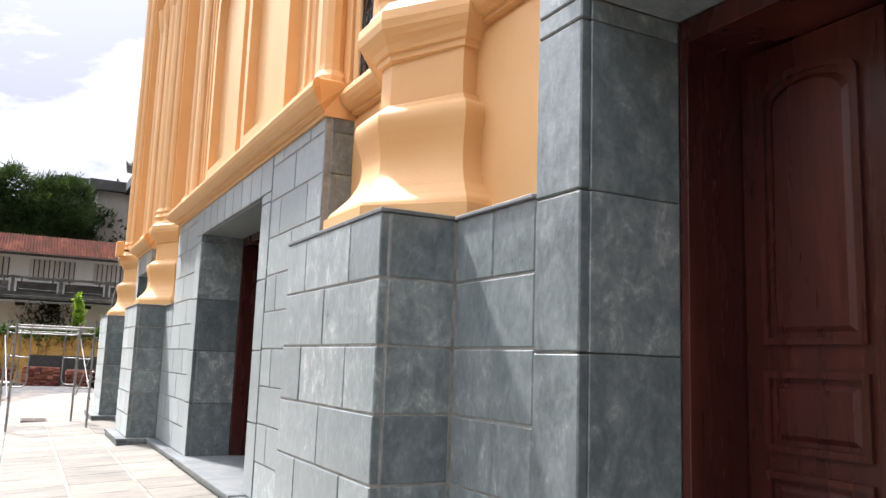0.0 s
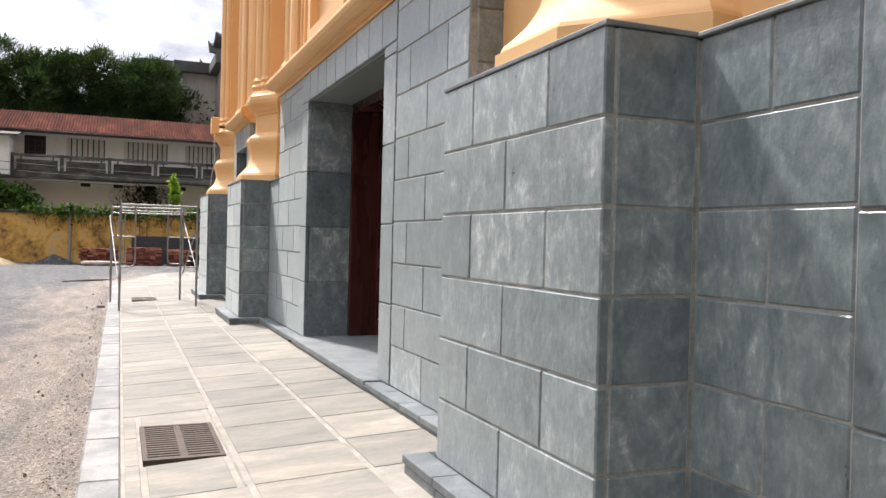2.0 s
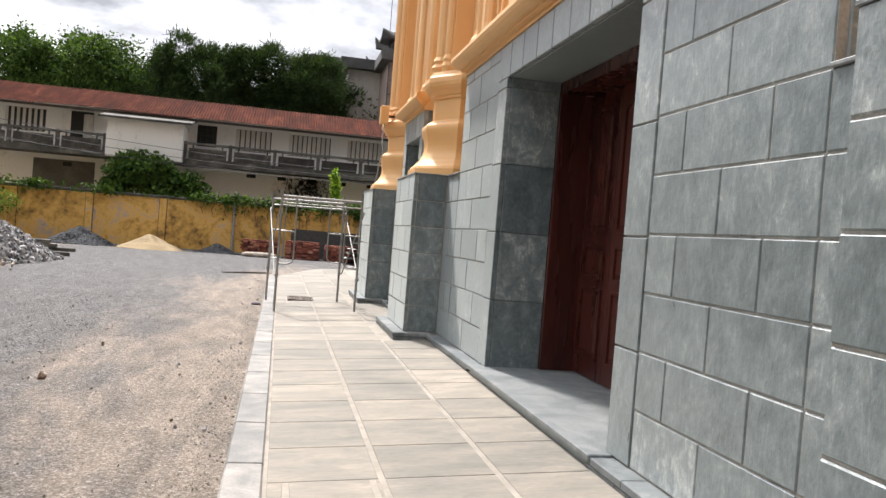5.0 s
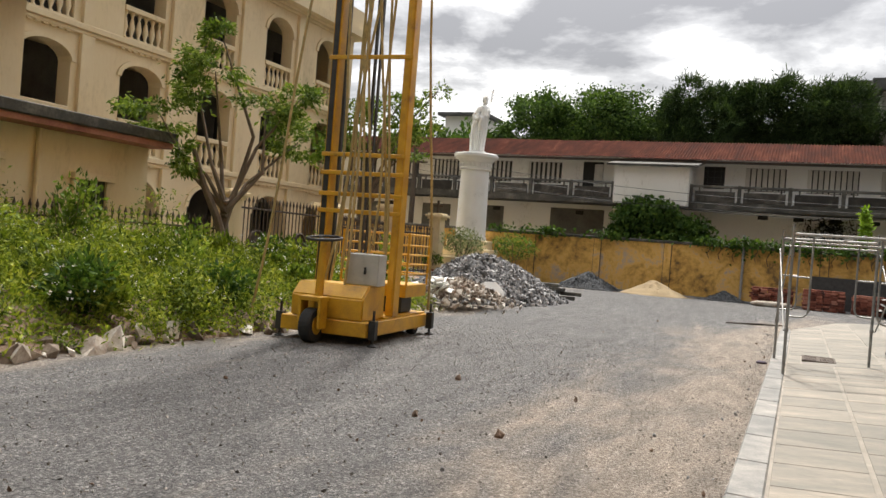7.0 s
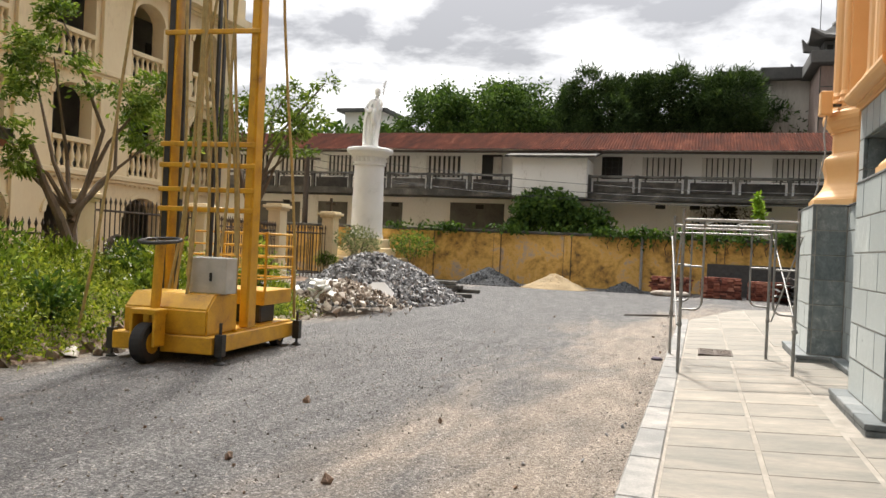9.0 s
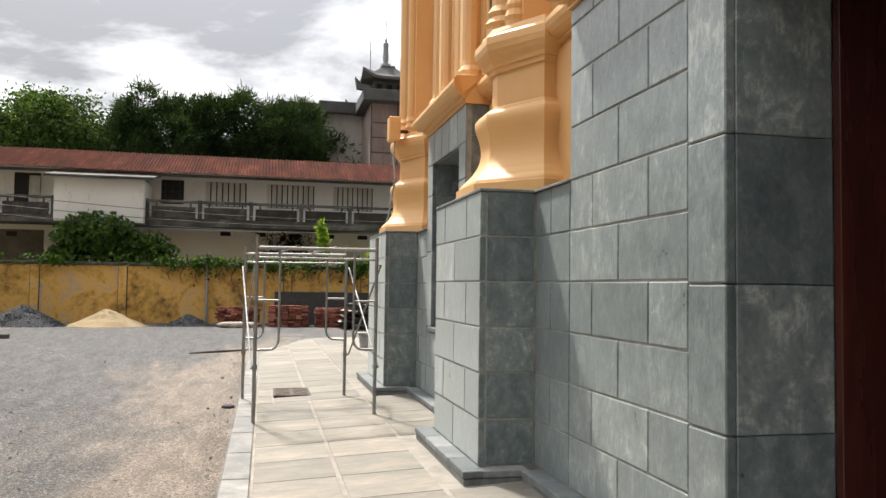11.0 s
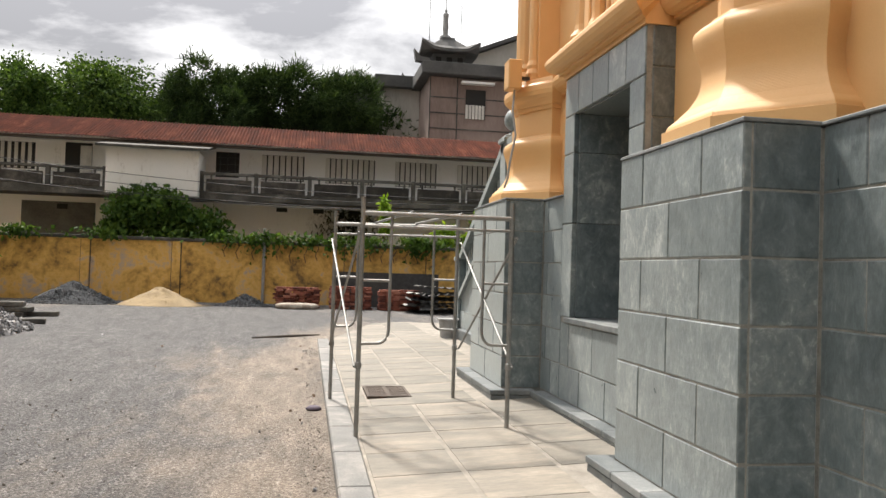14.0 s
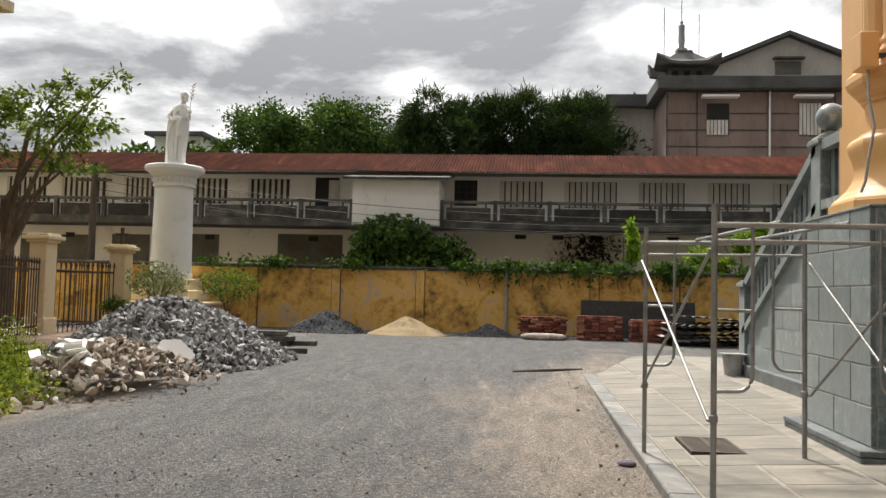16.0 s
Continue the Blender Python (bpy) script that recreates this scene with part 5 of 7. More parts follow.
# mantle over the back and one shoulder
bent(sb, [(-0.06, -0.02, 1.74), (-0.2, 0.02, 1.5), (-0.24, 0.03, 1.1), (-0.25, 0.02, 0.6), (-0.24, 0.02, 0.06)], lambda u: 0.075 + 0.02 * u, 8)
bent(sb, [(0.2, -0.14, 1.78), (0.05, -0.23, 1.45), (-0.1, -0.25, 1.1), (-0.16, -0.24, 0.6), (-0.12, -0.24, 0.1)], lambda u: 0.05 + 0.02 * math.sin(6 * u), 7)
for x0, x1, w in ((0.0, 0.04, 0.035), (0.1, 0.14, 0.04), (0.2, 0.2, 0.03)):
    bent(sb, [(x1, -0.22, 1.0), (x0 + 0.02, -0.245, 0.6), (x0, -0.24, 0.06)], w, 6)
# one arm across the body, the other raised to the staff
bent(sb, [(-0.1, -0.06, 1.7), (-0.17, -0.15, 1.45), (-0.02, -0.27, 1.3), (0.16, -0.31, 1.32), (0.24, -0.3, 1.36)], lambda u: 0.09 - 0.035 * u, 8)
bent(sb, [(0.34, -0.05, 1.7), (0.4, -0.12, 1.46), (0.44, -0.22, 1.36), (0.49, -0.25, 1.56), (0.5, -0.26, 1.64)], lambda u: 0.085 - 0.035 * u, 8)
# bundle held before the waist
bent(sb, [(0.2, -0.25, 0.86), (0.2, -0.31, 1.05), (0.22, -0.32, 1.25), (0.25, -0.3, 1.4)], lambda u: 0.095 - 0.03 * u, 8)
lathe(sb, [(0.01, 0), (0.06, 0.03), (0.07, 0.09), (0.01, 0.15)], 10, (0.16, -0.31, 1.3))
# flowering staff
tube(sb, (0.3, -0.25, 0.12), (0.56, -0.27, 2.2), 0.014)
for k in range(9):
    z = 1.95 + 0.055 * k
    side = -1 if k % 2 else 1
    x = 0.3 + 0.125 * (z - 0.12)
    tube(sb, (x, -0.27, z), (x + side * 0.09, -0.27 + 0.03 * (k % 3 - 1), z + 0.09), 0.022, 0.006, 5)
tube(sb, (0.56, -0.27, 2.2), (0.6, -0.27, 2.48), 0.016, 0.006)
lathe(sb, [(0.34, -0.06), (0.36, 0.0), (0.33, 0.05)], 16, (0.02, 0, 0.0))
st = finish("statue", sb, M_WHITE, None, True)
st.location = (SX, SY, 5.24)
st.scale = (1.06, 1.06, 1.04)
tagged(st, "white robed statue holding a sprig, on a column", "statue")

# pots with shrubs at the pedestal
for (px, py, s, mat, lab) in ((-11.95, 33.0, 1.15, M_FLOWER, "pale flowering shrub before the statue pedestal"), (-10.2, 34.0, 1.1, M_LEAF, "light green shrub in a clay pot"), (-13.3, 33.2, 0.55, M_LEAF, "small green potted shrub")):
    th = thing("potted_shrub", lab, "plant", (px, py, ground_z(py)))
    bm = bmesh.new()
    lathe(bm, [(0.2 * s, 0), (0.3 * s, 0.35 * s), (0.34 * s, 0.4 * s), (0.34 * s, 0.46 * s), (0.28 * s, 0.46 * s), (0.26 * s, 0.4 * s)], 16)
    part("pot", bm, M_BRICK if mat is M_LEAF else M_CREAM, th)
    r = np.random.default_rng(int(px * 10) + 500)
    for k in range(9):
        a = 2 * math.pi * k / 9
        bm = bmesh.new()
        bent(bm, [(0, 0, 0.4 * s), (0.2 * s * math.cos(a), 0.2 * s * math.sin(a), 0.85 * s), (0.5 * s * math.cos(a), 0.5 * s * math.sin(a), 1.35 * s)], 0.012, 5)
        part("stem", bm, M_BARK, th)
    leaf_mesh("foliage", crown_points(r, (0, 0, 1.25 * s), (0.85 * s, 0.7 * s, 0.5 * s), int(900 * s), 0.15), 0.14, mat, th, 60, 0.1, 0.35)

# ---------------------------------------------------------------- railings with posts
def gate_post(x, y, h, cross=False):
    th = thing("gate_post", "ochre rendered post with a moulded cap", "post", (x, y, 0.0), group="railing posts")
    part("shaft", boxed(((-0.24, -0.24, 0), (0.24, 0.24, h)), ((-0.29, -0.29, 0), (0.29, 0.29, 0.5)), bevel=0.015), M_CREAM, th)
    part("cap", boxed(((-0.3, -0.3, h), (0.3, 0.3, h + 0.08)), ((-0.38, -0.38, h + 0.08), (0.38, 0.38, h + 0.18)), ((-0.3, -0.3, h + 0.18), (0.3, 0.3, h + 0.24)), bevel=0.015), M_CREAM, th)
    if cross:
        part("cross", boxed(((-0.04, -0.04, h + 0.24), (0.04, 0.04, h + 0.75)), ((-0.2, -0.035, h + 0.5), (0.2, 0.035, h + 0.58))), M_IRON, th, "small iron cross")


def railing(p, q, h):
    th = thing("railing", "rusty spear-topped iron railing", "railing", group="iron railings")
    p, q = Vector(p), Vector(q)
    n = int((q - p).length / 0.16)
    bar = None
    for k in range(n + 1):
        c = p.lerp(q, k / n)
        if bar is None:
            bm = bmesh.new()
            tube(bm, (0, 0, 0), (0, 0, h - 0.12), 0.016, n=5)
            tube(bm, (0, 0, h - 0.12), (0, 0, h - 0.06), 0.016, 0.035, 5)
            tube(bm, (0, 0, h - 0.06), (0, 0, h + 0.06), 0.035, 0.003, 5)
            bar = part("bar", bm, M_IRON, th)
            bar.location = c
        else:
            o = new("bar", bar.data)
            o.parent = th
            o.location = c
    for z in (0.3, h - 0.25):
        bm = bmesh.new()
        tube(bm, p + Vector((0, 0, z)), q + Vector((0, 0, z)), 0.025, n=6)
        part("rail", bm, M_IRON, th)


for a in ((-12.2, 19.4, 2.05, False), (-13.9, 30.5, 2.45, False), (-13.3, 33.4, 2.35, True), (-12.4, 24.0, 2.05, False)):
    gate_post(*a)
railing((-12.1, 15.5, 0.4), (-12.15, 19.1, 0.4), 1.2)
railing((-12.25, 19.8, 0.1), (-12.4, 23.7, 0.1), 2.05)
for my in (20.6, 22.4):
    md = thing("medallion", "dark oval iron medallion fixed to the railing", "medallion", group="railing medallions")
    bm = bmesh.new()
    prism(bm, [(my + 0.3 * math.cos(a), 0.95 + 0.42 * math.sin(a)) for a in (2 * math.pi * k / 28 for k in range(28))], "x", -12.235 - 0.05, -12.235 + 0.03)
    part("plate", bm, M_IRON, md)
    bm = bmesh.new()
    bent(bm, [(-12.19, my + 0.3 * math.cos(a), 0.95 + 0.42 * math.sin(a)) for a in np.linspace(0, 2 * math.pi, 29)], 0.03, 6)
    part("rim", bm, M_IRON, md)
railing((-12.5, 24.3, 0.0), (-13.8, 30.2, 0.0), 2.0)
railing((-13.85, 30.8, 0.0), (-13.35, 33.1, 0.0), 2.0)
railing((-20.0, 33.3, 0.0), (-13.45, 33.25, 0.0), 2.0)
railing((-12.9, 6.0, 0.6), (-12.9, 15.3, 0.6), 1.0)

# ---------------------------------------------------------------- old cream building
BX = -17.0
ob_ = thing("arcaded_building", "old cream three-storey building with arches and balustrades", "building", (BX, 0, 0))
BZ = [0.0, 3.12, 6.17, 9.3]
wins = [20.47 + 3.05 * k for k in range(-5, 4)]
# pierced front: piers and spandrels round each opening
for lv, (z0, z1) in enumerate(zip(BZ, BZ[1:])):
    for k, w in enumerate(wins):
        a, b = w - 0.8, w + 2.25
        o0, o1 = (w, w + 1.47) if lv else (w - 0.15, w + 1.62)
        zb = z0 + (0.12 if lv else -0.2)
        ztop = z1 - 0.55
        part("pier", boxed(((-0.45, a, z0 - 0.001), (0.0, o0, z1))), M_CREAM, ob_)
        part("pier", boxed(((-0.45, o1, z0 - 0.001), (0.0, b, z1))), M_CREAM, ob_)
        bm = bmesh.new()
        rise = 0.55 if lv == 2 else 0.65 if lv == 0 else 0.4
        head = [(o0, z1), (o0, ztop - rise)] + [((o0 + o1) / 2 - (o1 - o0) / 2 * math.cos(math.pi * i / 10), ztop - rise + rise * math.sin(math.pi * i / 10)) for i in range(1, 10)] + [(o1, ztop - rise), (o1, z1)]
        prism(bm, head, "x", -0.45, 0.0)
        part("arch", bm, M_CREAM, ob_)
        bm = bmesh.new()
        outer = [((o0 + o1) / 2 - ((o1 - o0) / 2 + 0.13) * math.cos(math.pi * i / 12), ztop - rise + (rise + 0.13) * math.sin(math.pi * i / 12)) for i in range(13)]
        inner = [((o0 + o1) / 2 - ((o1 - o0) / 2) * math.cos(math.pi * i / 12), ztop - rise + rise * math.sin(math.pi * i / 12)) for i in range(13)]
        prism(bm, outer + inner[::-1], "x", 0.001, 0.06)
        part("arch_moulding", bm, M_CREAM, ob_)
        if lv:
            hz = z0 + 0.12
            part("balcony_sill", boxed(((-0.4, o0, z0), (0.1, o1, hz)), bevel=0.01), M_CREAM, ob_)
            part("balustrade_rail", boxed(((-0.25, o0, hz + 0.72), (0.04, o1, hz + 0.86)), bevel=0.015), M_CREAM, ob_)
            for j in range(6):
                bm = bmesh.new()
                lathe(bm, [(0.06, 0), (0.06, 0.06), (0.035, 0.1), (0.085, 0.3), (0.05, 0.5), (0.03, 0.58), (0.06, 0.66), (0.06, 0.72)], 8, (-0.1, o0 + (o1 - o0) * (j + 0.5) / 6, hz))
                part("baluster", bm, M_CREAM, ob_, smooth=True)
            for j in range(7):
                part("dentil", boxed(((0.0, o0 - 0.1 + 0.22 * j, z0 - 0.24), (0.08, o0 + 0.02 + 0.22 * j, z0 - 0.1))), M_CREAM, ob_)
        part("pilaster_strip", boxed(((0.001, b - 0.58, z0), (0.12, b - 0.18, z1 - 0.2)), bevel=0.01), M_CREAM, ob_)
    part("string_course", boxed(((0.0, wins[0] - 1.0, z1 - 0.1), (0.16, wins[-1] + 2.2, z1 + 0.06)), ((0.0, wins[0] - 1.0, z1 - 0.2), (0.1, wins[-1] + 2.2, z1 - 0.1)), bevel=0.02), M_CREAM, ob_)
# inner wall coloured dark for the shade behind the arches
part("inner_wall", boxed(((-2.6, wins[0] - 0.9, -0.2), (-2.4, wins[-1] + 2.1, 9.3))), M_NICHE_SHADE, ob_)
for z in BZ[1:]:
    part("floor_slab", boxed(((-2.4, wins[0] - 0.9, z - 0.15), (-0.451, wins[-1] + 2.1, z))), M_CREAM, ob_)
for lv in range(3):
    for w in wins:
        part("inner_door", boxed(((-2.4, w + 0.5, BZ[lv] + 0.0), (-2.37, w + 1.35, BZ[lv] + 2.2))), M_DARK, ob_)
part("end_wall", boxed(((-9, wins[-1] + 2.19, -0.2), (0.0, wins[-1] + 2.5, 9.3))), M_CREAM, ob_)
part("roof", boxed(((-9.3, wins[0] - 1.4, 9.3), (0.5, wins[-1] + 2.9, 9.6)), ((-9.0, wins[0] - 1.2, 9.6), (0.3, wins[-1] + 2.7, 10.4))), M_CREAM, ob_)
part("annex_body", boxed(((-9.0, -6, -0.2), (-2.6, wins[0] - 0.9, 9.0))), M_CREAM, ob_)

# annex with flat roof slab
ax = thing("annex", "single-storey cream annex with a mouldy flat roof", "building", (0, 0, 0))
part("wall", boxed(((-16.9, -2, -0.1), (-13.2, 17.9, 2.985))), M_CREAM, ax)
part("roof_slab", boxed(((-16.9, -2.3, 2.985), (-12.6, 18.0, 3.11)), bevel=0.01), M_SALMON, ax, "red-painted slab edge")
part("parapet", boxed(((-16.9, -2.3, 3.111), (-12.52, 18.05, 3.33)), bevel=0.02), M_CONC, ax)
for (a, b, z0, z1) in ((11.6, 14.25, 1.55, 2.3), (5.6, 8.2, 1.55, 2.3), (16.05, 16.75, 1.6, 2.12)):
    w = part("window", boxed(((-13.21, a, z0), (-13.18, b, z1))), M_DARK, ax)
    part("window_frame", boxed(((-13.2, a - 0.15, z1), (-13.05, b + 0.15, z1 + 0.14)), ((-13.2, a - 0.12, z0), (-13.12, a, z1)), ((-13.2, b, z0), (-13.12, b + 0.12, z1)), bevel=0.01), M_CREAM, w)
    for k in range(int((b - a) / 0.14)):
        part("window_bar", boxed(((-13.12, a + 0.14 * k, z0), (-13.10, a + 0.14 * k + 0.02, z1))), M_BOX, w)
bm = bmesh.new()
tube(bm, (-13.12, 15.1, 0.3), (-13.12, 15.1, 2.98), 0.05, n=8)
part("down_pipe", bm, M_CREAM, ax)
bl = thing("corner_balcony", "projecting balcony with dark iron railing", "balcony")
part("slab", boxed(((-17.0, 9.0, 6.0), (-13.9, 16.6, 6.25)), bevel=0.02), M_RUST, bl)
part("wall", boxed(((-17.0, 9.0, 3.4), (-15.2, 16.2, 6.0))), M_CREAM, bl)
for k in range(44):
    part("bar", boxed(((-13.97, 9.1 + 0.17 * k, 6.25), (-13.94, 9.13 + 0.17 * k, 7.1))), M_STEEL, bl)
part("rail", boxed(((-13.99, 9.0, 7.1), (-13.92, 16.6, 7.16))), M_STEEL, bl)

# ---------------------------------------------------------------- tower block, gable and flank
tb = thing("pink_building", "tall pinkish-grey rendered building with dark eaves", "building", (5.6, 52, 0))
part("wall", boxed(((0, 0, -0.1), (12, 8, 11.9))), M_PINK, tb)
for z in (8.4, 9.1, 9.95, 10.8):
    part("groove", boxed(((0, -0.03, z - 0.03), (12, -0.001, z + 0.03))), M_CONC, tb)
for x in (0.0, 1.5, 5.0, 8.2):
    part("groove", boxed(((x, -0.04, 7.5), (x + 0.06, -0.0015, 11.9))), M_CONC, tb)
part("eave", boxed(((-0.5, -0.6, 11.95), (12.5, 8, 12.6)), bevel=0.03), M_GREYB, tb)
for x0, z0 in ((2.0, 9.7), (6.5, 9.7)):
    w = part("window", boxed(((x0, -0.06, z0), (x0 + 1.1, -0.0445, z0 + 1.6))), M_DARK, tb)
    for k in range(6):
        part("shutter_slat", boxed(((x0 + 0.18 * k, -0.1, z0), (x0 + 0.18 * k + 0.14, -0.061, z0 + (0.75 if x0 < 5 else 1.6)))), M_SHUTTER, w)
    part("canopy", boxed(((x0 - 0.3, -0.5, z0 + 1.85), (x0 + 1.5, -0.045, z0 + 1.97))), M_OLDWHITE, w)
bm = bmesh.new()
tube(bm, (5.05, -0.15, 0), (5.05, -0.15, 11.9), 0.05)
part("down_pipe", bm, M_OLDWHITE, tb)
part("lantern", boxed(((0.2, 0.4, 12.6), (2.0, 2.4, 13.3))), M_GREYB, tb)
for k in range(3):
    part("lantern_window", boxed(((0.35 + 0.6 * k, 0.37, 12.8), (0.65 + 0.6 * k, 0.399, 13.1))), M_DARK, tb)
bm = bmesh.new()
secs = []
for h, r, lift in ((13.3, 1.62, 0.45), (13.45, 1.62, 0.45), (13.75, 0.95, 0.05), (14.25, 0.42, 0.0), (14.4, 0.38, 0.0)):
    ring = []
    for k in range(24):
        a = 2 * math.pi * k / 24 + math.pi / 4
        c = max(abs(math.cos(a)), abs(math.sin(a)))
        corner = max(0.0, (1 / c - 1) / 0.414)
        ring.append((1.1 + r * math.cos(a) / c, 1.4 + r * math.sin(a) / c, h + lift * corner ** 2))
    secs.append(ring)
loft(bm, secs)
part("pagoda_roof", bm, M_GREYB, tb)
bm = bmesh.new()
lathe(bm, [(0.34, 14.4), (0.3, 14.55), (0.14, 14.6), (0.17, 15.0), (0.15, 15.5), (0.17, 15.8), (0.07, 15.9), (0.09, 16.0), (0.02, 16.12)], 10, (1.0, 1.4, 0))
part("finial_figure", bm, M_BLUEGREY, tb)
for x, t in ((0.1, 16.8), (1.9, 16.4), (1.0, 17.2)):
    bm = bmesh.new()
    tube(bm, (x, 1.4, 14.2 if x == 1.0 else 13.4), (x, 1.4, t), 0.02, n=5)
    part("antenna", bm, M_STEEL, tb)
for x, y, z in ((-0.6, 0.0, 12.5), (-0.6, 5.5, 12.5)):
    bm = bmesh.new()
    prism(bm, [(x - 0.35, z + 0.75), (x - 0.25, z + 0.1), (x + 0.5, z), (x + 0.5, z + 0.3), (x, z + 0.35)], "y", y - 0.4, y)
    part("eave_horn", bm, M_GREYB, tb)
fk = thing("flank_building", "grey concrete flank with dark windows and creeper", "building", (2.6, 56, 0))
part("wall", boxed(((0.9, 0, -0.1), (3.0, 10, 12.0))), M_GABLE, fk)
part("eave", boxed(((0.3, -0.5, 12.0), (3.3, 10.3, 12.7)), bevel=0.03), M_GREYB, fk)
for k in range(3):
    part("window", boxed(((0.86, 0.8 + 3 * k, 9.2), (0.9, 2.4 + 3 * k, 10.8))), M_DARK, fk)
    part("canopy", boxed(((0.2, 0.6 + 3 * k, 11.0), (0.899, 2.6 + 3 * k, 11.15))), M_GREYB, fk)
part("water_tank", boxed(((-1.5, 4, 8.0), (0.6, 7.0, 12.9)), ((-1.7, 3.8, 12.9), (0.75, 7.2, 13.5)), bevel=0.03), M_GREYB, fk)
gl = thing("gable_house", "stained pale gable wall behind the pink building", "house", (14.1, 60, 0))
bm = bmesh.new()
prism(bm, [(-6.5, 0), (6.5, 0), (6.5, 14.6), (0, 17.3), (-6.5, 14.6)], "y", 0, 6)
part("wall", bm, M_GABLE, gl)
for s in (-1, 1):
    bm = bmesh.new()
    prism(bm, [(0, 17.35), (s * 6.9, 14.5), (s * 6.9, 14.75), (0, 17.6)], "y", -0.4, 6.4)
    part("roof", bm, M_GREYB, gl)
part("window", boxed(((-0.75, -0.05, 14.6), (0.75, -0.001, 15.8))), M_NICHE_SHADE, gl)
part("canopy", boxed(((-0.9, -0.4, 15.9), (0.9, -0.001, 16.0))), M_CONC, gl)
sm = thing("small_roof_house", "small pale rooftop room behind the trees", "house", (-26.5, 62, 0))
part("wall", boxed(((0, 0, -0.1), (3.2, 3, 11.5))), M_OLDWHITE, sm)
part("roof", boxed(((-0.5, -0.5, 11.5), (3.6, 3.4, 11.75))), M_GREYB, sm)

# ---------------------------------------------------------------- heaps and materials in the yard
heap("gravel_heap", (-7.35, 34.6, 0.02), 1.55, 0.9, 0.78, M_GRAVEL, "heap of dark blue-grey gravel by the yellow wall", "gravel heap", 2)
heap("sand_heap", (-4.85, 34.4, 0.02), 1.5, 0.9, 0.66, M_SAND, "heap of buff sand by the yellow wall", "sand heap", 3)
heap("gravel_heap", (-2.45, 34.9, 0.02), 1.0, 0.6, 0.5, M_GRAVEL, "small grey gravel heap by the brick stacks", "gravel heap", 4)
rh = np.random.default_rng(61)
for gname, (gx, gy), (grx, gry), gh, gmat, gk, gs in (("gravel_heap", (-7.35, 34.6), (1.55, 0.9), 0.78, M_ROCK, 2600, 0.028), ("sand_heap", (-4.85, 34.4), (1.5, 0.9), 0.66, M_SAND, 900, 0.016), ("gravel_heap.001", (-2.45, 34.9), (1.0, 0.6), 0.5, M_ROCK, 1300, 0.028)):
    u, a = np.sqrt(rh.uniform(0, 1.05, gk)), rh.uniform(0, 2 * math.pi, gk)
    hp_ = np.stack([grx * u * np.cos(a), gry * u * np.sin(a), gh * np.maximum(1 - u, 0) ** 1.05], 1) + rh.normal(size=(gk, 3)) * 0.012
    hp_[:, 2] = np.maximum(hp_[:, 2], ground_z(gy) - 0.02)
    tagged(stones_mesh("heap_gravel", hp_, gs * rh.uniform(0.5, 1.2, gk), M_DARKCHIP if gmat is M_ROCK else gmat, bpy.data.objects[gname], 62, 0.8), kind="stuff")
rr = np.random.default_rng(12)


def rubble_z(x, y):
    u = math.hypot((x + 8.2) / 2.2, (y - 25.8) / 2.8)
    return ground_z(y) + max(0, 1.12 * (1 - u ** 1.4)) * (1 + 0.2 * noise.noise((x, y, 5)))


verts, faces = [], []
for j in range(31):
    for i in range(31):
        x, y = -11.8 + 6.2 * i / 30, 22.4 + 7.2 * j / 30
        verts.append((x, y, rubble_z(x, y) - 0.12))
for j in range(30):
    for i in range(30):
        a = j * 31 + i
        faces.append((a, a + 1, a + 32, a + 31))
rub = tagged(mesh_from("rubble_heap", verts, faces, M_GRAVEL, smooth=True), "tall heap of grey crushed stone rubble", "rubble heap", kind="stuff")
P = []
while len(P) < 7500:
    x, y = rr.uniform(-11.6, -5.8), rr.uniform(22.6, 29.4)
    if math.hypot((x + 8.2) / 2.25, (y - 25.8) / 2.85) < 1.0 + rr.normal() * 0.04:
        P.append((x, y, rubble_z(x, y) + rr.uniform(-0.04, 0.05)))
tagged(stones_mesh("rubble_stones", np.array(P), rr.uniform(0.04, 0.1, len(P)), M_ROCK, rub, 13, 0.8), kind="stuff")

Q = []
while len(Q) < 1700:
    x, y = rr.normal(-7.35, 0.5), rr.normal(22.1, 0.65)
    d = math.hypot((x + 7.35) / 1.3, (y - 22.1) / 1.6)
    if d < 1.3:
        Q.append((x, y, -0.08 + 0.62 * max(0, 1 - d * 0.8) + rr.uniform(0, 0.12)))
deb = tagged(stones_mesh("builders_debris", np.array(Q), rr.uniform(0.02, 0.05, len(Q)) * rr.choice([1, 1, 1.4, 2.2], len(Q)), M_DEBRIS, None, 14, 0.5), "spilled pale plaster and brick debris", "debris", kind="stuff")
for k in range(34):
    x, y = rr.normal(-7.35, 0.45), rr.normal(22.1, 0.55)
    bm = boxed(((-0.5, -0.35, -0.012), (0.5, 0.35, 0.012)))
    s = rr.uniform(0.18, 0.42)
    for v in bm.verts:
        v.co.x, v.co.y = v.co.x * s * rr.uniform(0.8, 1.2), v.co.y * s
    o = finish("broken_board", bm, M_WHITE)
    o.matrix_basis = pose(x, y, 0.25 + 0.3 * max(0, 1 - abs(x + 7.8)), rr.uniform(-40, 40), rr.uniform(-40, 40), rr.uniform(0, 180))
    tagged(o, "broken piece of white board on the debris", "board", group="broken boards")
pan = finish("plasterboard", prism(bmesh.new(), [(-0.5, -0.3), (0.4, -0.38), (0.55, 0.05), (0.1, 0.4), (-0.35, 0.28)], "z", -0.015, 0.015), M_WHITE)
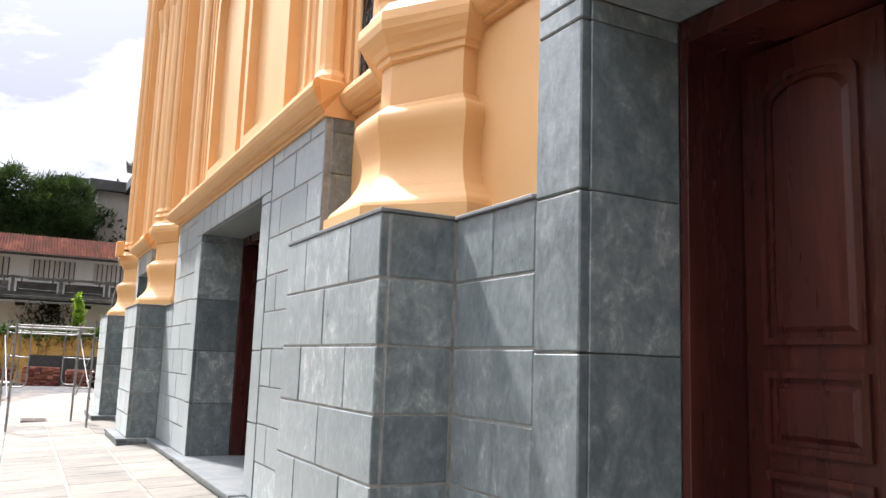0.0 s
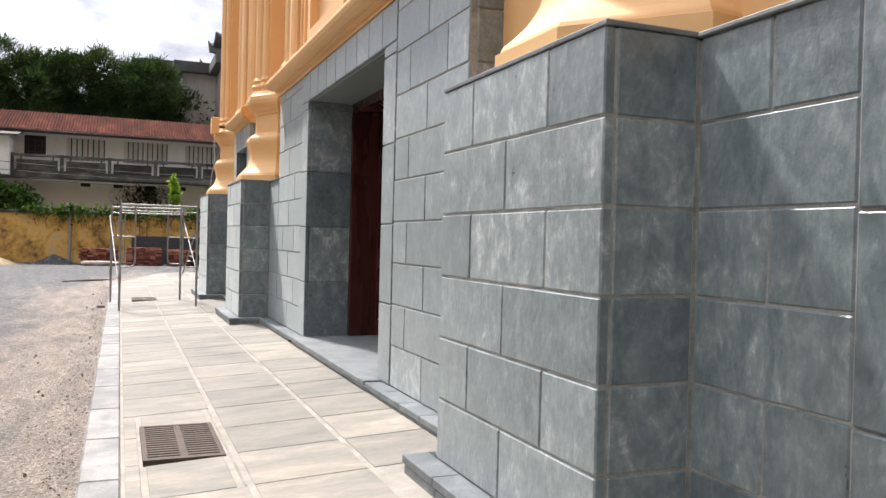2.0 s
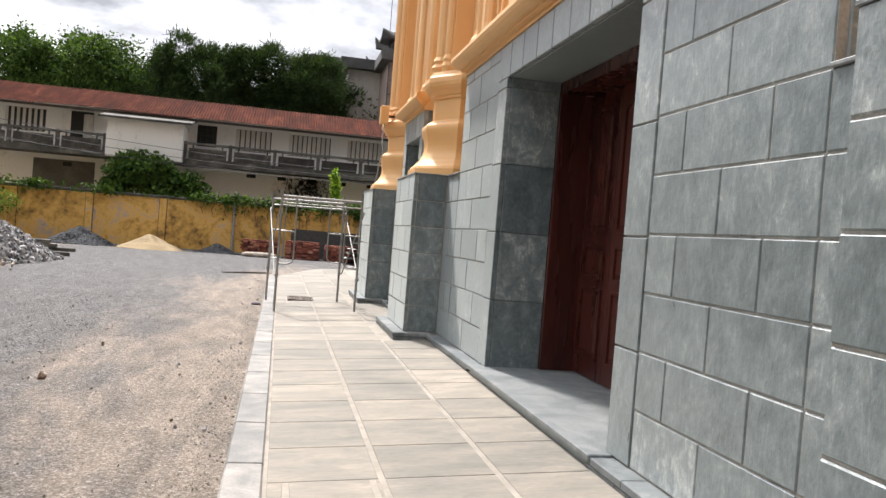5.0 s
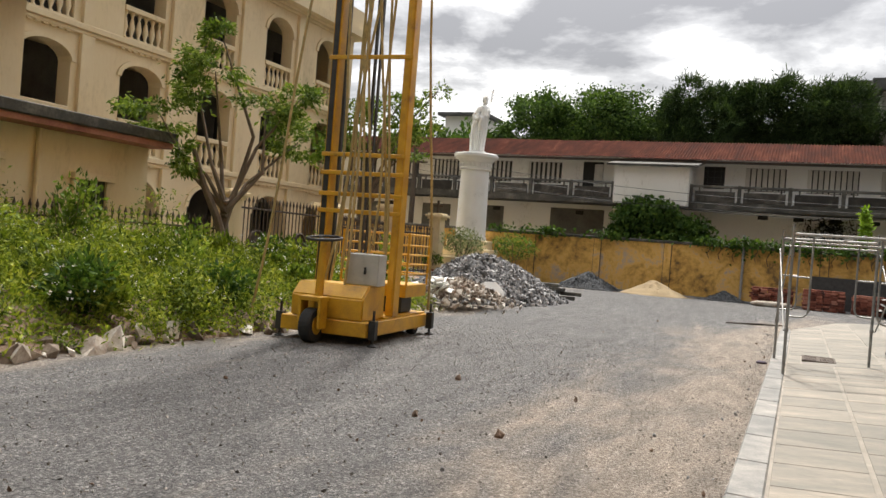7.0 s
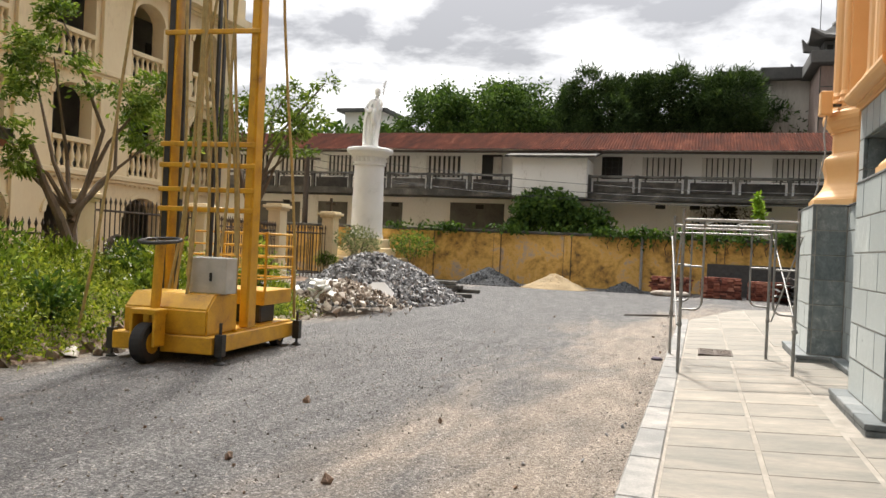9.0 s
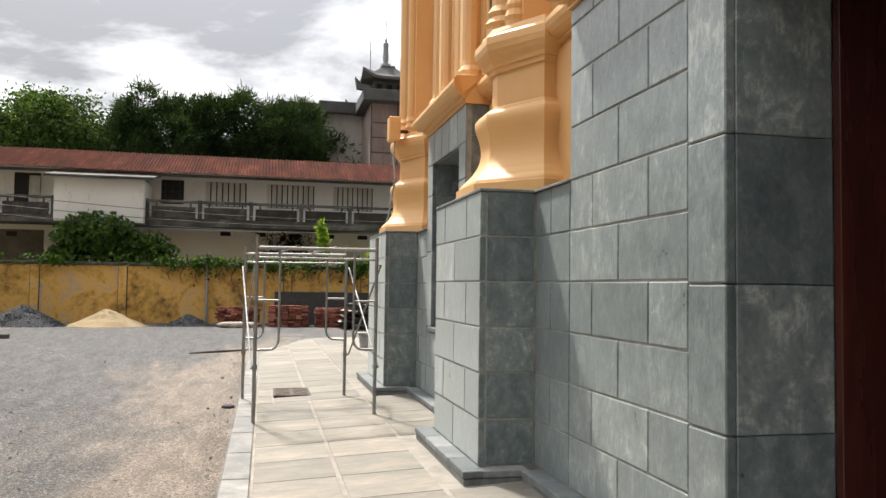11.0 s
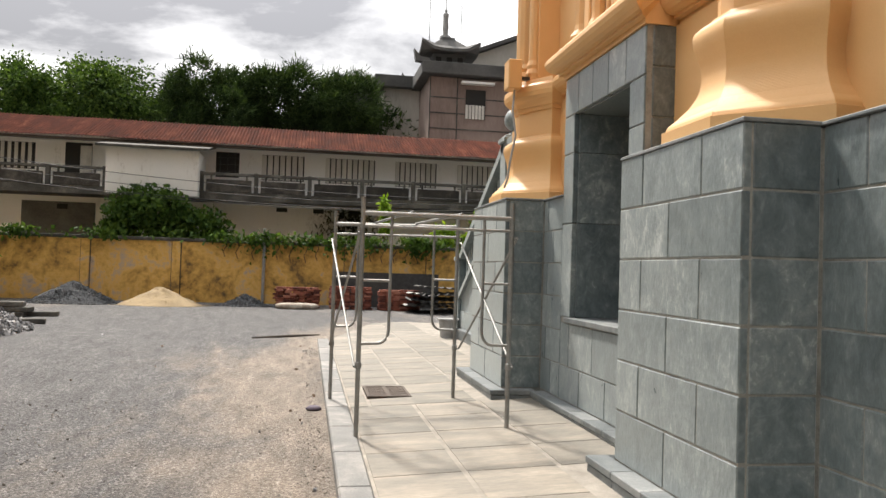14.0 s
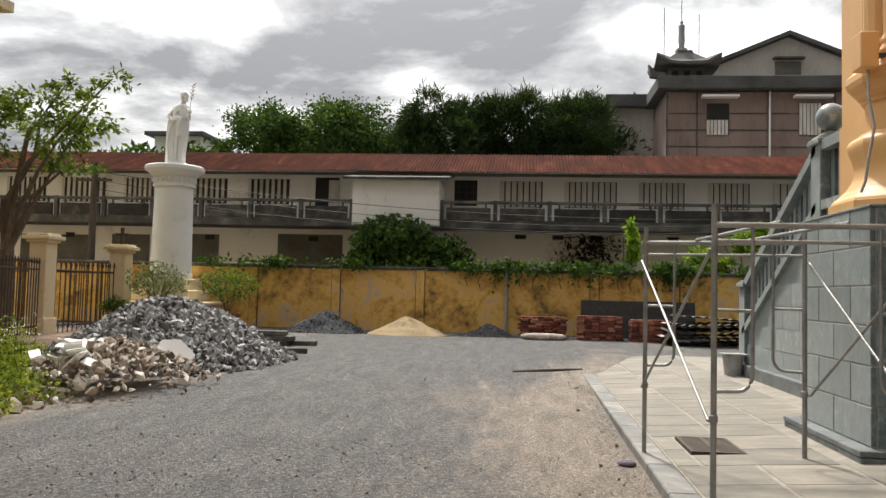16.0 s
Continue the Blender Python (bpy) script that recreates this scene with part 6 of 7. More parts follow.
pan.matrix_basis = pose(-6.95, 23.2, 0.36, 58, 12, 25) @ Matrix.Scale(0.62, 4)
tagged(pan, "large pale broken panel leaning on the rubble", "panel")
for k, (dx, dy, dz, rz) in enumerate(((0, 0, 0, 4), (0.1, 0.05, 0.12, -3), (-0.06, 0.02, 0.24, 8), (0.6, 0.35, 0, 12), (0.9, -1.6, 0, 15))):
    o = finish("kerb_block", boxed(((-0.4, -0.2, 0), (0.4, 0.2, 0.11)), bevel=0.012), M_CONC)
    o.matrix_basis = pose(-7.35 + dx, 29.4 + dy, ground_z(29.4 + dy) + dz, 0, 0, rz)
    tagged(o, "dark grey stone slab stacked beside the rubble", "stone slab", group="stacked slabs")


def brick_stack(x, y, nx_, ny_, nz, rz, label, slump=0.02):
    th = thing("brick_stack", label, "brick stack", (x, y, ground_z(y)), rz, group="brick stacks")
    r = np.random.default_rng(int(x * 100) + 999)
    base = None
    for k in range(nz):
        for i in range(nx_):
            for j in range(ny_):
                if 0 < i < nx_ - 1 and 0 < j < ny_ - 1 and k < nz - 1:
                    continue
                if k == nz - 1 and r.random() < 0.35:
                    continue
                if base is None:
                    base = part("brick", boxed(((-0.1, -0.05, 0), (0.1, 0.05, 0.058)), bevel=0.005), M_BRICK, th)
                    o = base
                else:
                    o = new("brick", base.data)
                    o.parent = th
                o.matrix_basis = pose((i - (nx_ - 1) / 2) * 0.214 + r.normal() * (slump * 0.5 + 0.008), (j - (ny_ - 1) / 2) * 0.110 + r.normal() * (slump * 0.4 + 0.006), k * 0.064, 0, 0, r.normal() * 4)


brick_stack(-0.85, 34.5, 6, 4, 10, 3, "heap of red bricks, partly bagged", 0.06)
brick_stack(0.75, 34.4, 6, 4, 11, -2, "neat stack of red bricks by the wall")
brick_stack(2.25, 34.3, 6, 4, 10, 2, "neat stack of red bricks by the wall")
bag = bmesh.new()
loft(bag, [[(0.72 * s * math.cos(a) * (1 + 0.08 * math.sin(5 * a)), 0.34 * s * math.sin(a), z) for a in (2 * math.pi * k / 18 for k in range(18))] for s, z in ((0.9, 0), (1.0, 0.1), (0.98, 0.22), (0.8, 0.3), (0.4, 0.33))])
bo = finish("cement_bag", bag, M_DEBRIS, None, True)
bo.location = (-0.85, 33.95, ground_z(34))
bo.scale = (0.9, 0.8, 0.55)
tagged(bo, "pale woven sack lying against the bricks", "sack")
ds = finish("dark_sheet", boxed(((0, 0, 0), (3.4, 0.03, 1.15)), bevel=0.004), M_STEEL)
ds.matrix_basis = pose(0.3, 35.45, ground_z(35), -10, 0, 0)
tagged(ds, "dark sheet leaning against the yellow wall", "sheet")
for k in range(9):
    bm = bmesh.new()
    n = 40
    top = [(x, 0.03 * math.sin(x * 26)) for x in np.linspace(-1.7, 1.7, n)]
    prism(bm, top + [(x, z - 0.008) for x, z in top[::-1]], "y", -0.5, 0.5)
    o = finish("roof_sheet", bm, M_STEEL if k % 3 else M_GALV)
    o.matrix_basis = pose(4.2 + rr.normal() * 0.15, 33.6 + rr.normal() * 0.1, ground_z(33.6) + 0.04 + 0.085 * k, rr.normal() * 2, rr.normal() * 2.5, rr.normal() * 6)
    tagged(o, "grey corrugated sheet in a loose pile", "corrugated sheet", group="piled sheets")

# small stones and clods on the road
for k in range(70):
    x, y = rr.uniform(-6.5, -0.6), rr.uniform(5, 27)
    if rr.random() < 0.6:
        x = -0.45 - abs(rr.normal()) * 0.22
    o = stones_mesh("clod", [np.zeros(3)], [rr.uniform(0.008, 0.026)], M_EARTH if k % 2 else M_ROCK, None, 100 + k)
    o.location = (x, y, ground_z(y) + 0.012)
    tagged(o, "small loose stone on the yard", "stone", group="loose stones")
for (x, y, s) in ((-2.95, 10.9, 0.055), (-3.4, 12.9, 0.06), (-2.1, 10.7, 0.045), (-2.0, 12.7, 0.04)):
    o = stones_mesh("clod", [np.zeros(3)], [s], M_EARTH, None, int(s * 1000))
    o.location = (x, y, ground_z(y) + 0.02)
    tagged(o, "dark clod of earth on the yard", "stone", group="loose stones")

# loose chippings over the yard, thickest along the kerb
rc = np.random.default_rng(51)
cx = np.concatenate([rc.uniform(-6.6, -0.45, 9000), -0.38 - np.abs(rc.normal(size=1800)) * 0.16])
cy = np.concatenate([2.0 + 17.0 * rc.uniform(0, 1, 9000) ** 1.3, rc.uniform(0.0, 24.0, 1800)])
cp = np.stack([cx, cy, np.array([ground_z(v) for v in cy]) + 0.002], 1)
tagged(stones_mesh("road_chippings", cp, np.where(cp[:, 0] < -2.2, 0.005, 0.004) + np.where(cp[:, 0] < -2.2, 0.012, 0.007) * rc.uniform(0, 1, len(cp)) ** 2.5, M_CHIP, None, 52, 0.8), "loose grey chippings strewn over the yard", "gravel", kind="stuff")

# ---------------------------------------------------------------- mobile lift
lf = thing("mobile_lift", "yellow mast lift on small wheels, with steering wheel", "lift machine", (-6.13, 15.28, ground_z(15)), 5)
part("chassis", boxed(((-0.68, -1.1, 0.12), (0.66, 1.3, 0.33)), bevel=0.012), M_MACH, lf)
part("deck", boxed(((-0.64, -0.4, 0.331), (0.62, 1.26, 0.36))), M_MACH, lf)
bm = bmesh.new()
prism(bm, [(-1.05, 0.331), (-0.3, 0.331), (-0.3, 0.82), (-0.86, 0.82), (-1.05, 0.64)], "x", -0.56, 0.56)
bmesh.ops.bevel(bm, geom=list(bm.edges), offset=0.02, segments=2, affect="EDGES")
part("hood", bm, M_MACH, lf)
for x in (-0.63, 0.58):
    part("mast", boxed(((x - 0.065, -0.16, 0.36), (x + 0.065, 0.06, 9.0)), bevel=0.012), M_MACH, lf)
    part("mast_channel", boxed(((x - 0.04, -0.175, 0.5), (x + 0.04, -0.1601, 8.9))), M_STEEL if x < 0 else M_MACH, lf)
for x, w in ((-0.5, 0.02), (-0.02, 0.016), (0.06, 0.012)):
    part("inner_mast", boxed(((x - w, -0.05, 0.45), (x + w, 0.02, 8.5)), bevel=0.004), M_STEEL, lf, "dark steel guide rail")
for z in (1.88, 2.14, 2.46, 2.74, 4.22, 5.8, 7.4, 8.8):
    part("mast_rung", boxed(((-0.72, -0.2, z - 0.035), (0.67, -0.17, z + 0.03)), bevel=0.008), M_MACH, lf)
# steering column and front wheel
bm = bmesh.new()
tube(bm, (-0.1, -1.12, 0.45), (-0.1, -1.05, 1.42), 0.06, n=10)
part("steering_column", bm, M_MACH, lf)
bm = bmesh.new()
bent(bm, [(-0.1 + 0.24 * math.cos(a), -1.06 + 0.24 * math.sin(a), 1.45 + 0.03 * math.sin(a)) for a in np.linspace(0, 2 * math.pi, 25)], 0.022, 7)
for a in (0.3, 2.4, 4.5):
    tube(bm, (-0.1, -1.06, 1.44), (-0.1 + 0.24 * math.cos(a), -1.06 + 0.24 * math.sin(a), 1.45 + 0.03 * math.sin(a)), 0.012, n=6)
part("steering_wheel", bm, M_STEEL, lf)
part("fork", boxed(((-0.27, -1.36, 0.2), (-0.23, -1.14, 0.62)), ((0.03, -1.36, 0.2), (0.07, -1.14, 0.62)), ((-0.27, -1.36, 0.58), (0.07, -1.10, 0.64)), bevel=0.006), M_MACH, lf)


def wheel(x, y, r, w):
    bm = bmesh.new()
    lathe(bm, [(r * 0.55, -w / 2), (r * 0.92, -w / 2), (r, -w / 2 + 0.025), (r, w / 2 - 0.025), (r * 0.92, w / 2), (r * 0.55, w / 2)], 24)
    bmesh.ops.rotate(bm, verts=bm.verts, matrix=Euler((0, math.pi / 2, 0)).to_matrix())
    bmesh.ops.translate(bm, verts=bm.verts, vec=(x, y, r))
    wh = part("wheel", bm, M_RUBBER, lf)
    bm = bmesh.new()
    lathe(bm, [(r * 0.2, -w / 2 - 0.01), (r * 0.54, -w / 2 - 0.004), (r * 0.54, w / 2 + 0.004), (r * 0.2, w / 2 + 0.01)], 16)
    bmesh.ops.rotate(bm, verts=bm.verts, matrix=Euler((0, math.pi / 2, 0)).to_matrix())
    bmesh.ops.translate(bm, verts=bm.verts, vec=(x, y, r))
    part("rim", bm, M_MACH, wh)


wheel(-0.1, -1.26, 0.24, 0.17)
wheel(-0.5, 1.0, 0.15, 0.12)
wheel(0.52, 1.0, 0.15, 0.12)
for x, y in ((0.72, -1.0), (0.74, 1.22), (-0.74, -1.0)):
    bm = bmesh.new()
    box(bm, (x - 0.05, y - 0.05, 0.1), (x + 0.05, y + 0.05, 0.36))
    tube(bm, (x, y, 0.02), (x, y, 0.5), 0.02)
    lathe(bm, [(0.07, 0), (0.07, 0.015), (0.03, 0.04)], 12, (x, y, 0.0))
    part("outrigger", bm, M_STEEL, lf)
part("control_box", boxed(((0.12, -0.74, 0.82), (0.62, -0.46, 1.27)), bevel=0.012), M_BOX, lf, "grey control box")
part("box_latch", boxed(((0.4, -0.755, 0.98), (0.43, -0.7405, 1.08))), M_STEEL, lf)
# rear basket
bk = part("basket_floor", boxed(((-0.5, 0.35, 0.62), (0.62, 1.25, 0.82)), bevel=0.01), M_MACH, lf)
for z in (0.98, 1.13, 1.28, 1.43, 1.6):
    bm = bmesh.new()
    for p, q in (((-0.5, 0.35), (0.62, 0.35)), ((0.62, 0.35), (0.62, 1.25)), ((0.62, 1.25), (-0.5, 1.25)), ((-0.5, 1.25), (-0.5, 0.35))):
        tube(bm, (*p, z), (*q, z), 0.014, n=6)
    part("basket_rail", bm, M_MACH, bk)
for p in ((-0.5, 0.35), (0.62, 0.35), (0.62, 1.25), (-0.5, 1.25)):
    bm = bmesh.new()
    tube(bm, (*p, 0.8), (*p, 1.62), 0.02, n=6)
    part("basket_post", bm, M_MACH, bk)
part("motor", boxed(((0.1, 0.5, 0.361), (0.5, 0.95, 0.61)), bevel=0.02), M_STEEL, lf)
# ropes and guy lines
for (p, q) in (((0.15, -0.9, 0.3), (0.0, 0.0, 8.8)), ((0.25, -0.25, 0.5), (-0.35, -0.1, 8.4)), ((0.5, -0.25, 0.8), (0.1, -0.1, 8.0)), ((-0.4, -0.25, 0.6), (0.2, -0.1, 8.6)), ((0.3, -0.3, 1.4), (0.3, -0.1, 6.2)), ((0.74, 1.1, 0.4), (0.55, 0.1, 8.8)), ((-1.3, -0.9, 0.3), (-0.6, -0.1, 8.9)), ((-0.2, -0.25, 1.0), (-0.1, -0.1, 8.0)), ((-0.5, -0.22, 0.7), (0.35, -0.12, 7.2)), ((0.05, -0.22, 1.2), (-0.3, -0.14, 7.8)), ((0.45, -0.2, 1.3), (-0.2, -0.12, 8.2)), ((-0.35, -0.24, 2.0), (-0.45, -0.12, 8.0))):
    p, q = Vector(p), Vector(q)
    bm = bmesh.new()
    bent(bm, [p.lerp(q, u) + Vector((0.05 * math.sin(u * 9), 0, 0)) * (1 - u) for u in np.linspace(0, 1, 9)], 0.02, 6)
    part("rope", bm, M_ROPE, lf, "slack tan rope")

# ---------------------------------------------------------------- pole, wires, small fittings
bm = bmesh.new()
tube(bm, (-16.2, 36.8, 0), (-16.2, 36.8, 5.6), 0.14, 0.11, 10)
pole = thing("utility_pole", "dark wooden utility pole with a cross-arm", "pole")
part("post", bm, M_WOOD, pole)
part("cross_arm", boxed(((-16.9, 36.74, 5.25), (-15.5, 36.86, 5.37)), ((-16.8, 36.74, 4.95), (-15.6, 36.86, 5.03))), M_WOOD, pole)
for k, (z, sag) in enumerate(((5.3, 0.5), (5.0, 0.6), (4.7, 0.7), (4.4, 0.4))):
    bm = bmesh.new()
    bent(bm, [(-16.2 + (23.0) * u, 36.9 + 0.4 * u, z - (z - 4.0 + 0.15 * k) * u - sag * 4 * u * (1 - u)) for u in np.linspace(0, 1, 14)], 0.01, 4)
    tagged(finish("overhead_wire", bm, M_STEEL), "black sagging overhead wire", "wire", group="overhead wires")
spk = thing("horn_speaker", "small ochre box fixed to the pilaster", "speaker box")
part("case", boxed(((1.60, 18.5, 3.56), (1.76, 18.72, 3.9)), bevel=0.012), M_YELLOW, spk)
part("bracket", boxed(((1.761, 18.66, 3.70), (1.985, 18.70, 3.74))), M_STEEL, spk)
bm = bmesh.new()
bent(bm, [(1.7, 18.6, 3.57), (1.66, 18.5, 3.3), (1.68, 18.42, 3.0), (1.62, 18.40, 2.7), (1.6, 18.42, 2.5), (1.57, 18.44, 2.40)], 0.013, 6)
tagged(finish("hanging_hose", bm, M_BLUEGREY), "thin grey hose hanging over the pilaster", "hose")
bk_ = thing("cement_bucket", "grey cement-splashed bucket on the pavement", "bucket", (2.2, 25.3, 0.1))
bm = bmesh.new()
lathe(bm, [(0.14, 0), (0.18, 0.33), (0.195, 0.35), (0.18, 0.36), (0.165, 0.33), (0.13, 0.04)], 18)
part("shell", bm, M_BLUEGREY, bk_)
part("lid_board", boxed(((-0.2, -0.18, 0.361), (0.22, 0.2, 0.38))), M_BLUEGREY, bk_)
bm = bmesh.new()
lathe(bm, [(0.005, 0.0), (0.075, 0.004), (0.085, 0.02), (0.055, 0.045), (0.03, 0.038), (0.005, 0.05)], 9)
for v in bm.verts:
    v.co += Vector((0.02 * noise.noise(v.co * 30), 0.02 * noise.noise(v.co * 30 + Vector((5, 0, 0))), 0))
rag = finish("rag", bm, M_PURPLE, None, True)
rag.location = (-0.476, 18.33, ground_z(18.33))
tagged(rag, "crumpled mauve rag on the sandy yard", "rag")
bm = bmesh.new()
bent(bm, [(-1.6, 25.6, 0), (-0.9, 25.9, 0.03), (-0.3, 26.4, 0.01)], 0.03, 6)
tagged(finish("wooden_batten", bm, M_WOOD), "dark wooden batten lying beside the kerb", "batten")

# ---------------------------------------------------------------- cladding blocks, kerbs and paving slabs
BLOCKS = {}


def block(parent, name, size, centre, mat, bevel=0.007, rot=None):
    """One bevelled piece; alike pieces share a mesh."""
    key = (name, mat.name, *(round(s, 3) for s in size))
    if key not in BLOCKS:
        bm = boxed(((-size[0] / 2, -size[1] / 2, -size[2] / 2), (size[0] / 2, size[1] / 2, size[2] / 2)), bevel=bevel)
        bmesh.ops.recalc_face_normals(bm, faces=bm.faces)
        me = bpy.data.meshes.new(name)
        bm.to_mesh(me)
        bm.free()
        me.materials.append(mat)
        BLOCKS[key] = me
    o = new(name, BLOCKS[key])
    o.parent = parent
    o.location = centre
    if rot:
        o.rotation_euler = rot
    return o


rb_ = random.Random(4)
J = 0.009


def clad_y(parent, y0, y1, z0, z1, x, starts=(0.0, 0.4), width=0.8, courses=None, depth=0.05):
    """Courses of slate blocks on a face towards -x, in running bond."""
    zs = courses or [z0 + COURSE * k for k in range(int(round((z1 - z0) / COURSE)) + 1)]
    for k, (a, b) in enumerate(zip(zs, zs[1:])):
        off = starts[k % len(starts)]
        cuts_ = [y0]
        y = y0 + off if off > 0.08 else y0 + width
        while y < y1 - 0.12:
            cuts_.append(y)
            y += width
        cuts_.append(y1)
        for p, q in zip(cuts_, cuts_[1:]):
            block(parent, "slate_block", (depth, q - p - J, b - a - J), (x + depth / 2 + rb_.uniform(0, 0.003), (p + q) / 2, (a + b) / 2), M_STONE)


def clad_x(parent, x0, x1, z0, zs, y, s, depth=0.05, split=None):
    """Blocks on a face towards -y (s = -1) or +y (s = 1)."""
    for k, (a, b) in enumerate(zip(zs, zs[1:])):
        block(parent, "slate_block", (x1 - x0 - J, depth, b - a - J), ((x0 + x1) / 2, y - s * depth / 2, (a + b) / 2), M_STONE)


ZS = [LEDGE_Z + COURSE * k for k in range(7)]
for i, (y0, y1) in enumerate(PIERS[1:]):
    th = thing(f"wall_pier_cladding_{i + 1}", "blue-grey slate block pier", "wall cladding", kind="structure")
    clad_y(th, y0, y1, LEDGE_Z, PLINTH, PIER, (0.82, 0.43), 0.775)
    clad_x(th, PIER + 0.052, FACE - 0.004, 0, ZS, y0, -1)
    clad_x(th, PIER + 0.052, FACE - 0.004, 0, ZS, y1, 1)
    block(th, "cap_slab", (FACE - PIER + 0.24, y1 - y0 + 0.012, 0.022), ((PIER + FACE) / 2 + 0.115, (y0 + y1) / 2, PLINTH + 0.008), M_LEDGE, 0.004)
    # ledge round the pier foot
    for zz, (a, b) in enumerate(((0.0, LEDGE_Z - 0.06), (LEDGE_Z - 0.055, LEDGE_Z - 0.004))):
        out = 0.14 if zz == 0 else 0.15
        for q in range(4):
            l0, l1 = y0 - out + (y1 - y0 + 2 * out) * q / 4, y0 - out + (y1 - y0 + 2 * out) * (q + 1) / 4
            block(th, "ledge_stone", (0.2, l1 - l0 - 0.005, b - a), (PIER - out + 0.1, (l0 + l1) / 2, (a + b) / 2), M_LEDGE, 0.006)
        for y, s in ((y0, -1), (y1, 1)):
            block(th, "ledge_stone", (FACE - PIER - 0.24 + out, 0.2, b - a), ((PIER + FACE) / 2 - out / 2 + 0.03, y + s * (out - 0.1), (a + b) / 2), M_LEDGE, 0.006)

SURZ = [LEDGE_Z, 0.866, 1.543, 2.224, 2.98]


def surround(parent, y0, y1, zb, zt, zs, reveal=0.5, w=0.334):
    for y, s in ((y0, -1), (y1, 1)):
        for a, b in zip(zs, zs[1:] + [zt]):
            if b - a < 0.02:
                continue
            block(parent, "slate_block", (0.052, w - J, b - a - J), (FACE + 0.022, y + s * w / 2, (a + b) / 2), M_STONE)
            block(parent, "reveal_slab", (reveal, 0.04, b - a - J * 0.6), (FACE + reveal / 2 + 0.05, y + s * 0.02, (a + b) / 2), M_STONE, 0.004)
    block(parent, "reveal_slab", (reveal, y1 - y0, 0.04), (FACE + reveal / 2 + 0.05, (y0 + y1) / 2, zt + 0.02), M_STONE, 0.004)
    n = max(3, round((y1 - y0 + 2 * w) / 0.42))
    for k in range(n):
        a = y0 - w + (y1 - y0 + 2 * w) * k / n
        b = y0 - w + (y1 - y0 + 2 * w) * (k + 1) / n
        block(parent, "slate_block", (0.052, b - a - J, STONE_TOP - zt - J), (FACE + 0.022, (a + b) / 2, (zt + STONE_TOP) / 2), M_STONE)


TALL = ZS + [2.605, 2.965, 3.31, STONE_TOP]
bay1 = thing("wall_bay_cladding_1", "blue-grey slate cladding round a church door", "wall cladding", kind="structure")
surround(bay1, *DOORS[0], LEDGE_Z, DOOR_TOP, SURZ)
clad_y(bay1, 2.913, 3.655, LEDGE_Z, PLINTH, FACE, (0.0, 0.365), 0.8)
bay2 = thing("wall_bay_cladding_2", "blue-grey slate cladding round a church door", "wall cladding", kind="structure")
clad_y(bay2, 5.255, 5.93, LEDGE_Z, PLINTH, FACE, (0.0, 0.27), 0.8)
clad_y(bay2, 5.93, DOORS[1][0] - 0.334, 0, 0, FACE, (0.76, 0.375), 0.78, TALL)
surround(bay2, *DOORS[1], LEDGE_Z, DOOR_TOP, SURZ)
clad_y(bay2, DOORS[1][1] + 0.334, BAYS[1][1], 0, 0, FACE, (0.79, 0.415), 0.753, TALL)
clad_x(bay2, FACE + 0.052, BACK + 0.02, 0, TALL[6:], BAYS[1][0] - 0.012, -1, 0.03)
clad_x(bay2, FACE + 0.052, BACK + 0.02, 0, TALL[6:], BAYS[1][1] + 0.012, 1, 0.03)
bay3 = thing("wall_bay_cladding_3", "blue-grey slate cladding round a deep window", "wall cladding", kind="structure")
clad_y(bay3, BAYS[1][1], 13.33, LEDGE_Z, PLINTH, FACE, (0.0, 0.365), 0.8)
clad_y(bay3, 14.90, WIN[0] - 0.30, LEDGE_Z, PLINTH, FACE, (0.3, 0.6), 0.8)
clad_y(bay3, WIN[1] + 0.30, 18.13, LEDGE_Z, PLINTH, FACE, (0.3, 0.5), 0.8)
clad_y(bay3, WIN[0] - 0.30, WIN[1] + 0.30, 0, 0, FACE, (0.7, 1.03), 0.657, [LEDGE_Z, LEDGE_Z + COURSE, WIN[2] - 0.06])
block(bay3, "window_sill", (0.7, WIN[1] - WIN[0] + 0.3, 0.055), (FACE + 0.33, (WIN[0] + WIN[1]) / 2, WIN[2] - 0.028), M_LEDGE)
surround(bay3, WIN[0], WIN[1], WIN[2], WIN[3], [WIN[2], 1.95, 2.65], 0.55, 0.30)
clad_x(bay3, FACE + 0.052, BACK + 0.02, 0, [PLINTH, 2.7, 3.1, STONE_TOP], BAYS[2][0] - 0.012, -1, 0.03)
clad_x(bay3, FACE + 0.052, BACK + 0.02, 0, [PLINTH, 2.7, 3.1, STONE_TOP], BAYS[2][1] + 0.012, 1, 0.03)
clad_y(bay3, 19.80, 20.6, LEDGE_Z, PLINTH, FACE, (0.4, 0.0), 0.8)
for y0, y1 in ((2.913, 3.655), (5.255, 5.93), (12.64, 13.33), (14.90, 15.53), (17.48, 18.13), (19.80, 20.6)):
    block(bay3, "cap_slab", (BACK - FACE + 0.06, y1 - y0 - 0.006, 0.02), ((FACE + BACK) / 2 + 0.012, (y0 + y1) / 2, PLINTH + 0.006), M_LEDGE, 0.004)
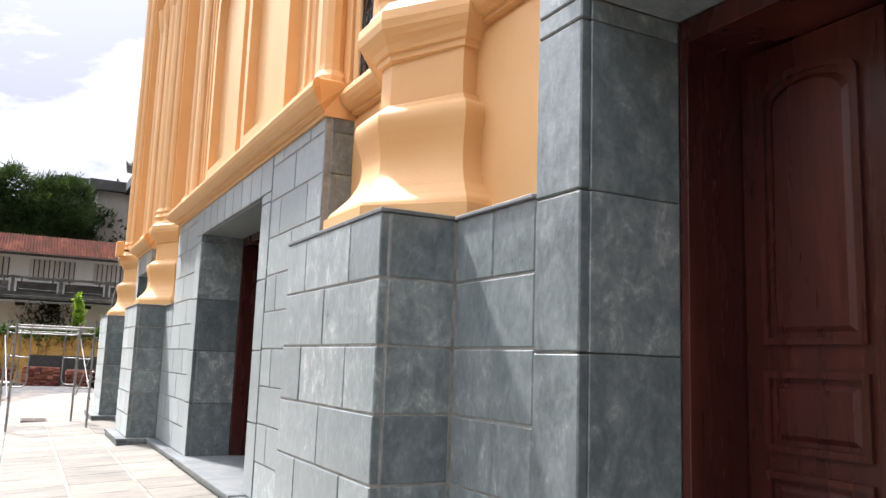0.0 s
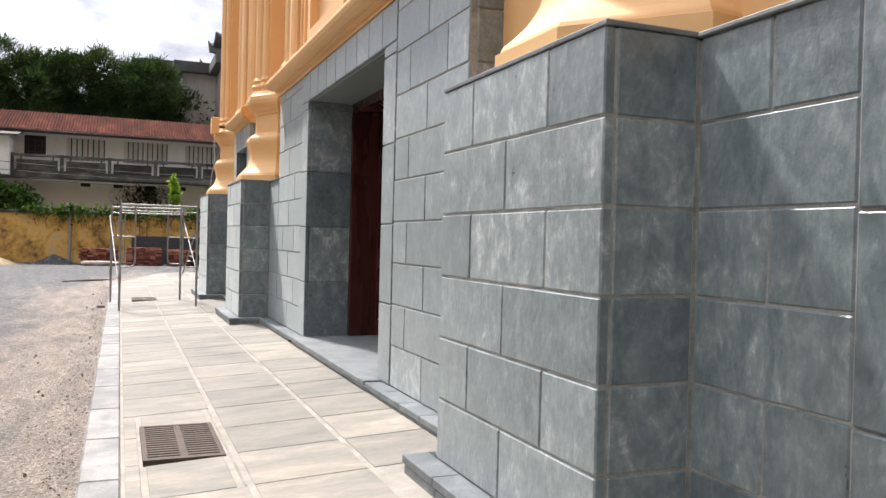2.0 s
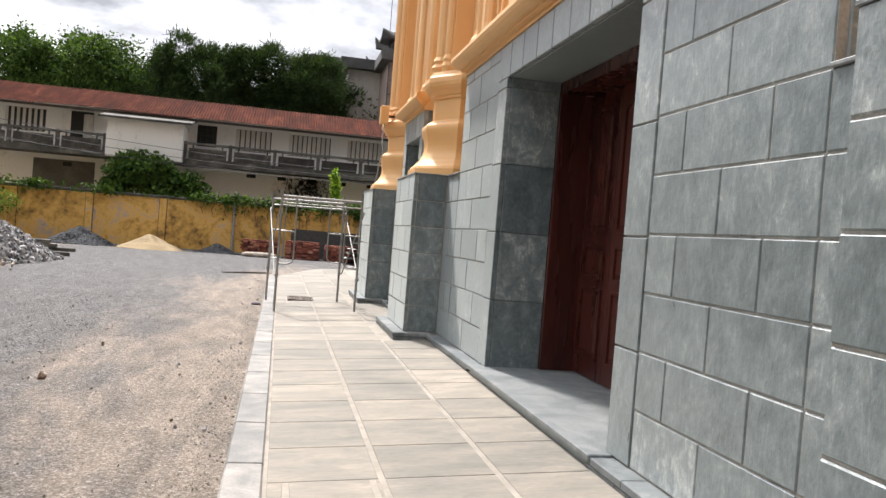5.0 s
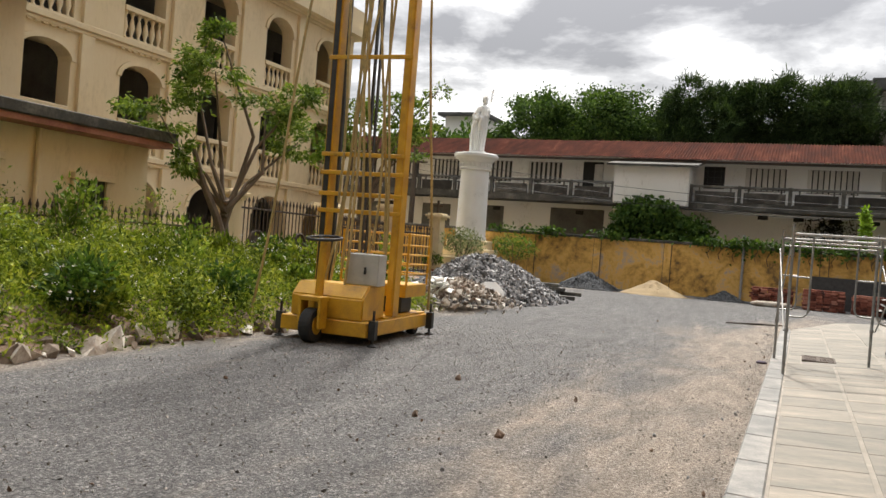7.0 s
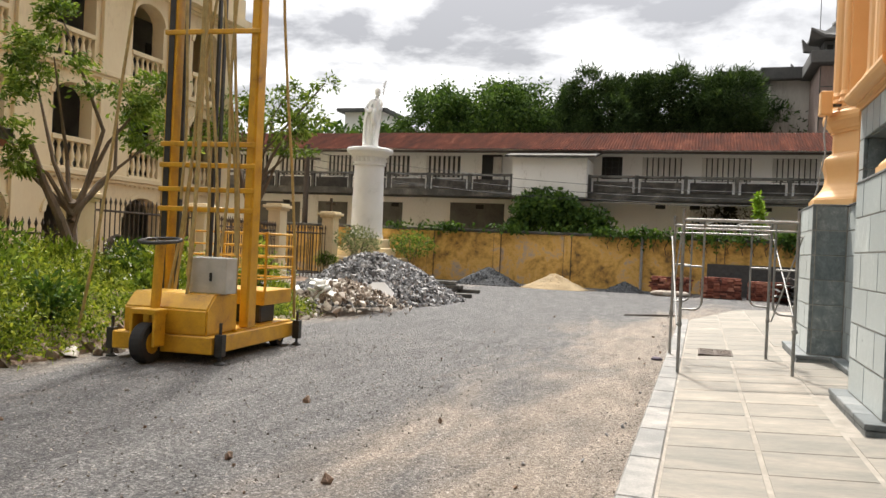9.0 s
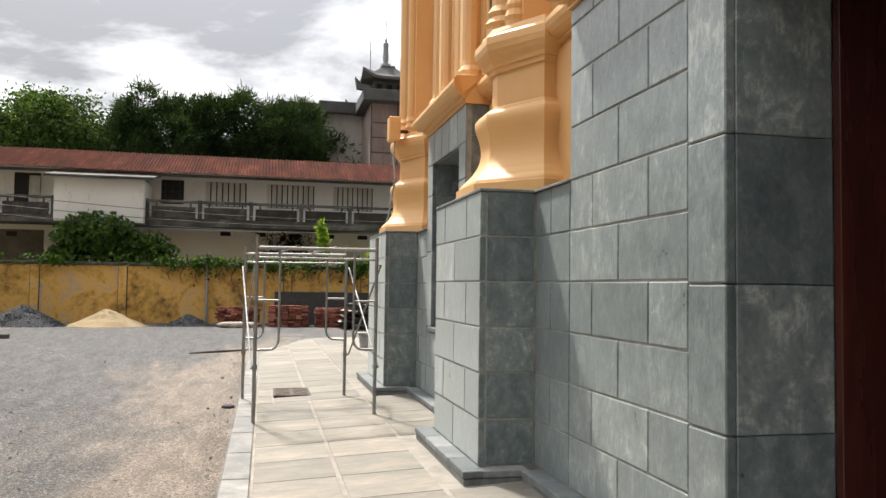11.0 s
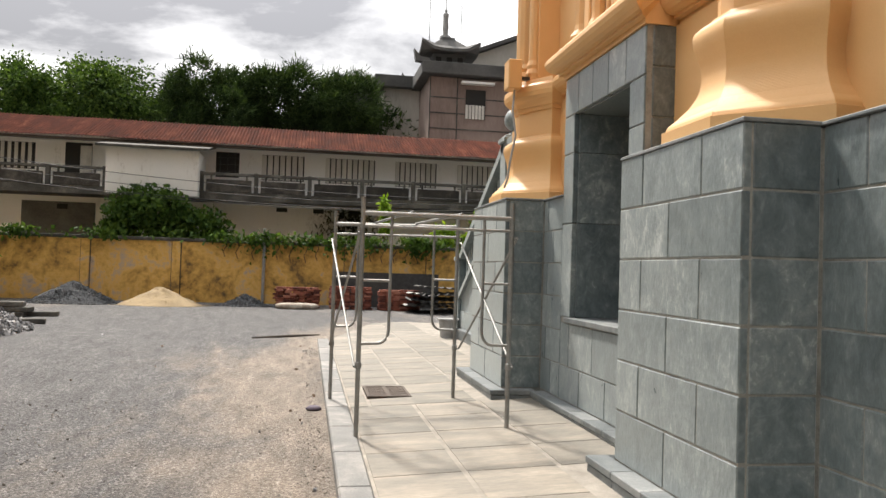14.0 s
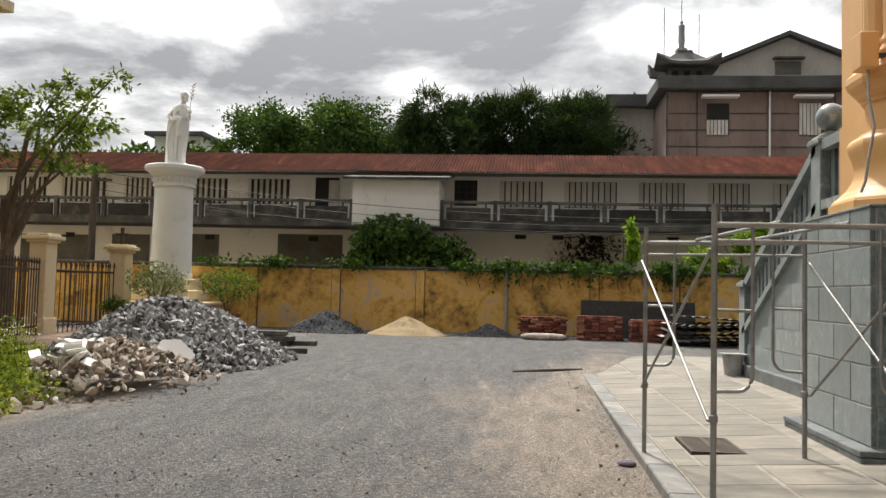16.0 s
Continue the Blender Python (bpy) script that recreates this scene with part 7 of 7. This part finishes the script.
# ledges along the bays
for y0, y1 in ((2.70, 3.505), (5.405, 7.64), (10.87, 13.18), (15.05, 17.98), (19.95, 20.6)):
    n = max(1, round((y1 - y0) / 0.42))
    for k in range(n):
        a, b = y0 + (y1 - y0) * k / n, y0 + (y1 - y0) * (k + 1) / n
        block(bay2, "ledge_stone", (0.24, b - a - 0.004, 0.05), (FACE - 0.03, (a + b) / 2, LEDGE_Z - 0.03), M_LEDGE, 0.006)
        block(bay2, "ledge_stone", (0.22, b - a - 0.006, LEDGE_Z - 0.06), (FACE - 0.03, (a + b) / 2 + 0.1, (LEDGE_Z - 0.06) / 2), M_LEDGE, 0.005)

# kerb stones
y = PY0
while y < PY1:
    block(pavement, "kerb_stone", (0.225, 0.99, 0.3), (-0.2385, y + 0.5, -0.147), M_KERB, 0.012)
    y += 1.0
for k in range(3):
    block(pavement, "kerb_stone", (0.76, 0.22, 0.3), (0.28 + 0.77 * k, PY1 + 0.11, -0.14), M_KERB, 0.012)
# paving slabs, tilted to the kerb
tilt = -math.atan(0.055)
COLS = [(-0.12, 0.545), (0.545, 1.24), (1.24, 1.95)]
row = 0
y = 7.625 - 0.69 * 28
while y < PY1:
    for c, (a, b) in enumerate(COLS):
        y0, y1 = y, min(y + 0.69, PY1)
        if c == 2 and any(p0 - 0.14 < (y0 + y1) / 2 < p1 + 0.14 for p0, p1 in PIERS):
            continue
        pieces = [(a, b, y0, y1)]
        for dx0, dx1, dy0, dy1 in DRAINS:
            if c == 0 and y0 < dy1 and y1 > dy0:
                pieces = [q for q in ((a, dx0, y0, y1), (dx1, b, y0, y1), (dx0, dx1, y0, dy0), (dx0, dx1, dy1, y1)) if q[1] - q[0] > 0.05 and q[3] - q[2] > 0.05]
        for p0, p1, q0, q1 in pieces:
            w, l = p1 - p0 - 0.038, q1 - q0 - 0.018
            block(pavement, "paving_slab", (w, l, 0.04), ((p0 + p1) / 2, (q0 + q1) / 2, pave_z((p0 + p1) / 2) - 0.018), M_PAVE, 0.003, (0, tilt, 0))
    y += 0.69
